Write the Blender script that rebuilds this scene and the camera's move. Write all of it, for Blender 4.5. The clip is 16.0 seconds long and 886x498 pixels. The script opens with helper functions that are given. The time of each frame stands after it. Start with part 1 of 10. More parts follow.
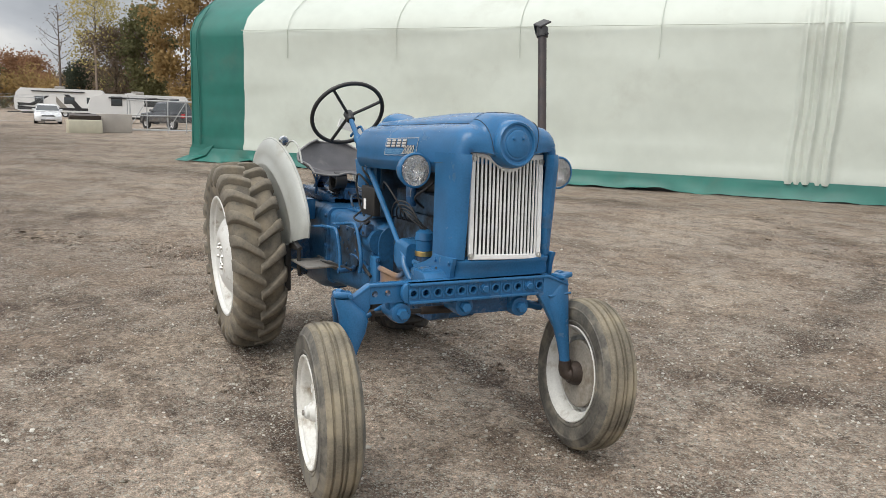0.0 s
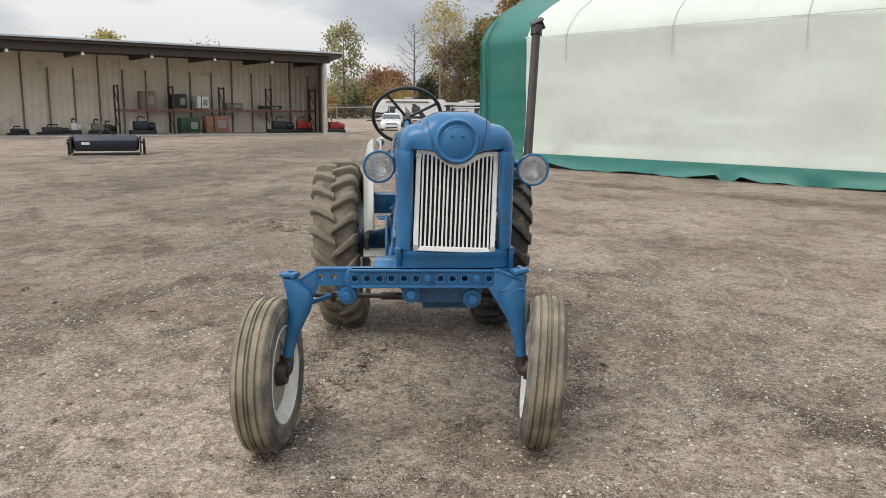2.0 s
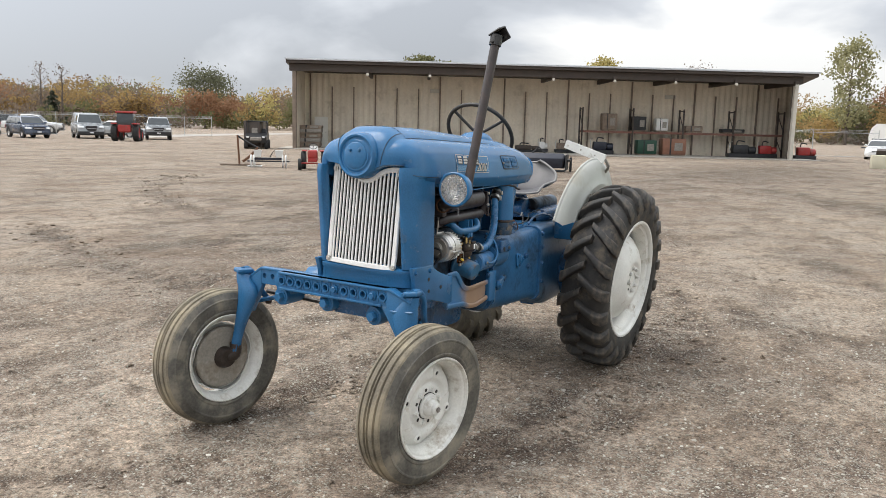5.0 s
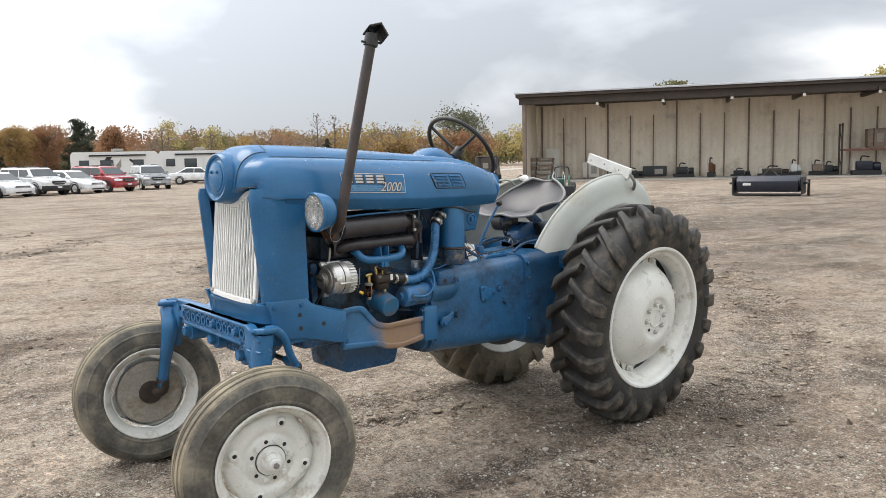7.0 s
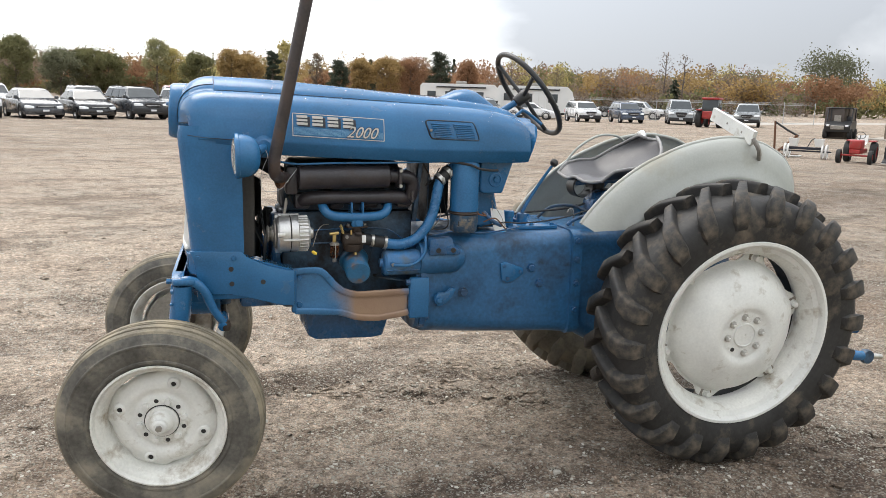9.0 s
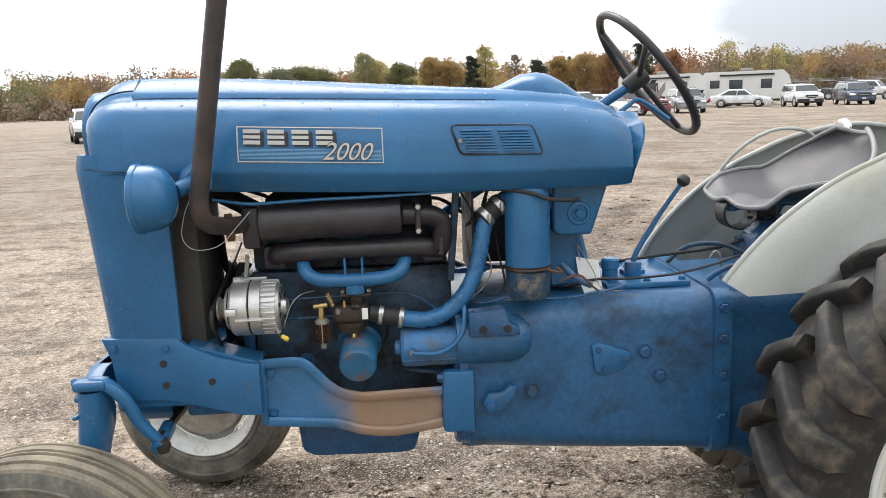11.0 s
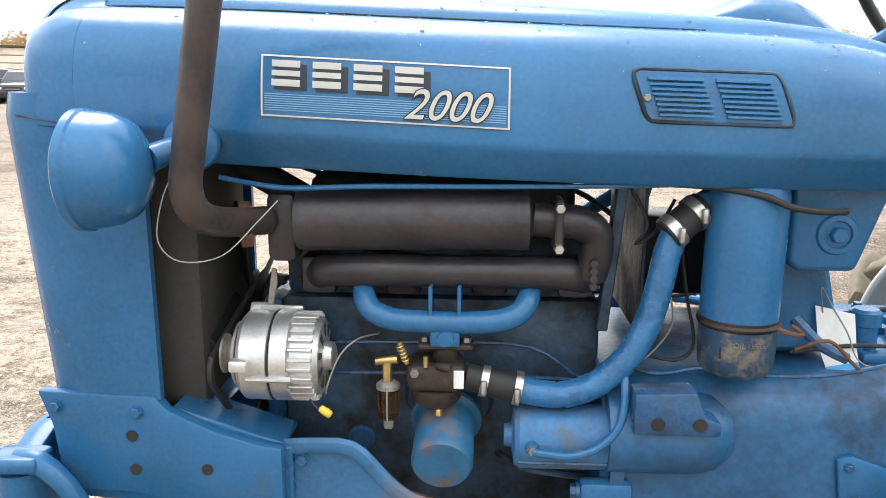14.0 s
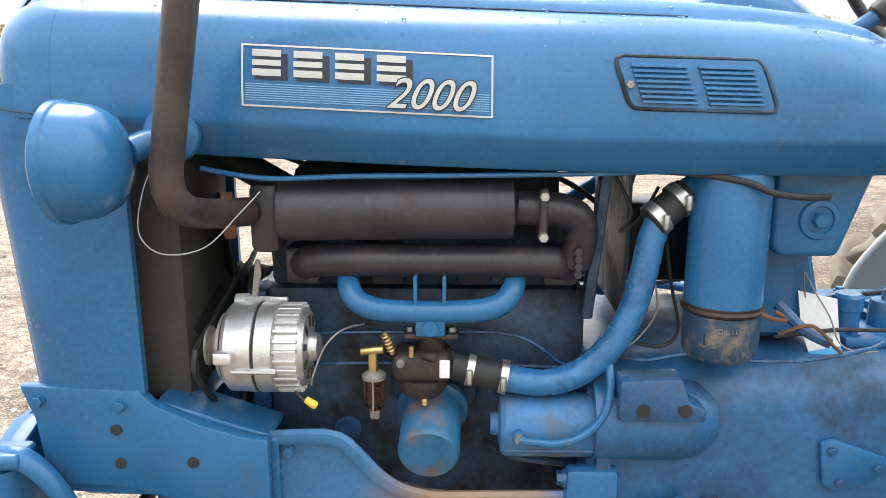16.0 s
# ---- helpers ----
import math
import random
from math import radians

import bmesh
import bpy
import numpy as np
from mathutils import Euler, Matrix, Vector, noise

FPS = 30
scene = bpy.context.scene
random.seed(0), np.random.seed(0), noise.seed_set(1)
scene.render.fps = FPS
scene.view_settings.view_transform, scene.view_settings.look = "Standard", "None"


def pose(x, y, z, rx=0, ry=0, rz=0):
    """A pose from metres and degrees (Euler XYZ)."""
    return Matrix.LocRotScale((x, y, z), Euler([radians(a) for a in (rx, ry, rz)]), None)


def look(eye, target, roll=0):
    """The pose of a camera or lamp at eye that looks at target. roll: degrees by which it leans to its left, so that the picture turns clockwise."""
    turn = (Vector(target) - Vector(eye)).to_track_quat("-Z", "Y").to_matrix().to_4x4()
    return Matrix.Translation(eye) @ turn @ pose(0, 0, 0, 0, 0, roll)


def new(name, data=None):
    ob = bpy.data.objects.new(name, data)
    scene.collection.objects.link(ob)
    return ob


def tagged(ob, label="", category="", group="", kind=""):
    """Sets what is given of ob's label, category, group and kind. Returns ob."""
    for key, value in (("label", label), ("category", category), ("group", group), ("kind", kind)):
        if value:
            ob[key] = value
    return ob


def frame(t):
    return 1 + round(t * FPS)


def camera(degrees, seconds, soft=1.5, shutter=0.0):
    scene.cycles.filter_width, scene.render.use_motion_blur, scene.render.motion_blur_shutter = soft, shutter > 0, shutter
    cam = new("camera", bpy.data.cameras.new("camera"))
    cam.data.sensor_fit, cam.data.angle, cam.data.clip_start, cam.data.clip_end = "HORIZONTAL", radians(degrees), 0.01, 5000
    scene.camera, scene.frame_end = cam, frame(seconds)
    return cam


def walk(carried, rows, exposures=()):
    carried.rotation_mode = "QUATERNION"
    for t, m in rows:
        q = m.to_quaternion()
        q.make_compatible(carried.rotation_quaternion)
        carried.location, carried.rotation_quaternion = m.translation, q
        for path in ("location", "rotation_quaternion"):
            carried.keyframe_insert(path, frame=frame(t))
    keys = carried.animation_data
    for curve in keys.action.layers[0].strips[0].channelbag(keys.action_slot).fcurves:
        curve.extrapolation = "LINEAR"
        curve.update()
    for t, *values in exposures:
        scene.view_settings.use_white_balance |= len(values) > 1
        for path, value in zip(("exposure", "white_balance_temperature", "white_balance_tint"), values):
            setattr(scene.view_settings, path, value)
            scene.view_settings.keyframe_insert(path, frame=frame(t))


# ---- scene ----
# ---- camera ----
LENS = 58.3
PATH = [
    (0, (5.249, -2.032, 1.564), (3.53, -1.066, 1.233), 1.9),
    (0.5, (5.56, -1.669, 1.535), (3.758, -0.855, 1.228), 0.7),
    (1, (5.78, -1.287, 1.573), (3.9, -0.673, 1.274), -0.2),
    (1.5, (5.86, -0.902, 1.583), (3.935, -0.442, 1.29), 0.6),
    (2, (5.989, -0.404, 1.583), (4.026, -0.225, 1.243), 0.4),
    (2.5, (5.982, 0.011, 1.551), (4.004, -0.007, 1.258), -0.3),
    (3, (5.926, 0.458, 1.577), (3.952, 0.293, 1.306), -0.2),
    (3.5, (5.926, 0.918, 1.602), (3.994, 0.512, 1.277), 1.9),
    (4, (5.727, 1.299, 1.577), (3.836, 0.705, 1.307), 1.9),
    (4.5, (5.543, 1.746, 1.564), (3.71, 0.992, 1.298), 0.0),
    (5, (5.326, 2.166, 1.588), (3.599, 1.204, 1.285), 1.4),
    (5.2, (5.221, 2.305, 1.553), (3.528, 1.279, 1.271), -0.1),
    (7.3, (3.591, 3.272, 1.499), (2.371, 1.707, 1.243), 0.1),
    (7.5, (3.412, 3.353, 1.523), (2.282, 1.731, 1.216), 1.2),
    (8, (3.034, 3.415, 1.516), (2.063, 1.692, 1.22), 0.5),
    (8.5, (2.635, 3.354, 1.53), (1.872, 1.535, 1.202), 0.4),
    (9, (2.244, 3.342, 1.524), (1.63, 1.476, 1.153), 1.7),
    (9.5, (1.96, 3.171, 1.5), (1.559, 1.249, 1.122), 0.4),
    (9.7, (1.869, 3.063, 1.515), (1.521, 1.123, 1.177), 0.5),
    (11.8, (1.357, 1.864, 1.479), (1.467, -0.083, 1.038), -1.4),
    (12, (1.344, 1.787, 1.47), (1.539, -0.148, 1.001), -0.0),
    (12.5, (1.4, 1.612, 1.447), (1.605, -0.32, 0.971), -0.7),
    (13, (1.527, 1.473, 1.43), (1.651, -0.468, 0.965), -1.2),
    (13.5, (1.542, 1.443, 1.432), (1.651, -0.508, 1.007), -0.1),
    (14, (1.538, 1.437, 1.425), (1.628, -0.517, 1.004), 0.4),
    (14.5, (1.542, 1.433, 1.425), (1.609, -0.52, 1.001), 0.6),
    (15, (1.542, 1.448, 1.429), (1.598, -0.507, 1.008), 0.6),
    (15.5, (1.541, 1.442, 1.428), (1.589, -0.51, 0.997), 0.3),
    (16, (1.536, 1.433, 1.425), (1.59, -0.515, 0.977), 0.0),
]
cam = camera(LENS, 16.0, soft=0.75)
walk(cam, [(t, look(eye, target, roll)) for t, eye, target, roll in PATH],
     exposures=((0, -0.12), (2.5, -0.02), (5.2, 0.24), (9.5, 0.36), (11.8, 0.60), (13.5, 1.00), (16, 1.08)))

# ---- world, sun ----
world = bpy.data.worlds.new("overcast_sky")
scene.world = world
world.use_nodes = True
wn, wl = world.node_tree.nodes, world.node_tree.links
wn.clear()


def wnode(kind, **values):
    n = wn.new(kind)
    for key, value in values.items():
        n.inputs[key].default_value = value
    return n


def wmath(op, a, b=None, clamp=False):
    n = wn.new("ShaderNodeMath")
    n.operation, n.use_clamp = op, clamp
    for i, v in enumerate((a, b)):
        if v is None:
            continue
        if isinstance(v, (int, float)):
            n.inputs[i].default_value = v
        else:
            wl.new(v, n.inputs[i])
    return n.outputs[0]


# banks of cloud (minus) and bright breaks (plus): bearing, height, spread in degrees, amount
CLOUDS = ((200, 3.5, 6, 0.15), (192, 4.5, 5, 0.09), (203, 9.5, 7, -0.15), (217, 4, 5, -0.14), (228, 4, 7, -0.21), (238, 5, 5, -0.17), (186, 6, 5, 0.10), (231, 9.5, 4, 0.07), (243, 8.5, 4, -0.08), (248, 9.5, 4, -0.14),
          (262, 5, 9, 0.15), (281, 5, 11, 0.16), (185, 2.5, 5, 0.08), (177, 9, 8, -0.08), (172, 3, 6, 0.03), (160, 5, 9, -0.03), (260, 6.2, 1.7, -0.22), (257, 6.0, 1.2, -0.12), (279, 4.9, 1.6, -0.18), (283, 5.6, 1.2, -0.14))
sky = wn.new("ShaderNodeTexSky")
sky.sky_type, sky.sun_disc = "NISHITA", False
sky.sun_elevation, sky.sun_rotation = radians(57), radians(159)
sky.air_density, sky.dust_density = 1.0, 2.0
coord = wn.new("ShaderNodeTexCoord")
split = wn.new("ShaderNodeSeparateXYZ")
wl.new(coord.outputs["Generated"], split.inputs[0])
# clouds lie on a level sheet, so they crowd towards the horizon
depth = wmath("MAXIMUM", wmath("ADD", split.outputs[2], 0.34), 0.2)
sheet = wn.new("ShaderNodeCombineXYZ")
wl.new(wmath("DIVIDE", split.outputs[0], depth), sheet.inputs[0])
wl.new(wmath("DIVIDE", split.outputs[1], depth), sheet.inputs[1])
big = wnode("ShaderNodeTexNoise", Scale=1.5, Detail=6.0, Roughness=0.5, Distortion=0.25)
wl.new(sheet.outputs[0], big.inputs["Vector"])
ramp = wn.new("ShaderNodeValToRGB")
ramp.color_ramp.elements[0].position, ramp.color_ramp.elements[0].color = 0.36, (0.56, 0.59, 0.64, 1)
ramp.color_ramp.elements[1].position, ramp.color_ramp.elements[1].color = 0.60, (1.16, 1.16, 1.15, 1)
e = ramp.color_ramp.elements.new(0.48)
e.color = (0.76, 0.79, 0.84, 1)
cover = big.outputs[0]
for bearing, height, spread, amount in CLOUDS:
    aim = wn.new("ShaderNodeVectorMath")
    aim.operation = "DOT_PRODUCT"
    aim.inputs[1].default_value = (math.cos(radians(bearing)) * math.cos(radians(height)), math.sin(radians(bearing)) * math.cos(radians(height)), math.sin(radians(height)))
    wl.new(coord.outputs["Generated"], aim.inputs[0])
    lobe = wmath("POWER", wmath("MAXIMUM", aim.outputs["Value"], 0.0), 1.0 / radians(spread) ** 2)
    cover = wmath("ADD", cover, wmath("MULTIPLY", lobe, amount))
wl.new(cover, ramp.inputs[0])
dim = wn.new("ShaderNodeMixRGB")
dim.blend_type = "MULTIPLY"
dim.inputs[0].default_value = 1.0
dim.inputs[2].default_value = (0.1, 0.1, 0.1, 1)
wl.new(sky.outputs[0], dim.inputs[1])
mixed = wn.new("ShaderNodeMixRGB")
mixed.inputs[0].default_value = 0.9
wl.new(dim.outputs[0], mixed.inputs[1])
wl.new(ramp.outputs[0], mixed.inputs[2])
# an overcast sky is brightest overhead
dome = wn.new("ShaderNodeMixRGB")
dome.blend_type = "MULTIPLY"
dome.inputs[0].default_value = 1.0
wl.new(mixed.outputs[0], dome.inputs[1])
wl.new(wmath("ADD", wmath("MULTIPLY", wmath("MAXIMUM", split.outputs[2], 0.0), 1.7), 0.82), dome.inputs[2])
# the cloud is thinner, and so brighter, towards one side
lean = wmath("MAXIMUM", wmath("ADD", wmath("MULTIPLY", split.outputs[0], 0.26), wmath("MULTIPLY", split.outputs[1], -0.97)), 0.0)
side_glow = wmath("ADD", wmath("MULTIPLY", wmath("POWER", lean, 2.5), 0.55), 0.86)
tilted = wn.new("ShaderNodeMixRGB")
tilted.blend_type = "MULTIPLY"
tilted.inputs[0].default_value = 1.0
wl.new(dome.outputs[0], tilted.inputs[1])
wl.new(side_glow, tilted.inputs[2])
back = wnode("ShaderNodeBackground", Strength=0.95)
wl.new(tilted.outputs[0], back.inputs[0])
wl.new(back.outputs[0], wn.new("ShaderNodeOutputWorld").inputs[0])

sun = new("sun", bpy.data.lights.new("sun", "SUN"))
sun.data.energy, sun.data.angle, sun.data.color = 1.7, radians(40), (1.0, 0.95, 0.88)
sun.matrix_world = look((3, -8, 13), (0, 0, 0))

# ---- materials ----


def material(name, color, rough=0.6, metal=0.0, vary=0.12, scale=6.0, bump=0.1, fine=60.0, coat=0.0, dirt=None, dirt_amount=0.0,
             dirt_scale=4.0, per_object=0.0, coords="Object", spec=0.5):
    """A surface with two scales of variation, a fine relief and, where told, dirt of its own shape."""
    m = bpy.data.materials.new(name)
    m.use_nodes = True
    nt = m.node_tree
    n, l = nt.nodes, nt.links
    b = n["Principled BSDF"]
    tc = n.new("ShaderNodeTexCoord")
    large = n.new("ShaderNodeTexNoise")
    large.inputs["Scale"].default_value, large.inputs["Detail"].default_value = scale, 5.0
    small = n.new("ShaderNodeTexNoise")
    small.inputs["Scale"].default_value, small.inputs["Detail"].default_value = fine, 4.0
    for t in (large, small):
        l.new(tc.outputs[coords], t.inputs["Vector"])
    mix = n.new("ShaderNodeMixRGB")
    lo = [max(c * (1 - vary * 1.6), 0) for c in color]
    hi = [min(c * (1 + vary * 1.6), 1) for c in color]
    mix.inputs[1].default_value, mix.inputs[2].default_value = (*lo, 1), (*hi, 1)
    add = n.new("ShaderNodeMath")
    add.operation = "MULTIPLY_ADD"
    add.inputs[1].default_value, add.inputs[2].default_value = 0.35, 0.0
    l.new(small.outputs[0], add.inputs[0])
    add2 = n.new("ShaderNodeMath")
    add2.operation = "MULTIPLY_ADD"
    add2.inputs[1].default_value = 0.65
    l.new(large.outputs[0], add2.inputs[0])
    l.new(add.outputs[0], add2.inputs[2])
    spread = n.new("ShaderNodeMapRange")
    spread.inputs[1].default_value, spread.inputs[2].default_value = 0.3, 0.7
    l.new(add2.outputs[0], spread.inputs[0])
    value = spread.outputs[0]
    if per_object:
        info = n.new("ShaderNodeObjectInfo")
        pick = n.new("ShaderNodeMath")
        pick.operation = "MULTIPLY_ADD"
        pick.inputs[1].default_value = per_object
        l.new(info.outputs["Random"], pick.inputs[0])
        l.new(value, pick.inputs[2])
        value = pick.outputs[0]
    l.new(value, mix.inputs[0])
    color_out = mix.outputs[0]
    rough_out = None
    if dirt:
        dn = n.new("ShaderNodeTexNoise")
        dn.inputs["Scale"].default_value, dn.inputs["Detail"].default_value, dn.inputs["Roughness"].default_value = dirt_scale, 8.0, 0.65
        l.new(tc.outputs[coords], dn.inputs["Vector"])
        dr = n.new("ShaderNodeMapRange")
        dr.inputs[1].default_value, dr.inputs[2].default_value = 0.62 - 0.25 * dirt_amount, 0.78 - 0.2 * dirt_amount
        l.new(dn.outputs[0], dr.inputs[0])
        dm = n.new("ShaderNodeMixRGB")
        dm.inputs[2].default_value = (*dirt, 1)
        l.new(dr.outputs[0], dm.inputs[0])
        l.new(color_out, dm.inputs[1])
        color_out = dm.outputs[0]
        rr = n.new("ShaderNodeMapRange")
        rr.inputs[3].default_value, rr.inputs[4].default_value = rough, min(rough + 0.35, 0.95)
        l.new(dr.outputs[0], rr.inputs[0])
        rough_out = rr.outputs[0]
    l.new(color_out, b.inputs["Base Color"])
    b.inputs["Metallic"].default_value = metal
    b.inputs["Specular IOR Level"].default_value = spec
    if rough_out:
        l.new(rough_out, b.inputs["Roughness"])
    else:
        rr = n.new("ShaderNodeMapRange")
        rr.inputs[3].default_value, rr.inputs[4].default_value = max(rough - 0.08, 0.02), min(rough + 0.1, 1)
        l.new(spread.outputs[0], rr.inputs[0])
        l.new(rr.outputs[0], b.inputs["Roughness"])
    b.inputs["Coat Weight"].default_value = coat
    b.inputs["Coat Roughness"].default_value = 0.15
    if bump:
        bp = n.new("ShaderNodeBump")
        bp.inputs["Strength"].default_value, bp.inputs["Distance"].default_value = bump, 0.01
        l.new(add2.outputs[0], bp.inputs["Height"])
        l.new(bp.outputs[0], b.inputs["Normal"])
    return m


def glass(name, color=(0.9, 0.95, 1.0), rough=0.03, ior=1.45, transmission=1.0):
    m = bpy.data.materials.new(name)
    m.use_nodes = True
    b = m.node_tree.nodes["Principled BSDF"]
    b.inputs["Base Color"].default_value = (*color, 1)
    b.inputs["Roughness"].default_value = rough
    b.inputs["IOR"].default_value = ior
    b.inputs["Transmission Weight"].default_value = transmission
    return m


BLUE = material("blue_paint", (0.026, 0.126, 0.274), 0.22, spec=0.40, vary=0.16, scale=5, bump=0.06, fine=140, dirt=(0.05, 0.09, 0.14), dirt_amount=0.12, dirt_scale=7)
BLUE_OLD = material("greasy_blue_paint", (0.025, 0.094, 0.212), 0.25, vary=0.28, scale=9, bump=0.3, fine=90, dirt=(0.02, 0.028, 0.036), dirt_amount=0.55, dirt_scale=9)
BLUE_DARK = material("oily_dark_blue", (0.028, 0.066, 0.115), 0.42, vary=0.3, scale=10, bump=0.4, fine=80, dirt=(0.01, 0.01, 0.011), dirt_amount=0.8, dirt_scale=8)
WHITE_PAINT = material("white_wheel_paint", (0.70, 0.70, 0.665), 0.32, vary=0.08, scale=8, bump=0.06, fine=100, dirt=(0.40, 0.36, 0.29), dirt_amount=0.18, dirt_scale=14)
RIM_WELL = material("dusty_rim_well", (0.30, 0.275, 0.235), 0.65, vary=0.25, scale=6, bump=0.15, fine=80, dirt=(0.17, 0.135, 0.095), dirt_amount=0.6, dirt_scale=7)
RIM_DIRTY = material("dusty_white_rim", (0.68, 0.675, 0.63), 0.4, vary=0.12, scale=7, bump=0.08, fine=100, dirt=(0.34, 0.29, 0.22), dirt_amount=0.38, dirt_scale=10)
FENDER = material("fender_paint", (0.385, 0.395, 0.365), 0.36, vary=0.08, scale=4, bump=0.05, fine=120, dirt=(0.34, 0.33, 0.28), dirt_amount=0.3, dirt_scale=5)
GRILLE = material("grille_paint", (0.78, 0.78, 0.76), 0.35, vary=0.08, scale=20, bump=0.06, fine=200)
SIDEWALL_F = material("dull_front_sidewall", (0.108, 0.101, 0.086), 0.68, vary=0.4, scale=7, bump=0.5, fine=60, dirt=(0.27, 0.24, 0.185), dirt_amount=0.5, dirt_scale=7)
RUBBER_F = material("worn_front_rubber", (0.170, 0.148, 0.110), 0.85, vary=0.3, scale=7, bump=0.4, fine=120, dirt=(0.31, 0.265, 0.185), dirt_amount=0.65, dirt_scale=6)
RUBBER_R = material("rear_rubber", (0.021, 0.020, 0.019), 0.64, vary=0.4, scale=6, bump=0.5, fine=50, dirt=(0.135, 0.110, 0.082), dirt_amount=0.42, dirt_scale=8)
RUBBER_DUSTY = material("dusty_rear_rubber", (0.13, 0.115, 0.09), 0.85, vary=0.25, scale=6, bump=0.3, fine=90, dirt=(0.25, 0.21, 0.15), dirt_amount=0.7, dirt_scale=5)
BLACK = material("black_paint", (0.022, 0.021, 0.020), 0.42, vary=0.3, scale=12, bump=0.15, fine=90)
# real soot, and the shade painted into holes, slots and the rim back
SOOT_AND_SHADE = material("soot_and_shade_black", (0.022, 0.021, 0.020), 0.7, vary=0.3, scale=12, bump=0.3, fine=90)
MUFFLER = material("matt_black_muffler", (0.034, 0.030, 0.034), 0.36, vary=0.3, scale=14, bump=0.2, fine=120, dirt=(0.045, 0.032, 0.026), dirt_amount=0.35, dirt_scale=12)
STACK = material("rusty_exhaust_pipe", (0.046, 0.036, 0.034), 0.42, vary=0.3, scale=14, bump=0.2, fine=120, dirt=(0.070, 0.047, 0.037), dirt_amount=0.45, dirt_scale=14)
RUST = material("rust", (0.13, 0.06, 0.03), 0.85, vary=0.35, scale=20, bump=0.4, fine=120)
# grey lifted above black to paint haze over the engine bay
SHROUD_GREY = material("shroud_grey_with_haze", (0.060, 0.055, 0.050), 0.8, vary=0.25, scale=8, bump=0.2, fine=90)
BLUE_WRAP = material("painted_hose_blue", (0.026, 0.130, 0.290), 0.28, vary=0.2, scale=18, bump=0.7, fine=70)
IRON = material("oily_iron", (0.045, 0.033, 0.026), 0.55, 0.3, vary=0.35, scale=16, bump=0.4, fine=110)
ALUMINIUM = material("cast_aluminium", (0.62, 0.61, 0.59), 0.38, 0.85, vary=0.12, scale=18, bump=0.15, fine=160)
STEEL = material("zinc_steel", (0.55, 0.54, 0.51), 0.35, 0.9, vary=0.15, scale=25, bump=0.1, fine=160)
DULL_STEEL = material("dull_steel", (0.30, 0.28, 0.25), 0.55, 0.6, vary=0.25, scale=20, bump=0.2, fine=120)
BRASS = material("brass", (0.55, 0.40, 0.16), 0.35, 0.9, vary=0.2, scale=25, bump=0.1, fine=120)
HOSE = material("black_hose", (0.02, 0.02, 0.02), 0.6, vary=0.2, scale=20, bump=0.1)
YELLOW = material("yellow_cap", (0.75, 0.52, 0.05), 0.45, vary=0.08)
PAPER = material("white_card", (0.8, 0.8, 0.78), 0.7, vary=0.05, scale=30, bump=0.05)
PAPER_BLUE = material("blue_card", (0.10, 0.42, 0.75), 0.6, vary=0.05)
SEAT = material("seat_grey", (0.060, 0.058, 0.062), 0.42, vary=0.2, scale=10, bump=0.12, fine=150, dirt=(0.2, 0.19, 0.18), dirt_amount=0.3)
CHROME = material("chrome_rim", (0.75, 0.75, 0.74), 0.18, 1.0, vary=0.05, scale=20, bump=0.0)
LENS_GLASS = glass("lamp_glass", (0.95, 0.96, 0.95), 0.06, 1.45, 0.85)
facets, relief, axes = (LENS_GLASS.node_tree.nodes.new(k) for k in ("ShaderNodeTexVoronoi", "ShaderNodeBump", "ShaderNodeTexCoord"))
facets.inputs["Scale"].default_value = 110.0
relief.inputs["Strength"].default_value, relief.inputs["Distance"].default_value = 0.9, 0.006
LENS_GLASS.node_tree.links.new(axes.outputs["Object"], facets.inputs["Vector"])
LENS_GLASS.node_tree.links.new(facets.outputs["Distance"], relief.inputs["Height"])
LENS_GLASS.node_tree.links.new(relief.outputs[0], LENS_GLASS.node_tree.nodes["Principled BSDF"].inputs["Normal"])
AMBER = glass("amber_bowl", (0.75, 0.28, 0.10), 0.1)
ALLOY_WIRE = material("grey_cord", (0.36, 0.36, 0.36), 0.6, vary=0.1, scale=30, bump=0.0)
LETTER = material("badge_white", (0.50, 0.49, 0.455), 0.5, vary=0.05, scale=40, bump=0.0)
BADGE_BLUE = material("badge_light_blue", (0.16, 0.36, 0.56), 0.45, vary=0.06, scale=30, bump=0.0)
BADGE_DARK = material("badge_black", (0.012, 0.016, 0.025), 0.5, vary=0.1, bump=0.0)
RED_FLAKE = material("red_paint_flake", (0.45, 0.05, 0.04), 0.6, vary=0.3, scale=60, bump=0.3)
TENT_WHITE = material("white_tarpaulin", (0.545, 0.585, 0.52), 0.5, vary=0.05, scale=0.35, bump=0.25, fine=3.0, dirt=(0.48, 0.50, 0.44), dirt_amount=0.25, dirt_scale=0.5)
TENT_GREEN = material("green_tarpaulin", (0.012, 0.135, 0.105), 0.45, vary=0.14, scale=0.6, bump=0.25, fine=3.0, dirt=(0.05, 0.14, 0.11), dirt_amount=0.3, dirt_scale=0.9)
SHED_WALL = material("beige_sheet_metal", (0.74, 0.665, 0.545), 0.6, vary=0.08, scale=0.5, bump=0.05, fine=8, dirt=(0.50, 0.44, 0.35), dirt_amount=0.3, dirt_scale=0.7)
SHED_SIDE = material("dark_side_sheet", (0.17, 0.135, 0.105), 0.6, vary=0.15, scale=0.8, bump=0.05, fine=8)
SHED_POST = material("pale_post_paint", (0.55, 0.52, 0.45), 0.6, vary=0.1, scale=1.0, bump=0.05, fine=9)
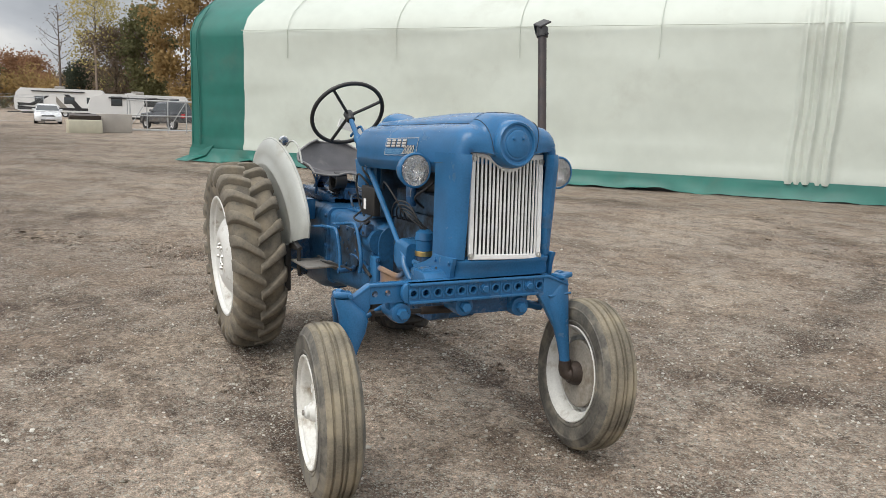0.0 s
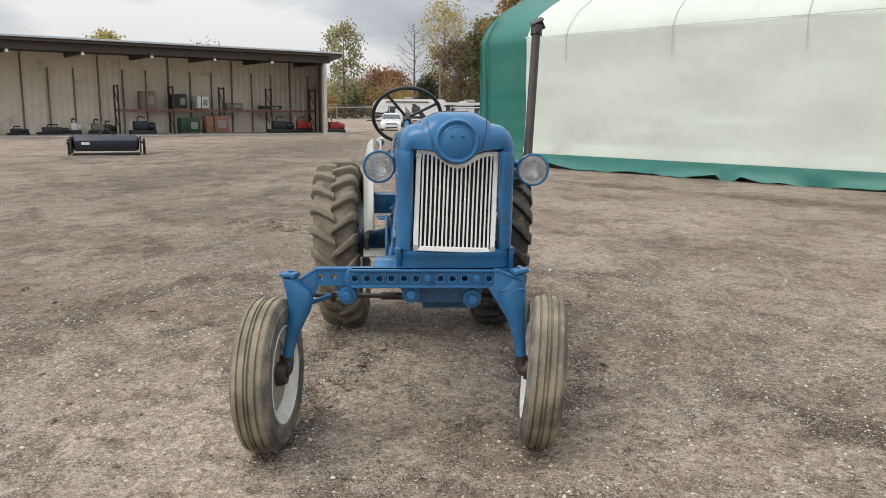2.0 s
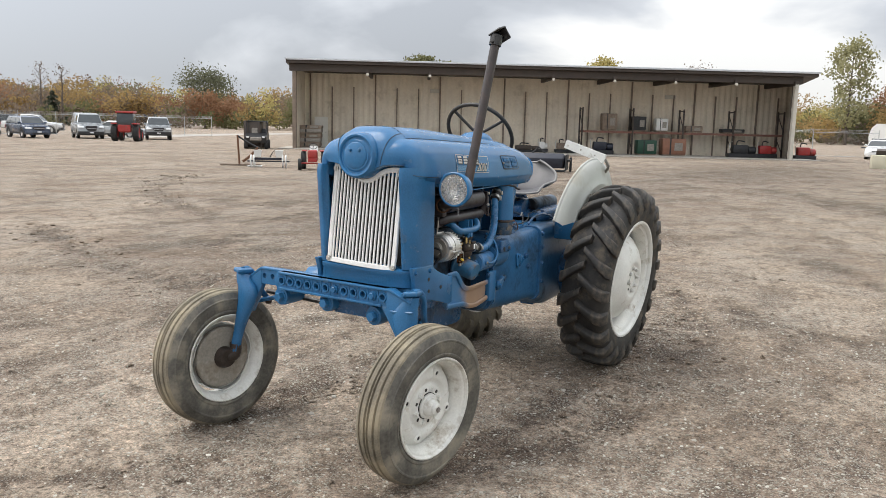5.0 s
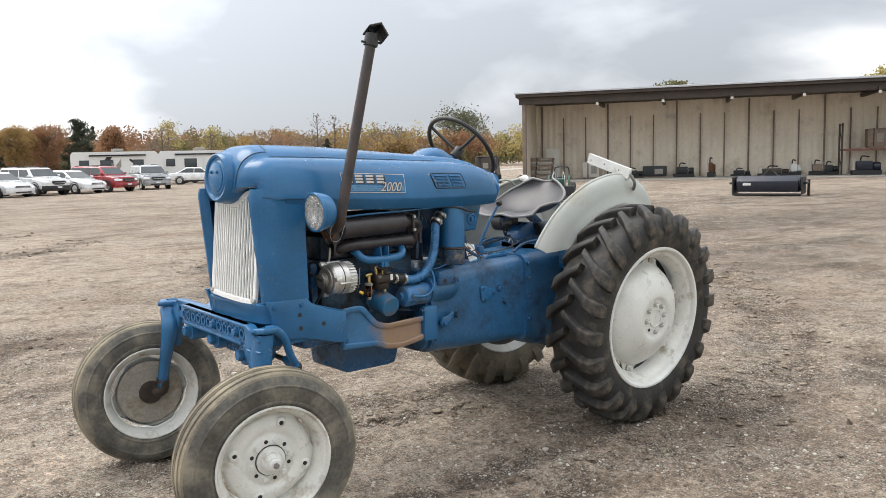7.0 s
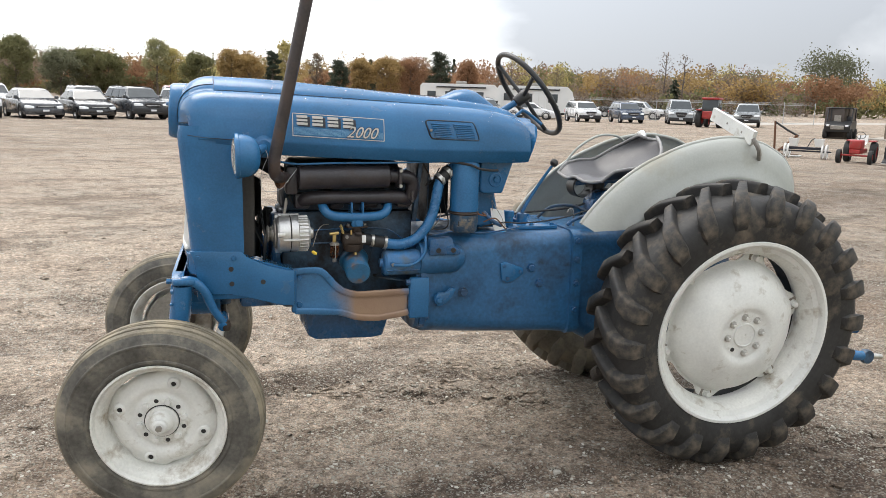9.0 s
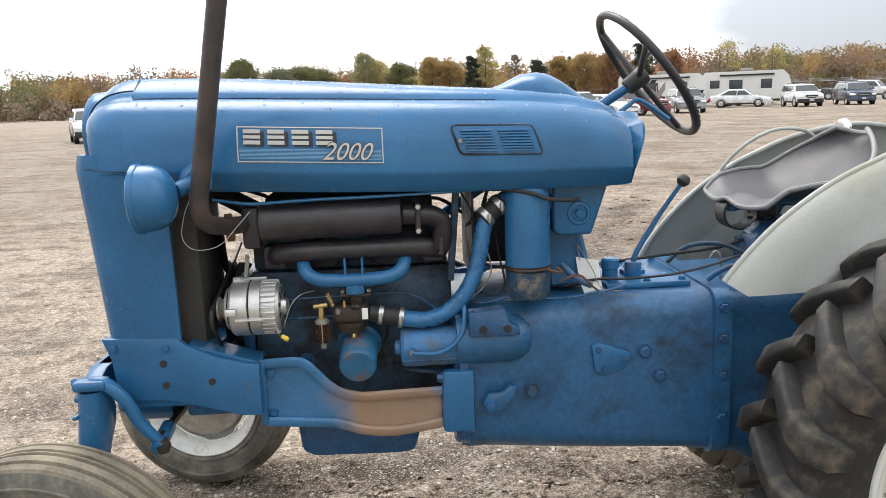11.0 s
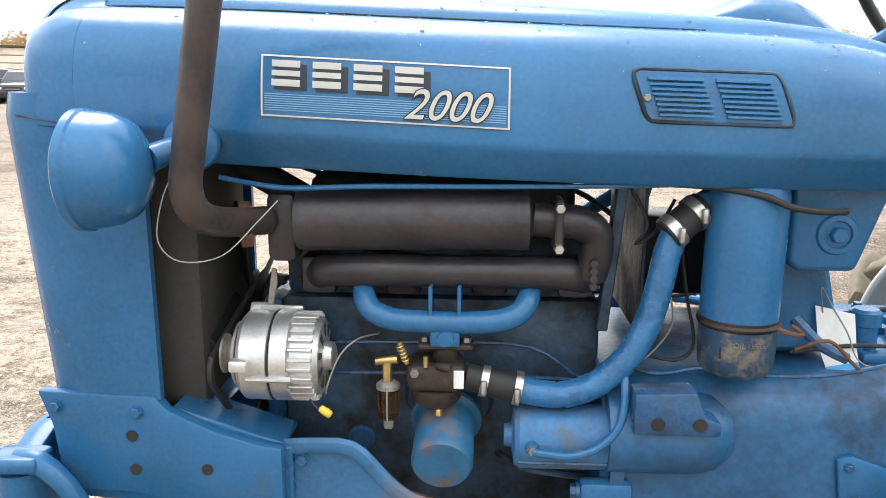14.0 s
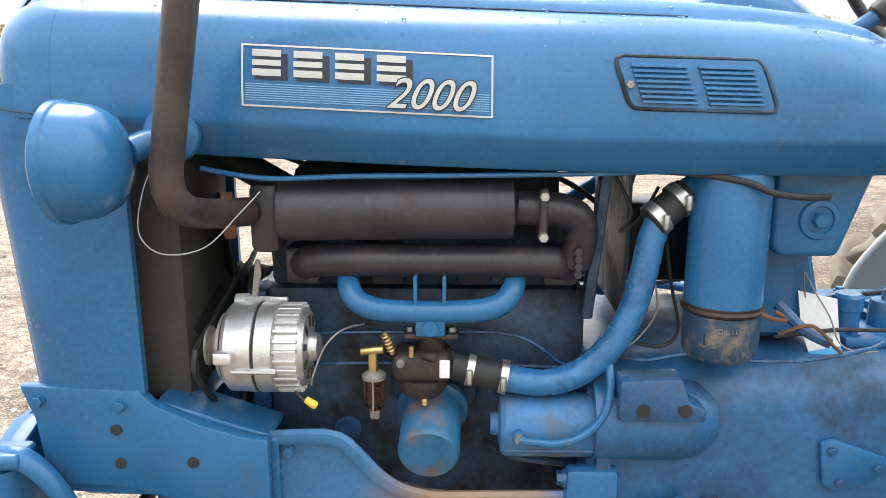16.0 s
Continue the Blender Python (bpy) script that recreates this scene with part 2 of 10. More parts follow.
# brown steel, also used to paint shade under the roof and in the barn
BEAM_AND_SHADE = material("brown_steel_and_shade", (0.055, 0.042, 0.034), 0.6, vary=0.2, scale=2, bump=0.1, fine=9)
SHED_STUD = material("dusty_brown_steel", (0.20, 0.155, 0.120), 0.65, vary=0.2, scale=2, bump=0.1, fine=9)
DOOR_PAINT = material("cream_door_paint", (0.82, 0.80, 0.74), 0.5, vary=0.05, scale=2, bump=0.03)
SHED_ROOF = material("galvanised_roof", (0.50, 0.52, 0.54), 0.4, 0.3, vary=0.1, scale=1.5, bump=0.05, fine=9)
CONCRETE = material("concrete", (0.38, 0.35, 0.31), 0.85, vary=0.15, scale=1.2, bump=0.2, fine=25)
RACK = material("rack_orange_brown", (0.19, 0.085, 0.06), 0.6, vary=0.2, scale=4, bump=0.1)
GALV = material("galvanised_fence", (0.42, 0.43, 0.43), 0.45, 0.5, vary=0.1, scale=8, bump=0.05)

# ---- building helpers ----


def part(name, bm, mat, parent=None, label="", smooth=35):
    """Link a bmesh as one mesh object under a thing or a part."""
    bm.normal_update()
    me = bpy.data.meshes.new(name)
    limit = radians(smooth)
    for edge in bm.edges:
        edge.smooth = len(edge.link_faces) == 2 and edge.calc_face_angle(3.0) < limit
    for face in bm.faces:
        face.smooth = smooth > 0
    bm.to_mesh(me)
    bm.free()
    me.materials.append(mat)
    ob = new(name, me)
    if parent is not None:
        ob.parent = parent
    if label:
        ob["label"] = label
    return ob


def empty(name, label, category, m=None, group="", kind=""):
    ob = new(name)
    ob.empty_display_size = 0.2
    if m is not None:
        ob.matrix_basis = m
    return tagged(ob, label, category, group, kind)


def shared(name, mesh, parent, m):
    ob = new(name, mesh)
    ob.parent = parent
    ob.matrix_basis = m
    return ob


def soften(bm, width, segments=2, angle=30):
    if width > 0:
        edges = [x for x in bm.edges if len(x.link_faces) == 2 and x.calc_face_angle(0) > radians(angle)]
        bmesh.ops.bevel(bm, geom=edges, offset=width, segments=segments, profile=0.5, affect="EDGES", clamp_overlap=True)
    return bm


def box(lo, hi, bevel=0.0, segments=2, bm=None):
    own = bmesh.new()
    bmesh.ops.create_cube(own, size=1.0)
    for v in own.verts:
        v.co = Vector([lo[i] + (v.co[i] + 0.5) * (hi[i] - lo[i]) for i in range(3)])
    soften(own, bevel, segments)
    return join(bm, own)


def join(bm, own):
    if bm is None:
        return own
    me = bpy.data.meshes.new("tmp")
    own.to_mesh(me)
    own.free()
    bm.from_mesh(me)
    bpy.data.meshes.remove(me)
    return bm


def moved(bm, m):
    bmesh.ops.transform(bm, matrix=m, verts=bm.verts)
    return bm


def along(a, b):
    """A frame at a whose z points to b."""
    a, b = Vector(a), Vector(b)
    return Matrix.Translation(a) @ (b - a).to_track_quat("Z", "Y").to_matrix().to_4x4()


def lathe(profile, a=(0, 0, 0), b=(0, 0, 1), steps=32, bm=None, closed=False):
    """Turn (radius, height) pairs round the axis from a to b."""
    own = bmesh.new()
    m = along(a, b)
    rings = []
    for r, h in profile:
        if r < 1e-6:
            rings.append([own.verts.new(m @ Vector((0, 0, h)))])
        else:
            rings.append([own.verts.new(m @ Vector((r * math.cos(2 * math.pi * i / steps), r * math.sin(2 * math.pi * i / steps), h))) for i in range(steps)])
    pairs = list(zip(rings, rings[1:])) + ([(rings[-1], rings[0])] if closed else [])
    for p, q in pairs:
        for i in range(steps):
            j = (i + 1) % steps
            if len(p) == 1 and len(q) == 1:
                continue
            if len(p) == 1:
                own.faces.new((p[0], q[j], q[i]))
            elif len(q) == 1:
                own.faces.new((p[i], p[j], q[0]))
            else:
                own.faces.new((p[i], p[j], q[j], q[i]))
    bmesh.ops.recalc_face_normals(own, faces=own.faces)
    return join(bm, own)


def rod(a, b, r, steps=16, bevel=0.0, bm=None, r2=None):
    """A round bar with rounded ends."""
    length = (Vector(b) - Vector(a)).length
    r2 = r if r2 is None else r2
    k = min(bevel, r * 0.9, length * 0.4)
    if k > 0:
        profile = [(0, 0), (r - k, 0), (r - k * 0.3, k * 0.3), (r, k), (r2, length - k), (r2 - k * 0.3, length - k * 0.3), (r2 - k, length), (0, length)]
    else:
        profile = [(0, 0), (r, 0), (r2, length), (0, length)]
    return lathe(profile, a, b, steps, bm)


def smooth_path(points, per=6):
    """A rounded line through points."""
    p = [Vector(q) for q in points]
    if len(p) < 3:
        return p
    out = []
    for i in range(len(p) - 1):
        p0, p1, p2, p3 = p[max(i - 1, 0)], p[i], p[i + 1], p[min(i + 2, len(p) - 1)]
        for k in range(per):
            t = k / per
            out.append(0.5 * ((2 * p1) + (p2 - p0) * t + (2 * p0 - 5 * p1 + 4 * p2 - p3) * t * t + (3 * p1 - p0 - 3 * p2 + p3) * t ** 3))
    out.append(p[-1])
    return out


def tube(points, r, steps=12, per=6, bm=None, radii=None, closed=False, flat=1.0):
    """A pipe along a rounded line."""
    own = bmesh.new()
    line = smooth_path(points, per) if per > 1 else [Vector(q) for q in points]
    rings, up = [], Vector((0.13, 0.21, 0.97))
    n = len(line)
    for i, c in enumerate(line):
        a, b = (line[i - 1] if i or closed else line[i]), (line[(i + 1) % n] if i < n - 1 or closed else line[i])
        d = (b - a).normalized()
        side = d.cross(up).normalized()
        if side.length < 0.1:
            side = d.orthogonal().normalized()
        up = side.cross(d).normalized()
        rr = r if radii is None else radii[0] + (radii[1] - radii[0]) * i / max(n - 1, 1)
        rings.append([own.verts.new(c + rr * (math.cos(2 * math.pi * k / steps) * side + flat * math.sin(2 * math.pi * k / steps) * up)) for k in range(steps)])
    for p, q in list(zip(rings, rings[1:])) + ([(rings[-1], rings[0])] if closed else []):
        for k in range(steps):
            own.faces.new((p[k], p[(k + 1) % steps], q[(k + 1) % steps], q[k]))
    if not closed:
        own.faces.new(rings[0][::-1])
        own.faces.new(rings[-1])
    bmesh.ops.recalc_face_normals(own, faces=own.faces)
    return join(bm, own)


def slab(outline, depth, bevel=0.0, segments=2, bm=None, m=None):
    """An outline in x, z pulled depth metres towards +y."""
    own = bmesh.new()
    near = [own.verts.new((x, 0, z)) for x, z in outline]
    far = [own.verts.new((x, depth, z)) for x, z in outline]
    own.faces.new(near)
    own.faces.new(far[::-1])
    k = len(outline)
    for i in range(k):
        j = (i + 1) % k
        own.faces.new((near[j], near[i], far[i], far[j]))
    bmesh.ops.recalc_face_normals(own, faces=own.faces)
    soften(own, bevel, segments)
    if m is not None:
        moved(own, m)
    return join(bm, own)


def loft(sections, caps=True, closed=True, bm=None):
    """Skin over rings of points, all of one count."""
    own = bmesh.new()
    rings = [[own.verts.new(p) for p in ring] for ring in sections]
    k = len(rings[0])
    for p, q in zip(rings, rings[1:]):
        for i in range(k if closed else k - 1):
            j = (i + 1) % k
            own.faces.new((p[i], p[j], q[j], q[i]))
    if caps:
        own.faces.new(rings[0][::-1])
        own.faces.new(rings[-1])
    bmesh.ops.recalc_face_normals(own, faces=own.faces)
    return join(bm, own)


def hexagon(center, way, r, h, bm=None, washer=0.0):
    """A bolt head that sits at center and stands out along way."""
    way = Vector(way).normalized()
    c = Vector(center)
    if washer:
        bm = lathe([(0, -0.004), (washer, -0.004), (washer, 0.0025), (0, 0.0025)], c, c + way, 16, bm)
    return lathe([(0, -0.004), (r, -0.004), (r, h * 0.8), (r * 0.85, h), (0, h)], c, c + way, 6, bm)


def rounded_rect(cy, cz, hy, hz, r, steps=4):
    pts = []
    for sy, sz, a0 in ((1, 1, 0), (-1, 1, 90), (-1, -1, 180), (1, -1, 270)):
        for k in range(steps + 1):
            a = radians(a0 + 90 * k / steps)
            pts.append((cy + sy * (hy - r) + r * math.cos(a), cz + sz * (hz - r) + r * math.sin(a)))
    return pts

# ---- ground ----


def ground_material():
    m = bpy.data.materials.new("gravel_yard")
    m.use_nodes = True
    n, l = m.node_tree.nodes, m.node_tree.links
    b = n["Principled BSDF"]
    tc = n.new("ShaderNodeTexCoord")

    def noise_at(scale, detail=6.0, rough=0.6, stretch=None):
        t = n.new("ShaderNodeTexNoise")
        t.inputs["Scale"].default_value, t.inputs["Detail"].default_value, t.inputs["Roughness"].default_value = scale, detail, rough
        if stretch:
            mp = n.new("ShaderNodeMapping")
            mp.inputs["Scale"].default_value = stretch
            mp.inputs["Rotation"].default_value = (0, 0, radians(35))
            l.new(tc.outputs["Object"], mp.inputs[0])
            l.new(mp.outputs[0], t.inputs["Vector"])
        else:
            l.new(tc.outputs["Object"], t.inputs["Vector"])
        return t.outputs[0]

    def ranged(value, a, z, lo=0.0, hi=1.0):
        r = n.new("ShaderNodeMapRange")
        r.inputs[1].default_value, r.inputs[2].default_value, r.inputs[3].default_value, r.inputs[4].default_value = a, z, lo, hi
        l.new(value, r.inputs[0])
        return r.outputs[0]

    def blend(fac, a, z):
        x = n.new("ShaderNodeMixRGB")
        for i, v in ((1, a), (2, z)):
            if isinstance(v, tuple):
                x.inputs[i].default_value = (*v, 1)
            else:
                l.new(v, x.inputs[i])
        l.new(fac, x.inputs[0])
        return x.outputs[0]

    def scaled(value, k):
        x = n.new("ShaderNodeMath")
        x.operation = "MULTIPLY"
        x.inputs[1].default_value = k
        l.new(value, x.inputs[0])
        return x.outputs[0]

    def cells(scale):
        v = n.new("ShaderNodeTexVoronoi")
        v.inputs["Scale"].default_value = scale
        l.new(tc.outputs["Object"], v.inputs["Vector"])
        sc = n.new("ShaderNodeSeparateColor")
        l.new(v.outputs["Color"], sc.inputs[0])
        return sc.outputs[0], sc.outputs[1], v.outputs["Distance"]

    def math2(op, a, z):
        x = n.new("ShaderNodeMath")
        x.operation = op
        for i, v in enumerate((a, z)):
            if isinstance(v, (int, float)):
                x.inputs[i].default_value = v
            else:
                l.new(v, x.inputs[i])
        return x.outputs[0]

    def times(color, value):
        x = n.new("ShaderNodeMixRGB")
        x.blend_type = "MULTIPLY"
        x.inputs[0].default_value = 1.0
        l.new(color, x.inputs[1])
        l.new(value, x.inputs[2])
        return x.outputs[0]

    # pale sand, and lightening painted under the tractor
    sand_and_light = n.new("ShaderNodeAttribute")
    sand_and_light.attribute_name = "sand_and_light"
    # one mask for damp soil and the shade painted under the tractor
    damp = n.new("ShaderNodeAttribute")
    damp.attribute_name = "damp"
    patch = ranged(noise_at(0.42, 8, 0.62), 0.40, 0.58)
    stony = ranged(noise_at(1.1, 7, 0.65), 0.42, 0.60)
    smear = ranged(noise_at(0.8, 8, 0.68, (0.7, 1.5, 1)), 0.52, 0.60)
    clod = ranged(noise_at(4.0, 8, 0.70), 0.50, 0.58)
    crumb = ranged(noise_at(22.0, 6, 0.75), 0.36, 0.65, 0.52, 1.40)
    c = blend(patch, (0.252, 0.186, 0.134), (0.420, 0.336, 0.256))
    c = blend(scaled(stony, 0.55), c, (0.330, 0.272, 0.224))
    c = blend(math2("MULTIPLY", sand_and_light.outputs["Fac"], ranged(noise_at(1.6, 7, 0.65), 0.30, 0.55, 0.35, 1.0)), c, (0.545, 0.437, 0.340))
    c = blend(scaled(clod, 0.55), c, (0.128, 0.091, 0.065))
    wet = math2("ADD", scaled(smear, 0.50), math2("MULTIPLY", damp.outputs["Fac"], ranged(noise_at(3.2, 8, 0.7), 0.40, 0.52, 0.35, 1.25)))
    c = blend(math2("MINIMUM", wet, 0.90), c, (0.098, 0.069, 0.050))
    c = times(c, crumb)
    a1, a2, ad = cells(66.0)
    g1, g2, gd = cells(140.0)
    c = times(c, ranged(g1, 0.0, 1.0, 0.66, 1.34))
    c = times(c, ranged(a2, 0.0, 1.0, 0.80, 1.20))
    # pale chips of stone, thickest where the yard is stony
    chips = math2("MULTIPLY", ranged(a1, 0.82, 0.86), ranged(ad, 0.42, 0.30))
    c = blend(math2("MULTIPLY", chips, ranged(stony, 0.0, 1.0, 0.40, 1.0)), c, (0.495, 0.487, 0.417))
    bits = math2("MULTIPLY", ranged(g2, 0.80, 0.86), ranged(stony, 0.0, 1.0, 0.30, 0.9))
    c = blend(bits, c, (0.436, 0.420, 0.354))
    a3, a4, ad2 = cells(37.0)
    big = math2("MULTIPLY", ranged(a3, 0.93, 0.95), ranged(ad2, 0.30, 0.22))
    c = blend(math2("MULTIPLY", big, 0.85), c, (0.560, 0.535, 0.470))
    specks = math2("MULTIPLY", ranged(a4, 0.90, 0.93), ranged(ad2, 0.36, 0.26))
    c = blend(math2("MULTIPLY", specks, 0.75), c, (0.070, 0.052, 0.038))
    l.new(c, b.inputs["Base Color"])
    b.inputs["Roughness"].default_value = 0.92
    b.inputs["Specular IOR Level"].default_value = 0.25
    h = n.new("ShaderNodeMath")
    h.operation = "MULTIPLY_ADD"
    h.inputs[1].default_value = -0.5
    l.new(gd, h.inputs[0])
    l.new(scaled(noise_at(14.0, 8), 1.6), h.inputs[2])
    bp = n.new("ShaderNodeBump")
    bp.inputs["Strength"].default_value, bp.inputs["Distance"].default_value = 0.9, 0.03
    l.new(h.outputs[0], bp.inputs["Height"])
    l.new(bp.outputs[0], b.inputs["Normal"])
    return m


GROUND = ground_material()


def ticks(lo, hi, step, far):
    inner = list(np.arange(lo, hi + step / 2, step))
    right, left, s = [hi], [lo], step
    while right[-1] < far:
        s *= 1.16
        right.append(right[-1] + s)
    s = step
    while left[-1] > -far:
        s *= 1.16
        left.append(left[-1] - s)
    return np.array(left[:0:-1] + inner + right[1:])


# old wheel tracks: points along the line, half width, depth
TRACKS = ((((-5.8, -2.4), (-4.9, -1.5), (-4.0, -0.7), (-3.1, -0.1), (-2.1, 0.3)), 0.22, 0.03),
          (((-3.6, -0.2), (-2.3, 0.6), (-1.25, 0.95), (-0.1, 0.95), (1.0, 1.0), (1.7, 0.75), (2.6, 0.2)), 0.19, 0.02),
          (((-4.6, 9.7), (-2.8, 8.9), (-0.8, 7.6), (0.4, 5.9), (1.5, 3.5), (1.9, 2.2)), 0.22, 0.028),
          (((-1.9, -8.8), (-0.9, -6.5), (-0.2, -4.4), (0.0, -3.0)), 0.25, 0.026),
          (((-12.0, -16.4), (-10.4, -15.4), (-7.0, -12.2), (-4.6, -8.0)), 0.3, 0.03),
          (((-0.6, -0.62), (0.3, -0.65), (0.9, -0.74), (2.2, -0.88)), 0.13, 0.014),
          (((-0.6, 0.62), (0.4, 0.62), (2.3, 0.42)), 0.13, 0.012),
          (((0.5, -0.20), (0.6, -0.24), (1.3, -0.52), (2.05, -0.78)), 0.035, 0.012),
          (((0.5, -0.30), (0.62, -0.34), (1.3, -0.60), (2.0, -0.84)), 0.035, 0.012),
          (((-5.7, -2.2), (-4.4, -1.05), (-3.4, -0.25), (-2.4, 0.25), (-1.5, 0.53), (-0.7, 0.66)), 0.20, 0.026),
          (((-2.7, 0.5), (-1.6, 0.79), (-0.7, 0.94), (0.5, 0.97), (1.1, 0.91), (1.6, 0.8)), 0.12, 0.022),
          (((1.9, -4.8), (2.3, -3.9), (2.65, -3.0), (2.9, -2.6)), 0.2, 0.024),
          (((1.6, -15.1), (0.2, -16.1), (-1.5, -17.4)), 0.35, 0.02),
          (((-2.0, -14.5), (-0.6, -12.8), (1.1, -11.8)), 0.35, 0.02),
          (((4.6, -1.6), (3.2, -0.95), (2.8, -0.3), (3.0, 0.8)), 0.16, 0.016))
# damp hollows and painted shade: centre, half length, half width, turn, depth of tone
# the ellipse at (1.9, 0.1) paints shade on the ground under the tractor
DAMP_AND_SHADE = ((-0.45, 0.85, 0.9, 0.35, 20, 0.6), (0.65, 1.6, 0.9, 0.4, 35, 0.5), (-1.6, -1.8, 1.8, 0.45, 5, 0.5), (-6.5, -1.7, 3.5, 0.8, 175, 0.5), (2.4, 2.1, 0.95, 0.42, 30, 0.7), (-4.5, -6.0, 5.5, 2.0, 25, 0.42), (-9.0, -8.0, 5.0, 1.2, 20, 0.5), (2.15, 1.9, 0.62, 0.20, 22, 1.0), (0.25, -1.75, 0.45, 0.17, -30, 0.9), (-1.65, -1.0, 0.35, 0.14, 20, 0.7), (-2.2, -5.45, 0.4, 0.2, 10, 1.0),
        (-1.65, 1.5, 0.45, 0.22, 70, 0.8), (-0.15, 1.85, 0.4, 0.15, 10, 0.6), (1.9, 0.1, 0.9, 0.35, 0, 0.2), (-0.3, -4.0, 0.8, 0.3, 100, 0.8),
        (0.0, 2.65, 0.35, 0.12, 20, 0.8), (-1.25, 1.7, 0.4, 0.15, 10, 0.7), (-2.1, 1.1, 0.5, 0.2, 0, 0.6), (1.42, 0.65, 0.45, 0.13, 15, 0.8), (-8.0, 7.5, 2.6, 0.5, 38, 0.7), (-11.5, 4.6, 2.2, 0.4, 38, 0.7), (-5.0, -6.0, 1.1, 0.4, 30, 0.6),
        (3.3, 2.6, 0.7, 0.2, 40, 0.5), (-3.4, 3.2, 0.9, 0.25, 35, 0.7), (-5.5, 1.5, 0.8, 0.25, 30, 0.7), (-6.5, -9.5, 1.4, 0.4, 50, 0.6), (2.4, -3.0, 0.7, 0.25, 60, 0.5), (0.8, -3.2, 0.6, 0.2, 20, 0.6), (-14.0, -5.0, 7.0, 2.2, 170, 0.7), (-30.0, -3.0, 12.0, 4.0, 175, 0.75), (-8.5, -2.6, 3.0, 0.7, 165, 0.7), (-22.0, -9.0, 8.0, 2.0, 160, 0.5), (-16.0, 1.0, 5.0, 0.8, 35, 0.7), (-2.6, -2.2, 2.6, 1.3, 10, 0.30), (-1.2, -1.5, 0.8, 0.3, 15, 0.7), (-4.2, -3.4, 1.5, 0.4, 25, 0.6), (-0.4, -2.6, 0.9, 0.25, 10, 0.6))


def track_profile(x, y):
    """Height of the worn tracks and how much dark soil shows in them."""
    z, dark = 0.0, 0.0
    for pts, w, deep in TRACKS:
        best = 9.0
        for (ax, ay), (bx, by) in zip(pts, pts[1:]):
            dx, dy = bx - ax, by - ay
            t = min(max(((x - ax) * dx + (y - ay) * dy) / (dx * dx + dy * dy), 0), 1)
            best = min(best, math.hypot(x - ax - t * dx, y - ay - t * dy))
        k = best / w
        if k < 2.6:
            rough = 0.65 + 0.7 * noise.noise((x * 1.3, y * 1.3, 11))
            z += (-deep * math.exp(-k * k * 1.6) + 0.55 * deep * math.exp(-(k - 1.5) ** 2 * 5)) * rough
            dark = max(dark, 0.95 * rough * math.exp(-k * k * 1.3))
    return z, dark


def ground_height(x, y, worn=None):
    far = math.hypot(x - 2, y)
    fade = 1.0 / (1.0 + (far / 16.0) ** 2)
    z = 0.014 * noise.noise((x * 0.7, y * 0.7, 0)) + 0.015 * noise.noise((x * 2.6, y * 2.6, 3)) + 0.012 * noise.noise((x * 7, y * 7, 7))
    dip = 0.022 * math.exp(-((x - 1.3) / 2.6) ** 2 - (y / 2.2) ** 2)
    return (z + (track_profile(x, y)[0] if worn is None else worn)) * fade - dip


def damp_shade_tone(x, y, dark):
    wx, wy = x + 0.25 * noise.noise((x * 1.7, y * 1.7, 21)), y + 0.25 * noise.noise((x * 1.7, y * 1.7, 31))
    for cx, cy, a, b, turn, tone in DAMP_AND_SHADE:
        if abs(x - cx) < 2 * a + 0.5 and abs(y - cy) < 2 * a + 0.5:
            c, s = math.cos(radians(turn)), math.sin(radians(turn))
            u, v = ((wx - cx) * c + (wy - cy) * s) / a, ((wy - cy) * c - (wx - cx) * s) / b
            dark = max(dark, tone * math.exp(-(u * u + v * v) * 0.8))
    return min(dark, 1.0)


def build_ground():
    xs, ys = ticks(-9.0, 5.5, 0.062, 1900), ticks(-9.5, 9.5, 0.062, 1900)
    verts, tone, pale = [], [], []
    for x in xs:
        for y in ys:
            worn, dark = track_profile(x, y) if abs(x) < 40 and abs(y) < 40 else (0.0, 0.0)
            verts.append((x, y, ground_height(x, y, worn)))
            tone.append(damp_shade_tone(x, y, dark))
            # pale sand; the ellipse at (1.6, 0.5) also lightens shaded ground by colour
            pale.append(0.85 * max(0.85 * math.exp(-((x - 2.1) / 1.0) ** 2 - ((y + 1.2) / 1.4) ** 2), 0.6 * math.exp(-((x + 2.5) / 3.0) ** 2 - ((y + 8.8) / 2.6) ** 2), 0.95 * math.exp(-((x - 1.6) / 1.1) ** 2 - ((y - 0.5) / 0.9) ** 2), math.exp(-((x - 4.5) / 3.6) ** 2 - ((y + 5.0) / 4.2) ** 2), 0.9 * math.exp(-((x - 2.0) / 4.5) ** 2 - ((y + 13.0) / 7.0) ** 2)))
    k = len(ys)
    faces = [(i * k + j, (i + 1) * k + j, (i + 1) * k + j + 1, i * k + j + 1) for i in range(len(xs) - 1) for j in range(k - 1)]
    me = bpy.data.meshes.new("ground")
    me.from_pydata(verts, [], faces)
    me.polygons.foreach_set("use_smooth", [True] * len(faces))
    me.attributes.new("damp", "FLOAT", "POINT").data.foreach_set("value", tone)
    me.attributes.new("sand_and_light", "FLOAT", "POINT").data.foreach_set("value", pale)
    me.materials.append(GROUND)
    tagged(new("ground", me), "rutted brown gravel and dirt yard with small pale stones", "ground", kind="structure")


build_ground()


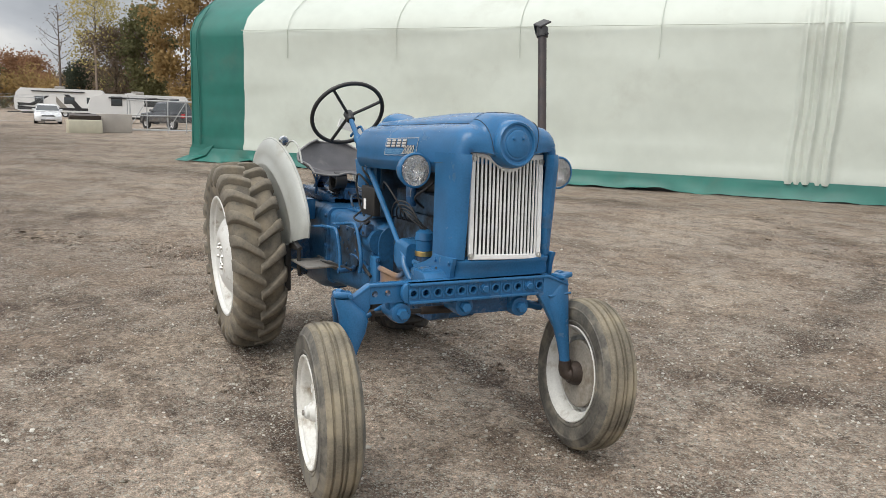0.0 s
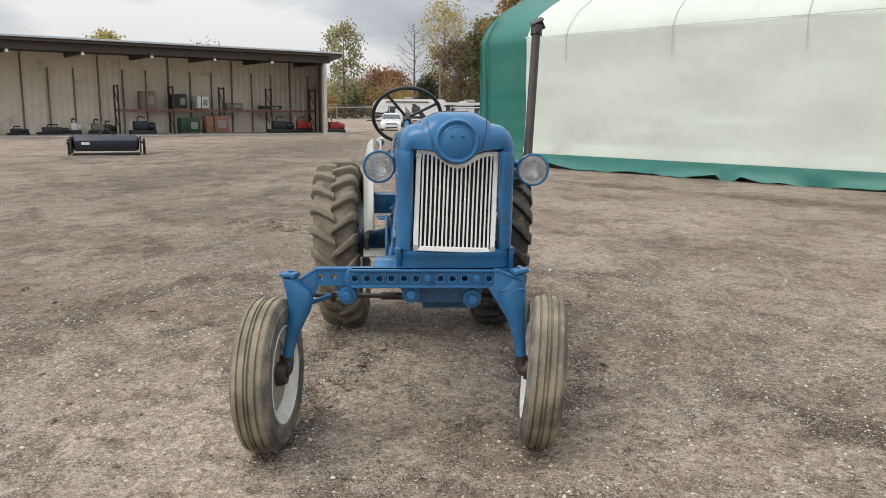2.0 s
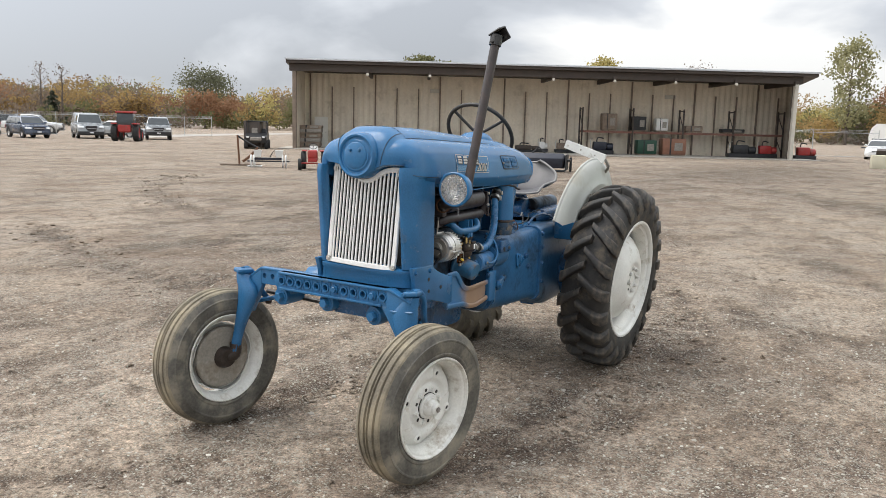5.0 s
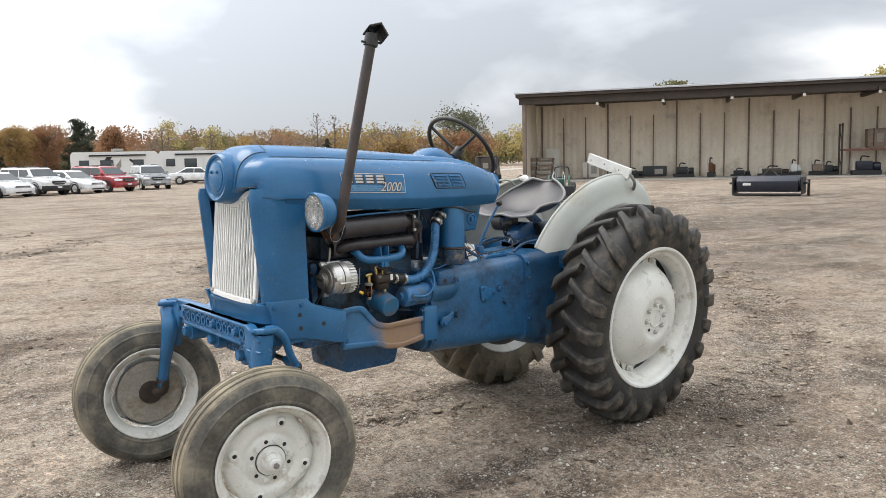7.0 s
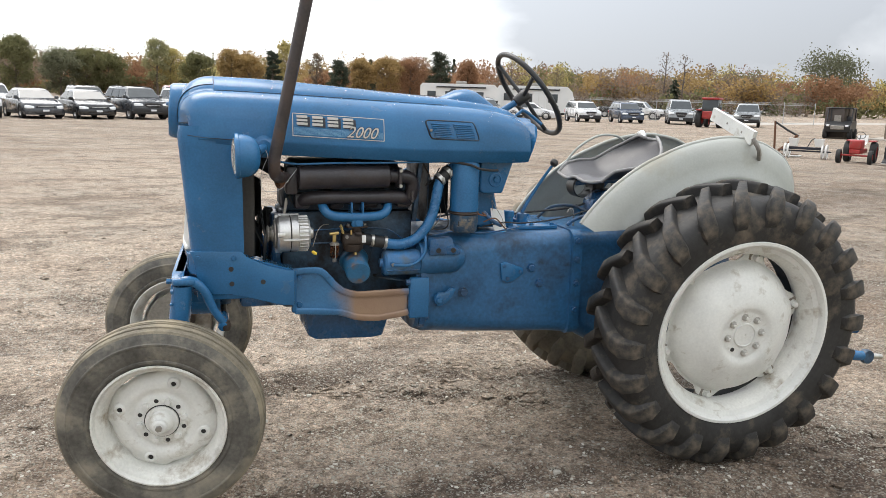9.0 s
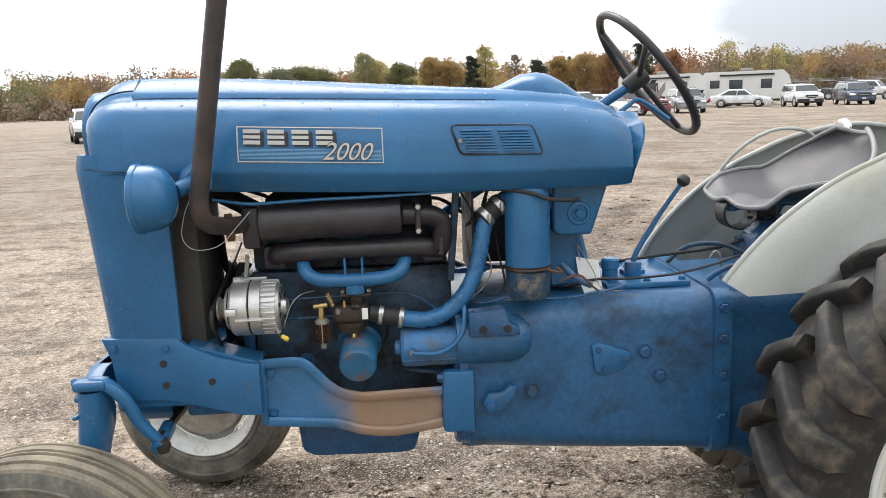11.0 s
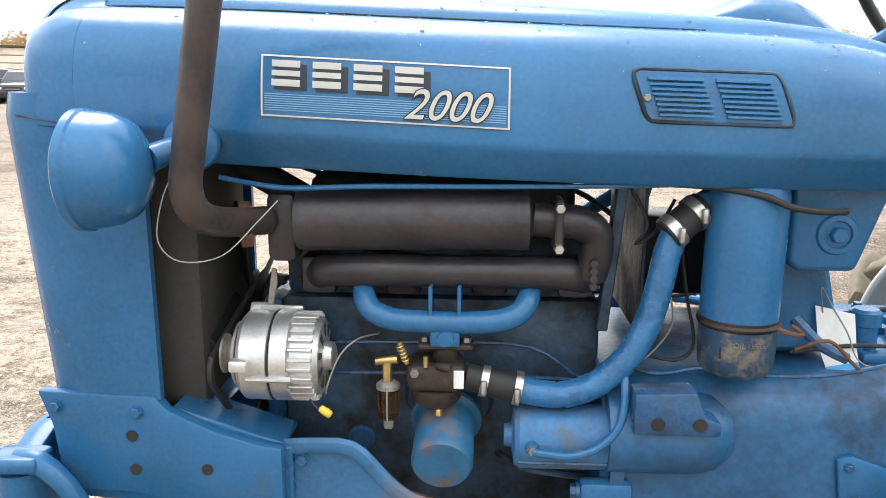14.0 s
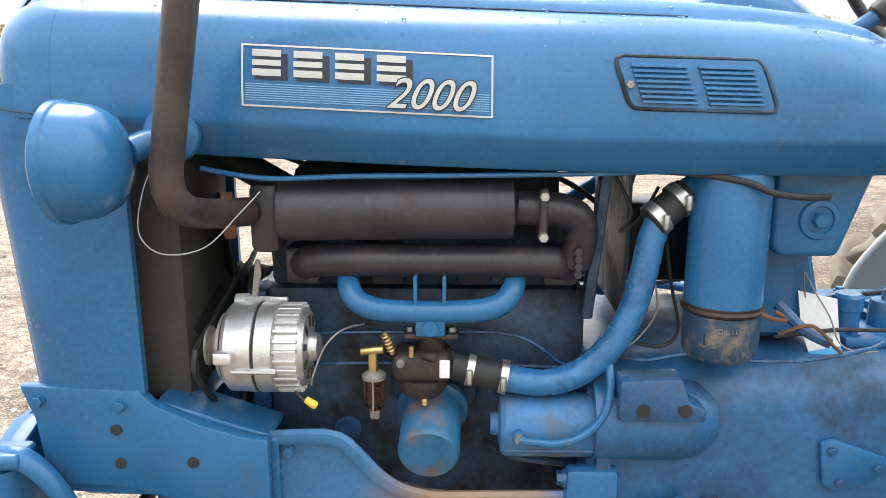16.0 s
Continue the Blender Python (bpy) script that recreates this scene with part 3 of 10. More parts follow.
def build_pebbles():
    """Loose stones on the yard round the tractor."""
    rng = np.random.default_rng(4)
    tip = bmesh.new()
    bmesh.ops.create_icosphere(tip, subdivisions=1, radius=1.0)
    base = np.array([v.co[:] for v in tip.verts])
    tri = np.array([[v.index for v in f.verts] for f in tip.faces])
    tip.free()
    vs, fs = [], []
    for i in range(24000):
        near = rng.random()
        x, y = rng.normal(1.9, 2.8), rng.normal(0.3, 2.8)
        size = 0.0028 + 0.0075 * rng.random() ** 3
        if near > 0.985:
            size *= 1.7
        shape = base * (size * (0.7 + 0.6 * rng.random(3))) * (1 + 0.25 * rng.standard_normal((len(base), 1)))
        shape[:, 2] *= 0.7
        vs.append(shape + (x, y, ground_height(x, y) + size * 0.15))
        fs.append(tri + i * len(base))
    me = bpy.data.meshes.new("pebbles")
    me.from_pydata(np.concatenate(vs).tolist(), [], np.concatenate(fs).tolist())
    stone = material("pebble_stone", (0.30, 0.275, 0.245), 0.85, vary=0.3, scale=3, bump=0.1, fine=60)
    n, l = stone.node_tree.nodes, stone.node_tree.links
    geo, hue = n.new("ShaderNodeNewGeometry"), n.new("ShaderNodeValToRGB")
    hue.color_ramp.elements[0].color, hue.color_ramp.elements[1].color = (0.19, 0.155, 0.11, 1), (0.66, 0.63, 0.56, 1)
    l.new(geo.outputs["Random Per Island"], hue.inputs[0])
    l.new(hue.outputs[0], n["Principled BSDF"].inputs["Base Color"])
    me.materials.append(stone)
    tagged(new("pebbles", me), "small loose grey and tan stones scattered over the dirt", "gravel", kind="stuff")


build_pebbles()

def build_clods():
    """Crumbled lumps of damp soil, thickest beside the wheel tracks."""
    rng = np.random.default_rng(14)
    tip = bmesh.new()
    bmesh.ops.create_icosphere(tip, subdivisions=1, radius=1.0)
    base = np.array([v.co[:] for v in tip.verts])
    tri = np.array([[v.index for v in f.verts] for f in tip.faces])
    tip.free()
    vs, fs = [], []
    while len(vs) < 5200:
        if rng.random() < 0.55:
            pts, w, _ = TRACKS[rng.integers(len(TRACKS))]
            k = rng.integers(len(pts) - 1)
            f = rng.random()
            x = pts[k][0] + (pts[k + 1][0] - pts[k][0]) * f + rng.normal(0, w * 1.1)
            y = pts[k][1] + (pts[k + 1][1] - pts[k][1]) * f + rng.normal(0, w * 1.1)
        else:
            x, y = rng.normal(0.5, 4.0), rng.normal(0.0, 4.0)
            if noise.noise((x * 0.9, y * 0.9, 40.0)) < 0.05:
                continue
        far = math.hypot(x - 3.5, y - 0.5)
        size = (0.005 + 0.013 * rng.random() ** 3) * (1.0 + 0.12 * far)
        shape = base * (size * (0.7 + 0.9 * rng.random(3))) * (1 + 0.3 * rng.standard_normal((len(base), 1)))
        shape[:, 2] *= 0.45
        vs.append(shape + (x, y, ground_height(x, y) + size * 0.08))
        fs.append(tri + (len(vs) - 1) * len(base))
    me = bpy.data.meshes.new("soil_clods")
    me.from_pydata(np.concatenate(vs).tolist(), [], np.concatenate(fs).tolist())
    me.materials.append(GROUND)
    tagged(new("soil_clods", me), "crumbled clods of damp brown soil along the wheel tracks", "soil", kind="stuff")


def build_prints():
    """Bars of soil pressed up by the lugs of tyres that drove here."""
    rng = np.random.default_rng(23)
    vs, fs = [], []
    for pts, half in PRINTS:
        for (ax, ay), (bx, by) in zip(pts, pts[1:]):
            run = math.hypot(bx - ax, by - ay)
            ux, uy = (bx - ax) / run, (by - ay) / run
            for k in range(int(run / 0.105)):
                for side in (1, -1):
                    if rng.random() < 0.22:
                        continue
                    d = (k + (0.5 if side > 0 else 0.0) + 0.15 * rng.standard_normal()) * 0.105
                    reach = half * (0.65 + 0.45 * rng.random())
                    high, thick_ = 0.003 + 0.006 * rng.random(), 0.018 + 0.014 * rng.random()
                    rows = []
                    for q in range(5):
                        o = side * reach * (0.06 + 0.94 * q / 4)
                        lead = d + abs(o) * 0.55
                        cx, cy = ax + ux * lead - uy * o, ay + uy * lead + ux * o
                        top = high * (1.0 - 0.6 * (q / 4) ** 2) * (0.6 + 0.8 * rng.random())
                        ring = []
                        for w, h in ((-1.0, -0.012), (-0.35, top), (0.35, top * 0.85), (1.0, -0.012)):
                            px, py = cx + ux * w * thick_, cy + uy * w * thick_
                            ring.append((px, py, ground_height(px, py) + h))
                        rows.append(ring)
                    i = len(vs)
                    for ring in rows:
                        vs.extend(ring)
                    fs.extend((i + 4 * q + j, i + 4 * q + j + 1, i + 4 * q + j + 5, i + 4 * q + j + 4) for q in range(4) for j in range(3))
    me = bpy.data.meshes.new("tyre_prints")
    me.from_pydata(vs, [], fs)
    me.polygons.foreach_set("use_smooth", [True] * len(fs))
    me.materials.append(GROUND)
    tagged(new("tyre_prints", me), "soil ridges pressed up by tractor tyre lugs in the yard", "tyre prints", kind="stuff")


# lines that tyres have left: points, half width
PRINTS = ((((-5.7, -2.2), (-4.4, -1.05), (-3.4, -0.25), (-2.4, 0.25), (-1.5, 0.53), (-0.7, 0.62)), 0.17),
          (((0.2, -1.45), (0.9, -0.62), (1.5, -0.2), (2.6, 0.0)), 0.16),
          (((0.5, -0.62), (1.2, -0.70), (2.0, -0.84)), 0.15),
          (((1.9, -4.8), (2.3, -3.9), (2.65, -3.0), (2.9, -2.6)), 0.17),
          (((-4.6, 9.7), (-2.8, 8.9), (-0.8, 7.6), (0.4, 5.9)), 0.18))
build_clods()
build_prints()

# ---- fabric storage tent ----
TENT = Matrix(((0.790, -0.613, 0, -19.1), (0.613, 0.790, 0, 3.0), (0, 0, 1, 0), (0, 0, 0, 1)))  # x along the side, y inwards
ARCH = ((0, 0.34), (0, 1.4), (0.0, 2.2), (0, 3.0), (0.0, 3.72), (0.22, 4.12), (0.55, 4.42), (1.1, 4.75), (2.0, 5.2), (3.2, 5.75), (4.6, 6.3), (6.2, 6.85),
        (8.0, 7.2), (9.8, 6.85), (11.4, 6.3), (12.8, 5.75), (14.0, 5.2), (14.9, 4.75), (15.45, 4.42), (15.8, 4.1), (16, 3.7), (16, 2.2), (16, 0.0))

WALL = tuple((0.0, 0.34 + 3.38 * k / 22) for k in range(23))  # the upright side, in short steps


FOLDS = ((16.28, 0.10, 0.06), (16.45, 0.07, 0.05), (16.63, 0.11, 0.06), (16.86, 0.08, 0.05), (17.02, 0.13, 0.07))  # along, depth, width


def build_tent():
    tent = empty("storage_tent", "large white fabric storage tent with green end and skirt", "tent", TENT)
    length, bay = 48.0, 3.33

    def cover(name, x0, x1, mat, label):
        n = max(int((x1 - x0) / 0.333), 2)
        rings = []
        places = [x0 + (x1 - x0) * i / n for i in range(n + 1)]
        if x1 > 20:
            places = sorted([x for x in places if not 15.9 < x < 17.5] + [15.9 + 0.032 * i for i in range(51)])
        for x in places:
            ring = []
            for y, z in WALL + ARCH[5:]:
                # the cloth sags between the hoops
                phase = abs(math.sin(math.pi * (x - 0.05) / bay))
                sag = 0.07 * phase ** 0.6 if z > 0.6 else 0.03 * phase
                puff = 0.05 * noise.noise((x * 0.5, y * 0.7, z * 0.9))
                # gathered folds run down the side at one hoop
                lean = 0.05 * noise.noise((z * 0.7, 3.0, 8.0)) + 0.03 * z
                puff -= sum(deep * math.exp(-((x - lean - at) / wide) ** 2) for at, deep, wide in FOLDS) * min(1.0, max(0.0, 4.6 - z)) if y < 1 else 0.0
                if z < 3.8 and y < 1:
                    puff += 0.030 * max(0.0, noise.noise((x * 0.35, z * 4.2, 5.0))) * min(1.0, (3.8 - z) * 1.5)
                out = Vector((8.0 - y, 1.5 + (2.0 - z) * 0.35)).normalized() if z > 3.8 else Vector((1.0 if y < 8 else -1.0, 0))
                ring.append((x, y + out[0] * (sag + puff), z + min(out[1], 0) * sag))
            rings.append(ring)
        return part(name, loft(rings, caps=False, closed=False), mat, tent, label, smooth=50)

    cover("end_band", 0.0, 1.84, TENT_GREEN, "green fabric end band")
    cover("cover", 1.84, length, TENT_WHITE, "white fabric cover")
    # hoops show as straps laid over the cloth
    for k in range(1, 14):
        x = 0.02 + k * bay
        pts = [(x, y - 0.004 if y < 8 else y + 0.004, z + (0.01 if z > 4.2 else 0)) for y, z in ARCH[3:13]]
        part("hoop_seam", tube(pts, 0.010, 8, 2), TENT_WHITE, tent)
    part("eave_seam", tube([(1.84 + (length - 1.84) * k / 60, -0.012 - 0.07 * abs(math.sin(math.pi * (1.84 + (length - 1.84) * k / 60 - 0.05) / bay)) ** 0.6 * 0.0 - 0.01, 3.74) for k in range(61)], 0.010, 6, 1), TENT_WHITE, tent)
    # skirt: a loose green strip that meets the dirt unevenly
    rings = []
    for i in range(300):
        x = -0.05 + 48.05 * i / 299
        w = noise.noise((x * 0.55, 2.2, 0))
        foot = 0.02 + 0.22 * max(w, 0) + 0.06 * noise.noise((x * 2.1, 0, 5)) - (0.2 if 8.3 < x < 8.7 or 10.6 < x < 11.0 else 0.0)
        out = -0.16 - 0.14 * noise.noise((x * 0.9, 4, 1)) - (0.25 if 0 < x < 1.0 else 0)
        rings.append([(x, -0.02, 0.40), (x, -0.05 + 0.04 * noise.noise((x * 1.5, 0, 0)), 0.29), (x, -0.08 + 0.07 * noise.noise((x * 1.8, 3, 0)), 0.16), (x, out, max(foot, 0.0))])
    part("skirt", loft(rings, caps=False, closed=False), TENT_GREEN, tent, "loose green fabric skirt at the ground", smooth=50)
    # black bars added behind the skirt to stand for the shaded gap
    for i in range(11):
        part("base_beam", box((i * 4.3 + 0.2, 0.12, -0.1), (i * 4.3 + 4.4, 0.35, 0.2), 0.02, 1), BLACK, tent)
    # end wall with folds
    outline = [(y, z) for y, z in ARCH]
    n = bmesh.new()
    vs = [n.verts.new((0.05, y, z)) for y, z in [(0, 0.0)] + outline]
    n.faces.new(vs)
    part("end_wall", n, TENT_GREEN, tent, "green fabric end wall")
    n = bmesh.new()
    vs = [n.verts.new((length, y, z)) for y, z in [(0, 0.0)] + outline]
    n.faces.new(vs)
    part("end_wall", n, TENT_GREEN, tent, "green fabric end wall")
    # guy pull and edge rope at the near corner
    part("edge_rope", tube([(0.32, -0.05, 0.5), (0.33, -0.03, 1.2), (0.30, -0.03, 2.4), (0.27, -0.03, 3.7), (0.3, 0.5, 4.45)], 0.02, 6, 3), TENT_GREEN, tent)
    part("pegged_flap", loft([[(-0.45, -0.25, 0.01), (0.2, -0.45, 0.02)], [(-0.1, -0.02, 0.18), (0.6, -0.1, 0.2)], [(0.0, 0.0, 0.5), (0.8, -0.02, 0.5)]], False, False), TENT_GREEN, tent)


build_tent()

# ---- open-fronted shed ----
SHED = Matrix(((-0.5186, -0.855, 0, -34.5), (0.855, -0.5186, 0, -31.0), (0, 0, 1, 0), (0, 0, 0, 1)))  # x along the front, y inwards


def build_shed():
    shed = empty("open_shed", "long beige open-fronted storage shed with a metal roof", "shed", SHED)
    length, depth, top = 32.0, 4.3, 4.9
    # back wall: sheet with shallow ribs
    rings = []
    for i in range(341):
        x = -0.1 + (length + 2.1) * i / 340
        rings.append([(x, depth + (0.035 if i % 4 < 2 else 0.0), -0.3), (x, depth + (0.035 if i % 4 < 2 else 0.0), top + 0.5), (x, depth + 0.2, top + 0.5), (x, depth + 0.2, -0.3)])
    part("back_wall", loft(rings), SHED_WALL, shed, "beige ribbed sheet metal back wall", smooth=0)
    # the far side wall is coloured darker than the near one
    for x0, x1 in ((-0.02, -0.02), (length + 0.02, length + 1.9)):
        part("side_wall", loft([[(x0 - 0.08, 0.25, z), (x0 + 0.08, 0.25, z), (x1 + 0.08, depth - 0.003, z), (x1 - 0.08, depth - 0.003, z)] for z in (-0.2, top + 0.35)]), SHED_WALL if x0 < 0 else SHED_SIDE, shed, "sheet metal side wall")
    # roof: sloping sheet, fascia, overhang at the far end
    # the shade below the overhang is put into the underside's dark colour
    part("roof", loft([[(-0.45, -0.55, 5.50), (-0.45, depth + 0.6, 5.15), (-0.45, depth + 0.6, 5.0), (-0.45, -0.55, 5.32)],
                       [(length + 1.2, -0.55, 5.50), (length + 2.4, depth + 0.6, 5.15), (length + 2.4, depth + 0.6, 5.0), (length + 1.2, -0.55, 5.32)]]), BEAM_AND_SHADE, shed, "roof underside, coloured dark for its shade")
    part("roof_sheet", loft([[(-0.5, -0.62, 5.62), (-0.5, depth + 0.7, 5.26), (-0.5, depth + 0.7, 5.18), (-0.5, -0.62, 5.53)],
                             [(length + 1.25, -0.62, 5.62), (length + 2.45, depth + 0.7, 5.26), (length + 2.45, depth + 0.7, 5.18), (length + 1.25, -0.62, 5.53)]]), SHED_ROOF, shed, "pale galvanised roof sheets")
    part("fascia", box((-0.5, -0.66, 5.50), (length + 1.25, -0.6, 5.60), 0.01, 1), SHED_ROOF, shed, "grey metal fascia along the eave")
    part("eave_beam", box((-0.3, -0.2, 4.86), (length + 0.4, 0.1, 5.3), 0.01, 1), BEAM_AND_SHADE, shed, "dark steel beam over the opening")
    for x in (0.0, length + 0.05):
        part("corner_post", box((x - 0.12, -0.15, -0.1), (x + 0.12, 0.15, 4.86), 0.02, 1), SHED_STUD if x < 1 else SHED_POST, shed, "painted steel corner post")
    # uprights on the back wall
    for i in range(23):
        x = 0.45 + i * 1.475
        tall = i % 3 == 0
        if 0.3 < x < 1.7 and i:
            continue
        part("wall_upright", box((x - (0.05 if tall else 0.036), depth - 0.12, -0.1), (x + (0.05 if tall else 0.036), depth - 0.004, 5.0 if tall else 4.15), 0.008, 1), SHED_STUD, shed)
    for i in range(8):
        x = 4.6 + i * 3.9
        part("roof_rafter", box((x - 0.09, -0.4, 4.75), (x + 0.09, depth, 5.02), 0.01, 1), BEAM_AND_SHADE, shed)
        part("eave_lamp", loft([[(x - 0.06, -0.35, 4.98), (x + 0.06, -0.35, 4.98), (x + 0.06, -0.25, 4.98), (x - 0.06, -0.25, 4.98)],
                                [(x - 0.09, -0.45, 4.66), (x + 0.09, -0.45, 4.66), (x + 0.09, -0.3, 4.72), (x - 0.09, -0.3, 4.72)]]), SHED_POST, shed, "small white lamp under the eave")
    part("apron", box((-1.0, -0.5, -0.3), (length + 1.9, depth, 0.06), 0.02, 1), CONCRETE, shed, "pale concrete floor slab")
    door = part("door", box((0.72, depth - 0.06, 0.06), (1.62, depth - 0.004, 2.1), 0.01, 1), DOOR_PAINT, shed, "pale personnel door in the back wall")
    part("door_frame", slab([(0.64, 0.06), (0.70, 0.06), (0.70, 2.12), (1.64, 2.12), (1.64, 0.06), (1.70, 0.06), (1.70, 2.19), (0.64, 2.19)], 0.05, m=Matrix.Translation((0, depth - 0.1, 0))), SHED_WALL, door)
    part("door_handle", rod((1.52, depth - 0.13, 1.05), (1.42, depth - 0.13, 1.05), 0.015), STEEL, door)
    for x in (8.6, 24.9):
        part("wall_sign", box((x, depth - 0.07, 3.9), (x + 0.75, depth - 0.02, 4.15), 0.01, 1), SHED_POST, shed, "small pale lamp panel high on the wall")
    return shed


build_shed()

# ---- tractor ----
tractor = empty("tractor", "old blue farm tractor with white wheels and fenders on dirt", "tractor")

# section of the hood: width share, height share between crease and top
HOOD_SHAPE = ((0.905, -0.30), (0.928, -0.275), (0.990, -0.03), (0.999, -0.004), (1.0, 0.03), (0.994, 0.18), (0.978, 0.36), (0.950, 0.52), (0.900, 0.655), (0.830, 0.755), (0.740, 0.820),
              (0.660, 0.848), (0.600, 0.858), (0.575, 0.864), (0.548, 0.915), (0.510, 0.960), (0.440, 0.986), (0.30, 0.997), (0.15, 1.001), (0.0, 1.002))


def strip_rise(x):
    """The middle strip of the hood stands higher towards the nose."""
    return 0.025 * min(max((x - 1.12) / 0.75, 0.0), 1.0) if x < 2.25 else 0.022


def strip_share(a):
    k = min(max((0.53 - a) / 0.26, 0.0), 1.0)
    return k * k * (3 - 2 * k)


def hood_ring(x, w, top, crease, lip, rake=0.0):
    half = []
    for a, b in HOOD_SHAPE:
        z = crease + b * (top - crease) if b >= 0 else crease + (b / 0.30) * (crease - lip)
        z += strip_rise(x) * strip_share(a)
        half.append((x + rake * (z - crease), a * w, z))
    # the other side is a little narrower, and cut away behind for the steering column
    other = []
    for p in half[-2::-1]:
        k = min(max((p[1] - 0.03) / 0.14, 0.0), 1.0)
        other.append((p[0] + max(1.12 - p[0], 0) * k * k * (3 - 2 * k), -0.955 * p[1], p[2]))
    return half + other


def thick(ob, d, offset=-1.0):
    mod = ob.modifiers.new("thickness", "SOLIDIFY")
    mod.thickness, mod.offset = d, offset
    return ob


def build_hood():
    rows = [(2.13, 0.292, 1.560, 1.352, 1.312), (2.0, 0.297, 1.557, 1.350, 1.302), (1.85, 0.300, 1.552, 1.344, 1.294), (1.6, 0.302, 1.542, 1.332, 1.283), (1.4, 0.302, 1.534, 1.324, 1.276),
            (1.2, 0.301, 1.526, 1.321, 1.271), (1.1, 0.298, 1.520, 1.320, 1.270), (1.0, 0.2965, 1.507, 1.320, 1.270), (0.92, 0.291, 1.488, 1.319, 1.270), (0.88, 0.286, 1.468, 1.318, 1.271), (0.865, 0.283, 1.452, 1.316, 1.273)]
    hood_rows = rows
    hood = part("hood", loft([hood_ring(*r) for r in rows], False, False), BLUE, tractor, "glossy blue hood with water drops", smooth=40)
    thick(hood, 0.004)
    # rounded nose cap over the grille
    rows = [(2.1302, 0.2921, 1.5601, 1.353, 1.335), (2.15, 0.291, 1.559, 1.362, 1.357), (2.18, 0.288, 1.556, 1.367, 1.363), (2.215, 0.280, 1.549, 1.370, 1.365), (2.243, 0.270, 1.541, 1.384, 1.379), (2.264, 0.258, 1.528, 1.398, 1.392),
            (2.279, 0.243, 1.512, 1.414, 1.408), (2.287, 0.228, 1.494, 1.430, 1.424)]
    base = [p for p in hood_ring(2.1302, 0.2921, 1.5601, 1.353, 1.335)][2:-2]
    rings = []
    for k in range(15):
        v = math.pi / 2 * k / 14
        ring = []
        for _, y, z in base:
            out = math.copysign(1.0, y) * min(abs(y) / 0.2921, 1.0)
            ly = 0.226 * out
            lz = min(1.412 - 0.070 * math.exp(-(ly / 0.080) ** 2), max(1.352, 1.352 + (z - 1.352) * 1.2))
            bow = 2.268 - 0.045 * abs(out) ** 3
            keep = math.cos(v) ** 0.62 if k < 14 else 0.0
            ring.append((2.1302 + (bow - 2.1302) * math.sin(v) ** 0.9, ly + (y - ly) * keep, lz + (z - lz) * keep))
        rings.append(ring)
    joints = [min(range(len(base)), key=lambda i: abs(base[i][1] - y)) for y in (0.147, -0.147)]
    seams = [[Vector(ring[i]) + Vector((0.0012, 0, 0.001)) for ring in rings] for i in joints]
    # the lip turns back to the grille
    rings.append([(x - 0.012, y * 0.985, z - 0.005) for x, y, z in rings[-1]])
    rings.append([(x - 0.040, y * 0.975, z - 0.003) for x, y, z in rings[-1]])
    nose = part("nose_cap", loft(rings, False, False), BLUE, tractor, "blue rounded nose cap", smooth=50)
    thick(nose, 0.004)
    for line in seams:
        part("cap_joint", tube(line, 0.0016, 6, 1), BLUE_DARK, nose)
    c = Vector((2.262, -0.003, 1.448))
    boss = part("emblem_boss", lathe([(0.112, -0.12), (0.108, 0.0), (0.104, 0.022), (0.096, 0.030), (0.088, 0.028), (0.084, 0.020), (0.078, 0.020), (0.070, 0.026), (0.0, 0.028)], c, c + Vector((1, 0, 0.06)), 48), BLUE, nose, "round blue emblem boss on the nose")
    part("emblem_face", lathe([(0.0, 0.034), (0.055, 0.033), (0.062, 0.029), (0.062, 0.02)], c, c + Vector((1, 0, 0.06)), 40), BLUE, boss)
    for y in (-0.026, 0.026):
        part("emblem_rivet", lathe([(0, 0.042), (0.006, 0.040), (0.008, 0.032)], c + Vector((0, y, 0.024)), c + Vector((1, y, 0.084)), 12), BLUE, boss)
    # seams beside the raised middle strip, round the nose and under it

    def on_sheet(x, share, rows):
        rows = sorted(rows, key=lambda r: r[0])
        w, top, crease = (float(np.interp(x, [r[0] for r in rows], [r[i] for r in rows])) for i in (1, 2, 3))
        shape = [(a, b) for a, b in HOOD_SHAPE if b >= 0.03][::-1]
        b = float(np.interp(share, [q[0] for q in shape], [q[1] for q in shape]))
        return Vector((x, share * w, crease + b * (top - crease) + strip_rise(x) * strip_share(share) + 0.0012))
    for s in (1, -1):
        k = 1 if s > 0 else 0.955

        def flip(p):
            return Vector((p.x, s * k * p.y, p.z))
        part("hood_seam", tube([flip(on_sheet(x, 0.58, hood_rows)) for x in (2.125, 2.0, 1.85, 1.7, 1.55, 1.4, 1.3, 1.2)], 0.0015, 6, 3), BLUE_DARK, hood)
        line = [on_sheet(2.128, share, hood_rows) for share in (0.0, 0.2, 0.36, 0.46, 0.56)]
        part("nose_seam", tube([flip(q) for q in line], 0.0013, 6, 3), BLUE_DARK, nose)
        part("shell_seam", tube([(2.228, s * 0.2745 * k, 1.367), (2.15, s * 0.2925 * k, 1.358), (2.03, s * 0.2978 * k, 1.352)], 0.0016, 6, 3), BLUE_DARK, hood)
    # teardrop hump behind the filler
    rings = []
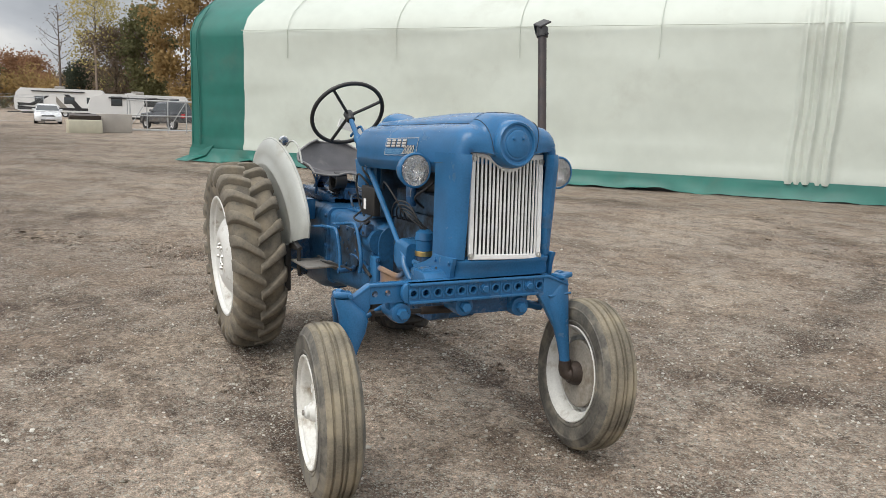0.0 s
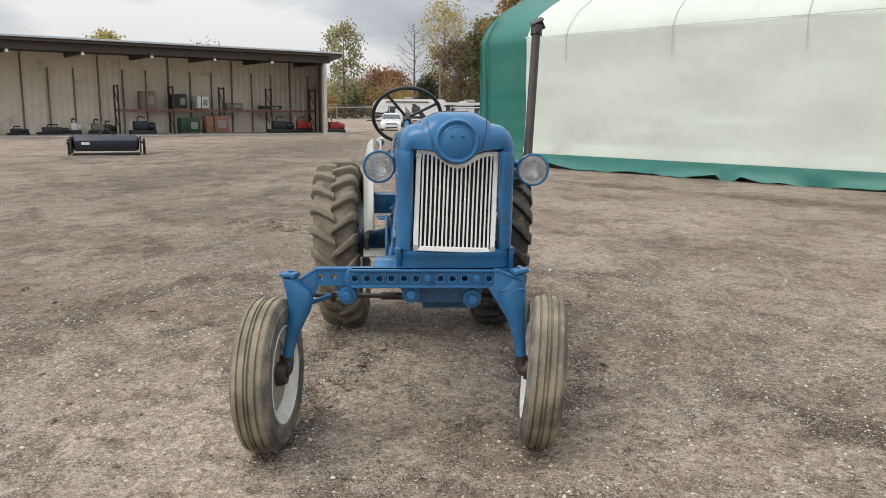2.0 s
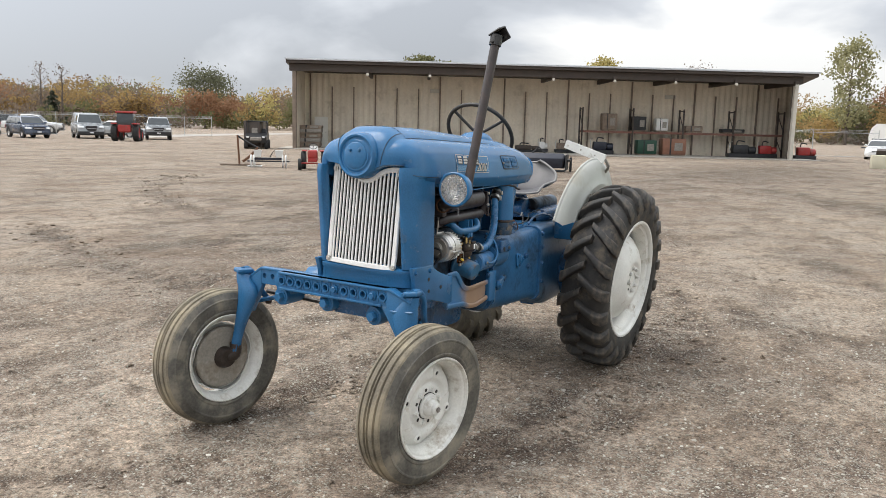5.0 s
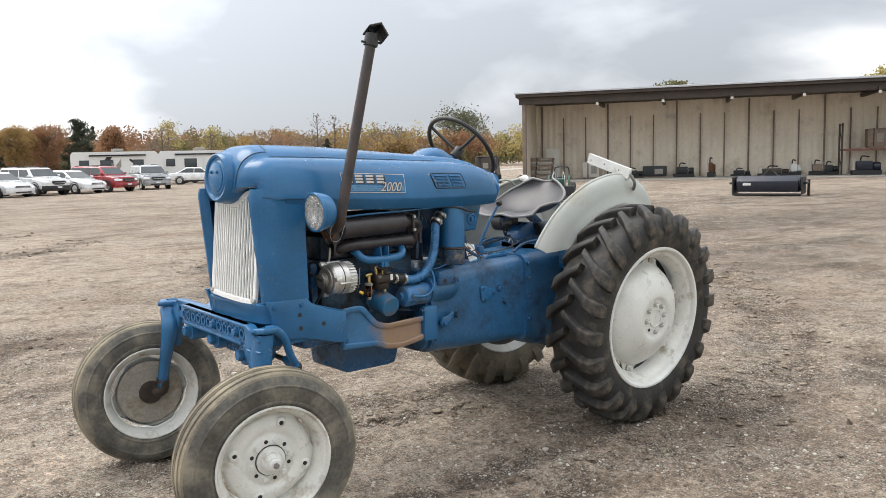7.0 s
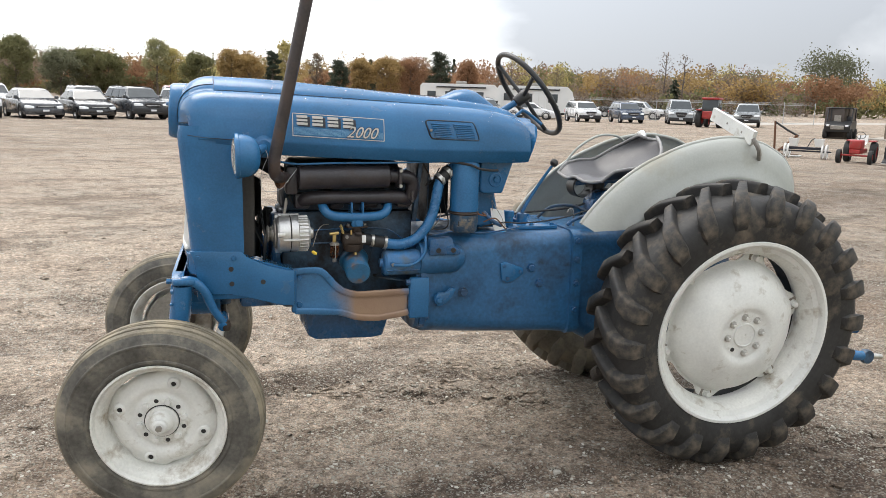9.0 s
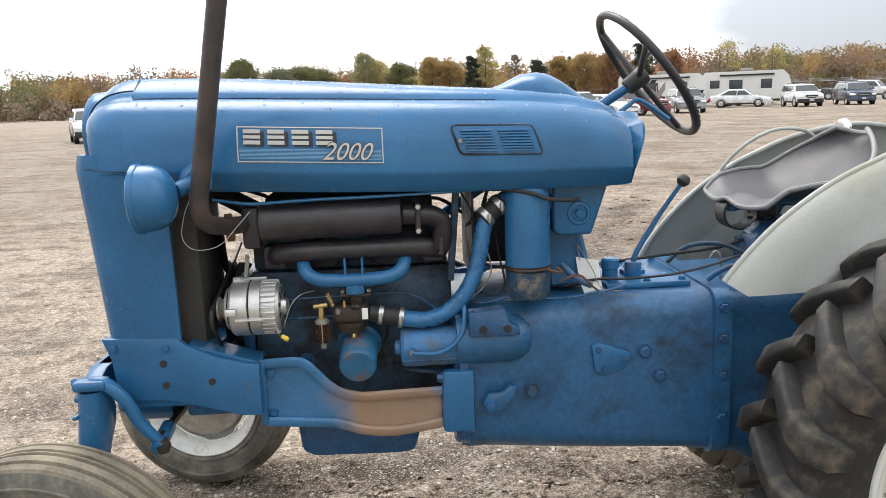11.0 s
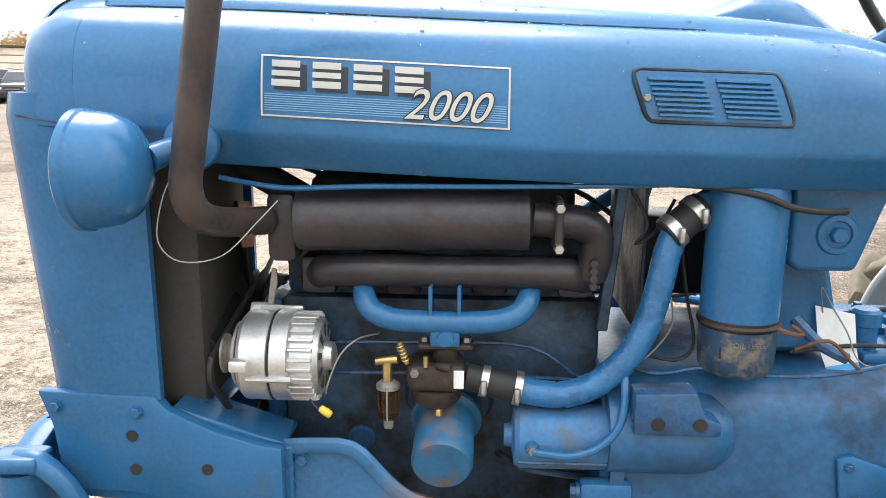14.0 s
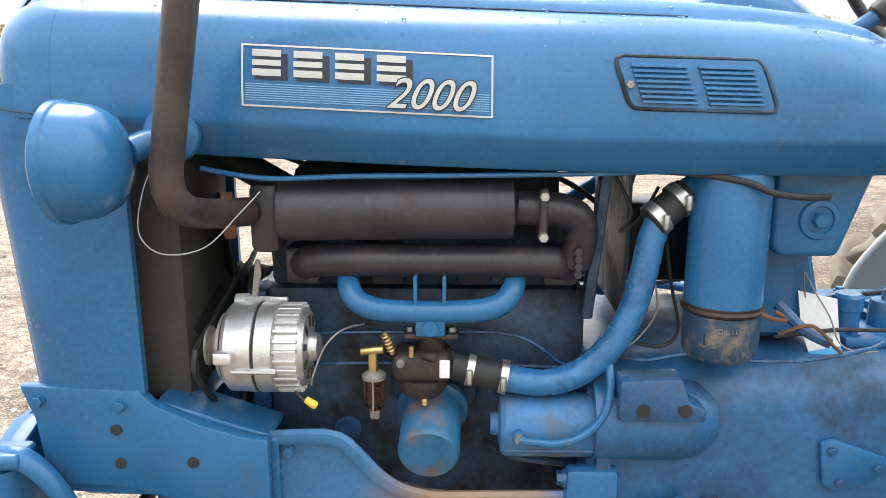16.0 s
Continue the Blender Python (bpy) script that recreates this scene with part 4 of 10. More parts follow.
    for x, w, h in ((1.20, 0.03, 0.004), (1.16, 0.07, 0.018), (1.11, 0.095, 0.042), (1.06, 0.10, 0.060), (1.03, 0.098, 0.064), (0.99, 0.09, 0.054), (0.94, 0.078, 0.034), (0.90, 0.06, 0.014), (0.87, 0.04, 0.002)):
        base = 1.522 if x > 1.1 else 1.522 - (1.1 - x) * 0.32
        rings.append([(x, w * math.cos(a), base - 0.012 + (h + 0.012) * math.sin(a) ** 0.8) for a in [math.pi * k / 12 for k in range(13)]])
    part("hood_hump", loft(rings, True, False), BLUE, hood, "teardrop hump at the rear of the hood", smooth=50)
    # sheet in front of the driver, closing the hood
    ring = hood_ring(0.865, 0.283, 1.452, 1.316, 1.273)
    own = bmesh.new()
    vs = [own.verts.new((p[0] - 0.002 - max(0, p[2] - 1.3) * 0.35, p[1], p[2])) for p in ring]
    own.faces.new(vs)
    part("dash_panel", own, BLUE, hood, smooth=10)
    # fuel tank corner below the hood
    tank = part("fuel_tank", slab([(1.06, 1.30), (0.90, 1.30), (0.955, 1.135), (1.045, 1.135), (1.06, 1.15)], 0.42, 0.018, 3, m=Matrix.Translation((0, -0.205, 0))), BLUE, tractor, "blue lower corner of the tank support")
    part("tank_boss", lathe([(0.034, -0.004), (0.030, 0.004), (0.022, 0.005), (0.020, 0.001), (0.0, 0.001)], (0.99, 0.216, 1.195), (0.99, 1.216, 1.195), 24), BLUE, tank)
    part("bolt", hexagon((0.99, 0.217, 1.195), (0, 1, 0), 0.013, 0.012), BLUE, tank)
    # steel support behind the motor
    part("bulkhead", slab([(1.08, 1.28), (1.0, 1.28), (0.93, 0.98), (1.06, 0.98)], 0.30, 0.01, 1, m=Matrix.Translation((0, -0.15, 0))), BLUE, tractor, "blue sheet bulkhead under the tank")
    # louvred vents
    vent_frame(hood, 1)
    return hood


HOOD_ROWS = ((0.865, 0.283, 1.452, 1.316), (0.92, 0.291, 1.488, 1.319), (1.0, 0.2965, 1.507, 1.320), (1.1, 0.298, 1.520, 1.320), (1.2, 0.301, 1.526, 1.321), (1.4, 0.302, 1.534, 1.324),
             (1.6, 0.302, 1.542, 1.332), (1.85, 0.300, 1.552, 1.344), (2.0, 0.297, 1.557, 1.350), (2.13, 0.292, 1.560, 1.352))


def side_y(x, z, s):
    """The hood's side at a height."""
    at = [r[0] for r in HOOD_ROWS]
    w, top, crease = (float(np.interp(x, at, [r[i] for r in HOOD_ROWS])) for i in (1, 2, 3))
    k = (z - crease) / (top - crease)
    a = np.interp(k, [b for a, b in HOOD_SHAPE[2:]], [a for a, b in HOOD_SHAPE[2:]])
    return s * (w * (a if s > 0 else 0.955 * a) + 0.001)


def vent_frame(hood, s):
    corners = [(1.330, 1.440), (1.122, 1.434), (1.098, 1.362), (1.306, 1.368)]
    def at(u, v, out=0.0):
        a = Vector(corners[0]).lerp(Vector(corners[1]), u)
        b = Vector(corners[3]).lerp(Vector(corners[2]), u)
        p = a.lerp(b, v)
        return Vector((p[0], side_y(p[0], p[1], s) + s * out, p[1]))
    edge = [at(u, v) for u, v in ((0.08, 0.0), (0.5, 0.0), (0.92, 0.0), (0.98, 0.05), (1.0, 0.2), (1.0, 0.5), (1.0, 0.8), (0.98, 0.95), (0.92, 1.0), (0.5, 1.0), (0.08, 1.0), (0.02, 0.95), (0.0, 0.8), (0.0, 0.5), (0.0, 0.2), (0.02, 0.05))]
    vent = part("louvre_frame", tube(edge, 0.0030, 8, 3, closed=True), BLUE_DARK, hood, "louvred blue vent in the hood side")
    own = bmesh.new()
    g = [[own.verts.new(at(u, v, 0.0012)) for u in (0.02, 0.25, 0.5, 0.75, 0.98)] for v in (0.03, 0.3, 0.6, 0.97)]
    for r, q in zip(g, g[1:]):
        for i in range(4):
            own.faces.new((r[i], r[i + 1], q[i + 1], q[i]))
    part("louvre_panel", own, BLUE, vent)
    for half in (0, 1):
        u0, u1 = ((0.10, 0.47), (0.55, 0.92))[half]
        for k in range(8):
            v = 0.14 + 0.098 * k
            a, b = at(u0, v, 0.001), at(u1, v, 0.001)
            drop = Vector((0, 0, -0.0042))
            own = loft([[p + Vector((0, s * 0.0002, 0.001)), p + Vector((0, s * 0.0046, -0.0012)), p + drop + Vector((0, s * 0.0056, 0)), p + drop] for p in (a, b)])
            part("louvre", own, BLUE, vent)
            # a dark strip paints the shade under each louvre
            own = loft([[p + drop + Vector((0, s * 0.0008, 0.0)), p + drop + Vector((0, s * 0.0008, -0.0022)), p + drop + Vector((0, 0, -0.0022)), p + drop] for p in (a, b)])
            part("louvre_slot", own, SOOT_AND_SHADE, vent)
    part("vent_screw", hexagon(at(0.05, 0.55), (0, s, 0), 0.006, 0.006), DULL_STEEL, vent)


def build_shell():
    """The upright sheet round the radiator, and the grille."""
    for s in (1, -1):
        plan = [(2.035, 0.268), (2.035, 0.283), (2.12, 0.284), (2.165, 0.281), (2.195, 0.270), (2.215, 0.252), (2.224, 0.232), (2.224, 0.222), (2.200, 0.205), (2.185, 0.205), (2.185, 0.212), (2.205, 0.228), (2.196, 0.248), (2.17, 0.265), (2.12, 0.270)]
        rings = []
        for z in (0.925, 1.05, 1.2, 1.30, 1.366, 1.40):
            lean = 0.004 + (z - 0.925) * 0.085
            tuck = 0.0 if z < 1.38 else -0.01
            rings.append([(x + (lean if x > 2.1 else lean * 0.1) + tuck, s * y, z) for x, y in plan])
        part("radiator_shell", loft(rings), BLUE, tractor, "blue upright sheet beside the grille", smooth=40)
    # head piece above the grille, in the shade of the nose
    part("shell_header", slab([(2.16, 1.35), (2.185, 1.36), (2.195, 1.44), (2.16, 1.44)], 0.42, 0.006, 2, m=Matrix.Translation((0, -0.21, 0))), BLUE, tractor)
    # skirt under the grille
    ring = [(2.15, 0.272), (2.17, 0.272), (2.205, 0.260), (2.232, 0.225), (2.242, 0.15), (2.244, 0.0), (2.242, -0.15), (2.232, -0.225), (2.205, -0.260), (2.17, -0.272), (2.15, -0.272)]
    part("shell_foot", loft([[(x - 0.012, y * 0.98, 0.832) for x, y in ring], [(x, y, 0.840) for x, y in ring], [(x, y, 0.892) for x, y in ring], [(x + 0.008, y * 0.997, 0.902) for x, y in ring], [(x + 0.008, y * 0.997, 0.918) for x, y in ring],
                             [(x - 0.01, y * 0.97, 0.926) for x, y in ring]]), BLUE, tractor, "blue rounded lip under the grille", smooth=40)
    part("radiator", box((2.09, -0.20, 0.90), (2.15, 0.20, 1.40), 0.006, 1), SOOT_AND_SHADE, tractor, "black radiator core behind the grille")
    # box enlarged to stand for the dark, shaded space beside the engine
    shroud = part("fan_shroud", box((1.985, -0.055, 0.88), (2.09, 0.21, 1.33), 0.02, 2), SHROUD_GREY, tractor, "grey fan shroud, enlarged to fill the shade beside the engine")
    part("shroud_side", box((2.040, -0.21, 0.88), (2.088, -0.053, 1.33), 0.012, 2), SHROUD_GREY, shroud)
    tilt = Matrix.Translation((2.215, 0, 1.15)) @ pose(0, 0, 0, -2.2, -4.7, 0)

    def crown(y):
        return 0.256 - 0.066 * math.exp(-(y / 0.080) ** 2)

    def bowed(y):
        return 0.016 * (1 - (y / 0.2) ** 2)
    line = []
    for k in range(17):
        y = -0.196 + 0.392 * k / 16
        line.append((bowed(y), y, crown(y)))
    for k in range(6):
        line.append((0, 0.196 + 0.002, 0.20 - 0.40 * (k + 0.5) / 6))
    for k in range(13):
        y = 0.194 - 0.388 * k / 12
        line.append((bowed(y), y, -0.232))
    for k in range(6):
        line.append((0, -0.198, -0.20 + 0.40 * (k + 0.5) / 6))
    # flat strip along the outline
    own = bmesh.new()
    n, rings = len(line), []
    for i, p in enumerate(line):
        a, b = Vector(line[i - 1]), Vector(line[(i + 1) % n])
        d = (b - a).normalized()
        inward = Vector((1, 0, 0)).cross(d).normalized()
        c = Vector(p)
        if inward.dot(Vector((0, 0, -0.0)) - c) < 0:
            inward = -inward
        rings.append([own.verts.new(c + q) for q in (Vector((0.004, 0, 0)), Vector((0.007, 0, 0)) + inward * 0.003, Vector((0.007, 0, 0)) + inward * 0.021, Vector((0.003, 0, 0)) + inward * 0.024, Vector((-0.008, 0, 0)) + inward * 0.024, Vector((-0.008, 0, 0)))])
    for i in range(n):
        p, q = rings[i], rings[(i + 1) % n]
        for k in range(6):
            own.faces.new((p[k], p[(k + 1) % 6], q[(k + 1) % 6], q[k]))
    bmesh.ops.recalc_face_normals(own, faces=own.faces)
    grille = part("grille", own, GRILLE, tractor, "white painted grille with upright bars", smooth=30)
    grille.matrix_basis = tilt
    rng = random.Random(5)
    for k in range(17):
        y = -0.163 + 0.326 * k / 16
        top, wob = crown(y) - 0.01, rng.uniform(-0.0015, 0.0015)
        own = loft([[(bowed(y) * 1.0 + dx, y + dy + (wob if abs(z) < 0.1 else 0), z) for dx, dy in ((-0.002, -0.0046), (0.001, -0.0046), (0.005, -0.0028), (0.005, 0.0028), (0.001, 0.0046), (-0.002, 0.0046))] for z in (-0.23, -0.08, 0.08, top)])
        part("bar", own, GRILLE, grille)
    for y, z in ((-0.186, 0.222), (0.186, 0.222), (-0.186, -0.216), (0.186, -0.216)):
        part("grille_screw", hexagon((0.008, y, z), (1, 0, 0), 0.009, 0.008, washer=0.014), STEEL, grille)


def headlamp(s):
    c = Vector((2.045, 0.402, 1.302)) if s > 0 else Vector((1.975, -0.364, 1.312))
    aim = Vector((1, -0.02 * s, -0.02)).normalized()
    lamp = part("headlamp", lathe([(0.0, -0.066), (0.022, -0.0644), (0.045, -0.0582), (0.064, -0.0442), (0.074, -0.0254), (0.078, -0.0036), (0.079, 0.0089), (0.082, 0.012), (0.082, 0.0229), (0.077, 0.0268), (0.072, 0.0253)], c, c + aim, 40), BLUE, tractor, "round blue headlamp with ribbed glass")
    part("reflector", lathe([(0.0, -0.0184), (0.03, -0.013), (0.06, 0.0073), (0.071, 0.0229)], c, c + aim, 32), CHROME, lamp, "bright reflector bowl")
    own = lathe([(0.073, 0.0229), (0.06, 0.0292), (0.04, 0.0338), (0.02, 0.0358), (0.0, 0.0362)], c, c + aim, 36)
    lens = part("lens", own, LENS_GLASS, lamp, "ribbed clear glass lens")
    for k in range(9):
        y = -0.056 + 0.014 * k
        h = math.sqrt(max(0.068 ** 2 - y * y, 0)) * 0.95
        m = along(c, c + aim)
        pts = []
        for j in range(7):
            z = -h + 2 * h * j / 6
            r = math.hypot(y, z)
            pts.append(m @ Vector((y, z, 0.0358 - 0.0125 * (r / 0.073) ** 2.4)))
        part("lens_rib", tube(pts, 0.0022, 6, 1), LENS_GLASS, lens)
    part("lamp_stem", tube([c + Vector((-0.055, -s * 0.03, 0.012)), c + Vector((-0.075, -s * 0.062, 0.022)), c + Vector((-0.085, -s * 0.088, 0.026))], 0.017, 14, 4, radii=(0.02, 0.016)), BLUE, lamp)
    foot = Vector((c[0] - 0.088, s * 0.2965, c[2] + 0.028))
    part("lamp_foot", lathe([(0.042, -0.002), (0.040, 0.005), (0.030, 0.008), (0.024, 0.014), (0.0, 0.016)], foot, foot + Vector((0, s, 0.05)), 24), BLUE, lamp)
    wire = [c + Vector((-0.085, -s * 0.05, 0.022)), c + Vector((-0.092, -s * 0.02, -0.002)), c + Vector((-0.075, -s * 0.015, -0.044)), c + Vector((-0.064, -s * 0.02, -0.10)), c + Vector((-0.088, -s * 0.035, -0.132)), c + Vector((-0.14, -s * 0.06, -0.128)), c + Vector((-0.185, -s * 0.09, -0.083)), c + Vector((-0.21, -s * 0.11, -0.055))]
    part("wire", tube(wire, 0.0010, 6, 5), ALLOY_WIRE, lamp)


# --- writing on the hood ---


def badge(hood, s):
    """The oblong plate: white outline, four block shapes, thin lines and the model number."""
    x0, x1 = 1.852, 1.497
    lean = (1.354 - 1.371) / (x1 - x0)

    def at(u, v):
        x = x0 + (x1 - x0) * u if s > 0 else x1 + (x0 - x1) * u
        return x, 1.371 + lean * (x - x0) + 0.086 * v

    def strip(u0, v0, u1, v1, mat, out, name):
        n = max(int(abs(u1 - u0) * 10), 1)
        own = bmesh.new()
        rows = []
        for i in range(n + 1):
            u = u0 + (u1 - u0) * i / n
            rows.append([own.verts.new((*[(x, side_y(x, z, s) + s * out) for x, z in [at(u, v)]][0], at(u, v)[1])) for v in (v0, v0 * 0.67 + v1 * 0.33, v0 * 0.33 + v1 * 0.67, v1)])
        for p, q in zip(rows, rows[1:]):
            for k in range(3):
                own.faces.new((p[k], p[k + 1], q[k + 1], q[k]))
        bmesh.ops.recalc_face_normals(own, faces=own.faces)
        return part(name, own, mat, plate)
    own = bmesh.new()
    rows = [[own.verts.new((at(u, v)[0], side_y(*at(u, v), s) + s * 0.0010, at(u, v)[1])) for v in (0, 0.25, 0.5, 0.75, 1)] for u in [k / 8 for k in range(9)]]
    for p, q in zip(rows, rows[1:]):
        for k in range(4):
            own.faces.new((p[k], p[k + 1], q[k + 1], q[k]))
    plate = part("badge", own, BLUE, hood, "oblong badge with white outline, plain bars and the number 2000")
    for args in ((0, 0.0, 1, 0.028), (0, 0.972, 1, 1.0), (0, 0, 0.008, 1), (0.992, 0, 1, 1)):
        strip(*args, LETTER, 0.0020, "badge_line")
    for k in range(8):
        strip(0.015, 0.10 + 0.037 * k, 0.985, 0.10 + 0.037 * k + 0.015, BADGE_BLUE, 0.0018, "badge_line")
    # four stacks of plain bars stand for the maker's letters
    for k in range(4):
        u = 0.045 + k * 0.165
        strip(u + 0.012, 0.44, u + 0.142, 0.86, BADGE_DARK, 0.0026, "badge_shadow")
        for args in ((u, 0.50, u + 0.115, 0.61), (u, 0.665, u + 0.115, 0.755), (u, 0.81, u + 0.115, 0.92)):
            strip(*args, LETTER, 0.0034, "badge_bar")
    # model number
    def digit(char, size, grow):
        curve = bpy.data.curves.new("number", "FONT")
        curve.body, curve.size, curve.shear, curve.offset, curve.extrude = char, size, 0.42, 0.0002 + grow, 0.0003
        ob = new("number", curve)
        bpy.context.view_layer.update()
        me = bpy.data.meshes.new_from_object(ob.evaluated_get(bpy.context.evaluated_depsgraph_get()))
        bpy.data.objects.remove(ob)
        return me

    step = max(v.co.x for v in digit("00", 0.060, 0).vertices) - max(v.co.x for v in digit("0", 0.060, 0).vertices)
    for mat, out, grow, name in ((BADGE_DARK, 0.0050, 0.0016, "digit_shadow"), (LETTER, 0.0058, 0.0, "digit")):
        for place, char in enumerate("2000"):
            me = digit(char, 0.060, grow)
            me.materials.clear()
            me.materials.append(mat)
            for v in me.vertices:
                u = 0.575 + (v.co.x + place * step) * 0.98 / 0.355
                x, z0 = at(u, 0)
                z = z0 + 0.008 + v.co.y * 1.0
                v.co = (x, side_y(x, z, s) + s * (out + v.co.z), z)
            num = new(name, me)
            num.parent = plate


hood = build_hood()
build_shell()
for side in (1, -1):
    headlamp(side)
    badge(hood, side)


# --- wheels ---


def front_wheel(center, steer, s, camber):
    """s: +1 the hub faces +y before the steer."""
    wheel = empty("front_wheel", "", "", None)
    wheel.parent = tractor
    wheel.matrix_basis = Matrix.Translation(center) @ pose(0, 0, 0, 0, 0, steer) @ pose(0, 0, 0, camber, 0, 0) @ pose(0, 0, 0, 0, 0, 0 if s > 0 else 180) @ pose(0, 0, 0, 0, 12, 0) @ Matrix.Diagonal((1.032, 1.0, 1.032, 1.0))
    for key in list(wheel.keys()):
        del wheel[key]
    a, b = (0, 0, 0), (0, 1, 0)
    crown = []
    # three ribs round the tread
    for y, r in ((0.062, 0.3475), (0.047, 0.3525), (0.044, 0.345), (0.038, 0.345), (0.035, 0.3545), (0.014, 0.3560), (0.011, 0.347), (0.005, 0.347), (0.002, 0.3565)):
        crown.append((r, y))
    band = [(0.340, 0.068)] + crown
    tyre = part("tyre", lathe(band + [(r, -y) for r, y in band[::-1]], a, b, 72), RUBBER_F, wheel, "worn ribbed front tyre tread", smooth=28)
    wall = [(0.222, 0.070), (0.233, 0.079), (0.240, 0.084), (0.247, 0.084), (0.250, 0.081), (0.264, 0.084), (0.285, 0.0855), (0.300, 0.085), (0.303, 0.087), (0.309, 0.087), (0.312, 0.083), (0.327, 0.077), (0.3402, 0.068)]
    for k in (1, -1):
        part("sidewall", lathe([(r, k * y) for r, y in (wall if k > 0 else wall[::-1])], a, b, 72), SIDEWALL_F, tyre, "dusty dark sidewall", smooth=28)
    rim = [(0.200, 0.058), (0.216, 0.063), (0.226, 0.073), (0.2300, 0.080), (0.2285, 0.085), (0.2230, 0.086), (0.2185, 0.081), (0.2155, 0.071), (0.2085, 0.068), (0.2045, 0.066), (0.1995, 0.056), (0.193, 0.040), (0.187, 0.020), (0.186, -0.030), (0.197, -0.055), (0.207, -0.066), (0.216, -0.078), (0.2245, -0.083), (0.2285, -0.080), (0.226, -0.072)]
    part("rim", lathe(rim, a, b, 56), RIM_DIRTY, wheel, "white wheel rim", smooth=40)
    # pressed disc: four lobes reach the rim, with open slots between them
    own, steps, rings = bmesh.new(), 96, []
    for r, y in ((0.052, 0.030), (0.060, 0.030), (0.088, 0.030), (0.093, 0.026), (0.100, 0.022), (0.108, 0.023), (0.118, 0.030), (0.128, 0.033), (0.148, 0.030), (0.160, 0.022), (0.170, 0.017), (1.0, 0.004), (2.0, -0.030)):
        ring = []
        for i in range(steps):
            t = 2 * math.pi * i / steps
            lobe = min(1.0, max(0.0, 0.5 + 1.6 * math.cos(4 * (t - radians(30)))))
            rr = r if r < 1 else 0.1755 + 0.0125 * lobe - (0.002 if r > 1 else 0)
            if 0.14 < r < 1:
                rr -= 0.004 * (1 - lobe)
            ring.append(own.verts.new((rr * math.cos(t), y, rr * math.sin(t))))
        rings.append(ring)
    for p, q in zip(rings, rings[1:]):
        for i in range(steps):
            j = (i + 1) % steps
            own.faces.new((p[i], q[i], q[j], p[j]))
    bmesh.ops.recalc_face_normals(own, faces=own.faces)
    body = part("disc", own, WHITE_PAINT, wheel, "dished white wheel disc with a wavy edge", smooth=50)
    thick(body, 0.005)
    for k in range(4):
        ang = radians(90 * k + 30)
        p = Vector((0.147 * math.cos(ang), 0.028, 0.147 * math.sin(ang)))
        # dark disc paints the shade inside the boss
        part("boss_hole", lathe([(0.0085, 0.0045), (0.0, 0.005)], p, p + Vector((0, 1, 0)), 12), SOOT_AND_SHADE, body)
        part("disc_boss", lathe([(0.024, -0.004), (0.0215, 0.004), (0.018, 0.007), (0.011, 0.008), (0.009, 0.002), (0, 0.002)], p, p + Vector((0, 1, 0)), 18), WHITE_PAINT, body)
    part("hub", lathe([(0.058, 0.02), (0.0565, 0.040), (0.050, 0.043), (0.044, 0.044), (0.040, 0.058), (0.034, 0.070), (0.027, 0.074), (0.026, 0.086), (0.020, 0.092), (0.0, 0.093)], a, b, 32), WHITE_PAINT, wheel, "white hub cap")
    part("hub_ring", lathe([(0.0605, 0.0302), (0.0605, 0.0335), (0.0575, 0.0335), (0.0575, 0.0302)], a, b, 36, closed=True), SOOT_AND_SHADE, wheel)
    part("hub_nut", hexagon((0, 0.092, 0), (0, 1, 0), 0.012, 0.009), DULL_STEEL, wheel, "worn steel hub nut")
    for k in range(6):
        ang = radians(60 * k)
        p = Vector((0.076 * math.cos(ang), 0.030, 0.076 * math.sin(ang)))
        part("wheel_bolt", hexagon(p, (0, 1, 0), 0.0115, 0.013, washer=0.0155), WHITE_PAINT, wheel)
        q = Vector((0.077 * math.cos(ang + 0.52), 0.0305, 0.077 * math.sin(ang + 0.52)))
        # each hole is a flat disc coloured as dark as its shade
        part("bolt_hole", lathe([(0.0082, 0.0005), (0.0, 0.001)], q, q + Vector((0, 1, 0)), 12), SOOT_AND_SHADE, wheel)
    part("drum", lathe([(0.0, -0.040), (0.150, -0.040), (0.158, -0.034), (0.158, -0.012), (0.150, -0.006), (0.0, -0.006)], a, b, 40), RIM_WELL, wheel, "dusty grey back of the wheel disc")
    part("inner_hub", lathe([(0.0, -0.085), (0.045, -0.085), (0.055, -0.06), (0.058, -0.02), (0.058, 0.03)], a, b, 24), IRON, wheel, "greasy black inner hub")
    return wheel


FL, FR = Vector((2.342, 0.414, 0.346)), Vector((2.364, -0.896, 0.342))
front_wheel(FL, -9.4, 1, -4.3)
front_wheel(Vector((2.285, -0.896, 0.342)), -9.3, -1, 0.8)



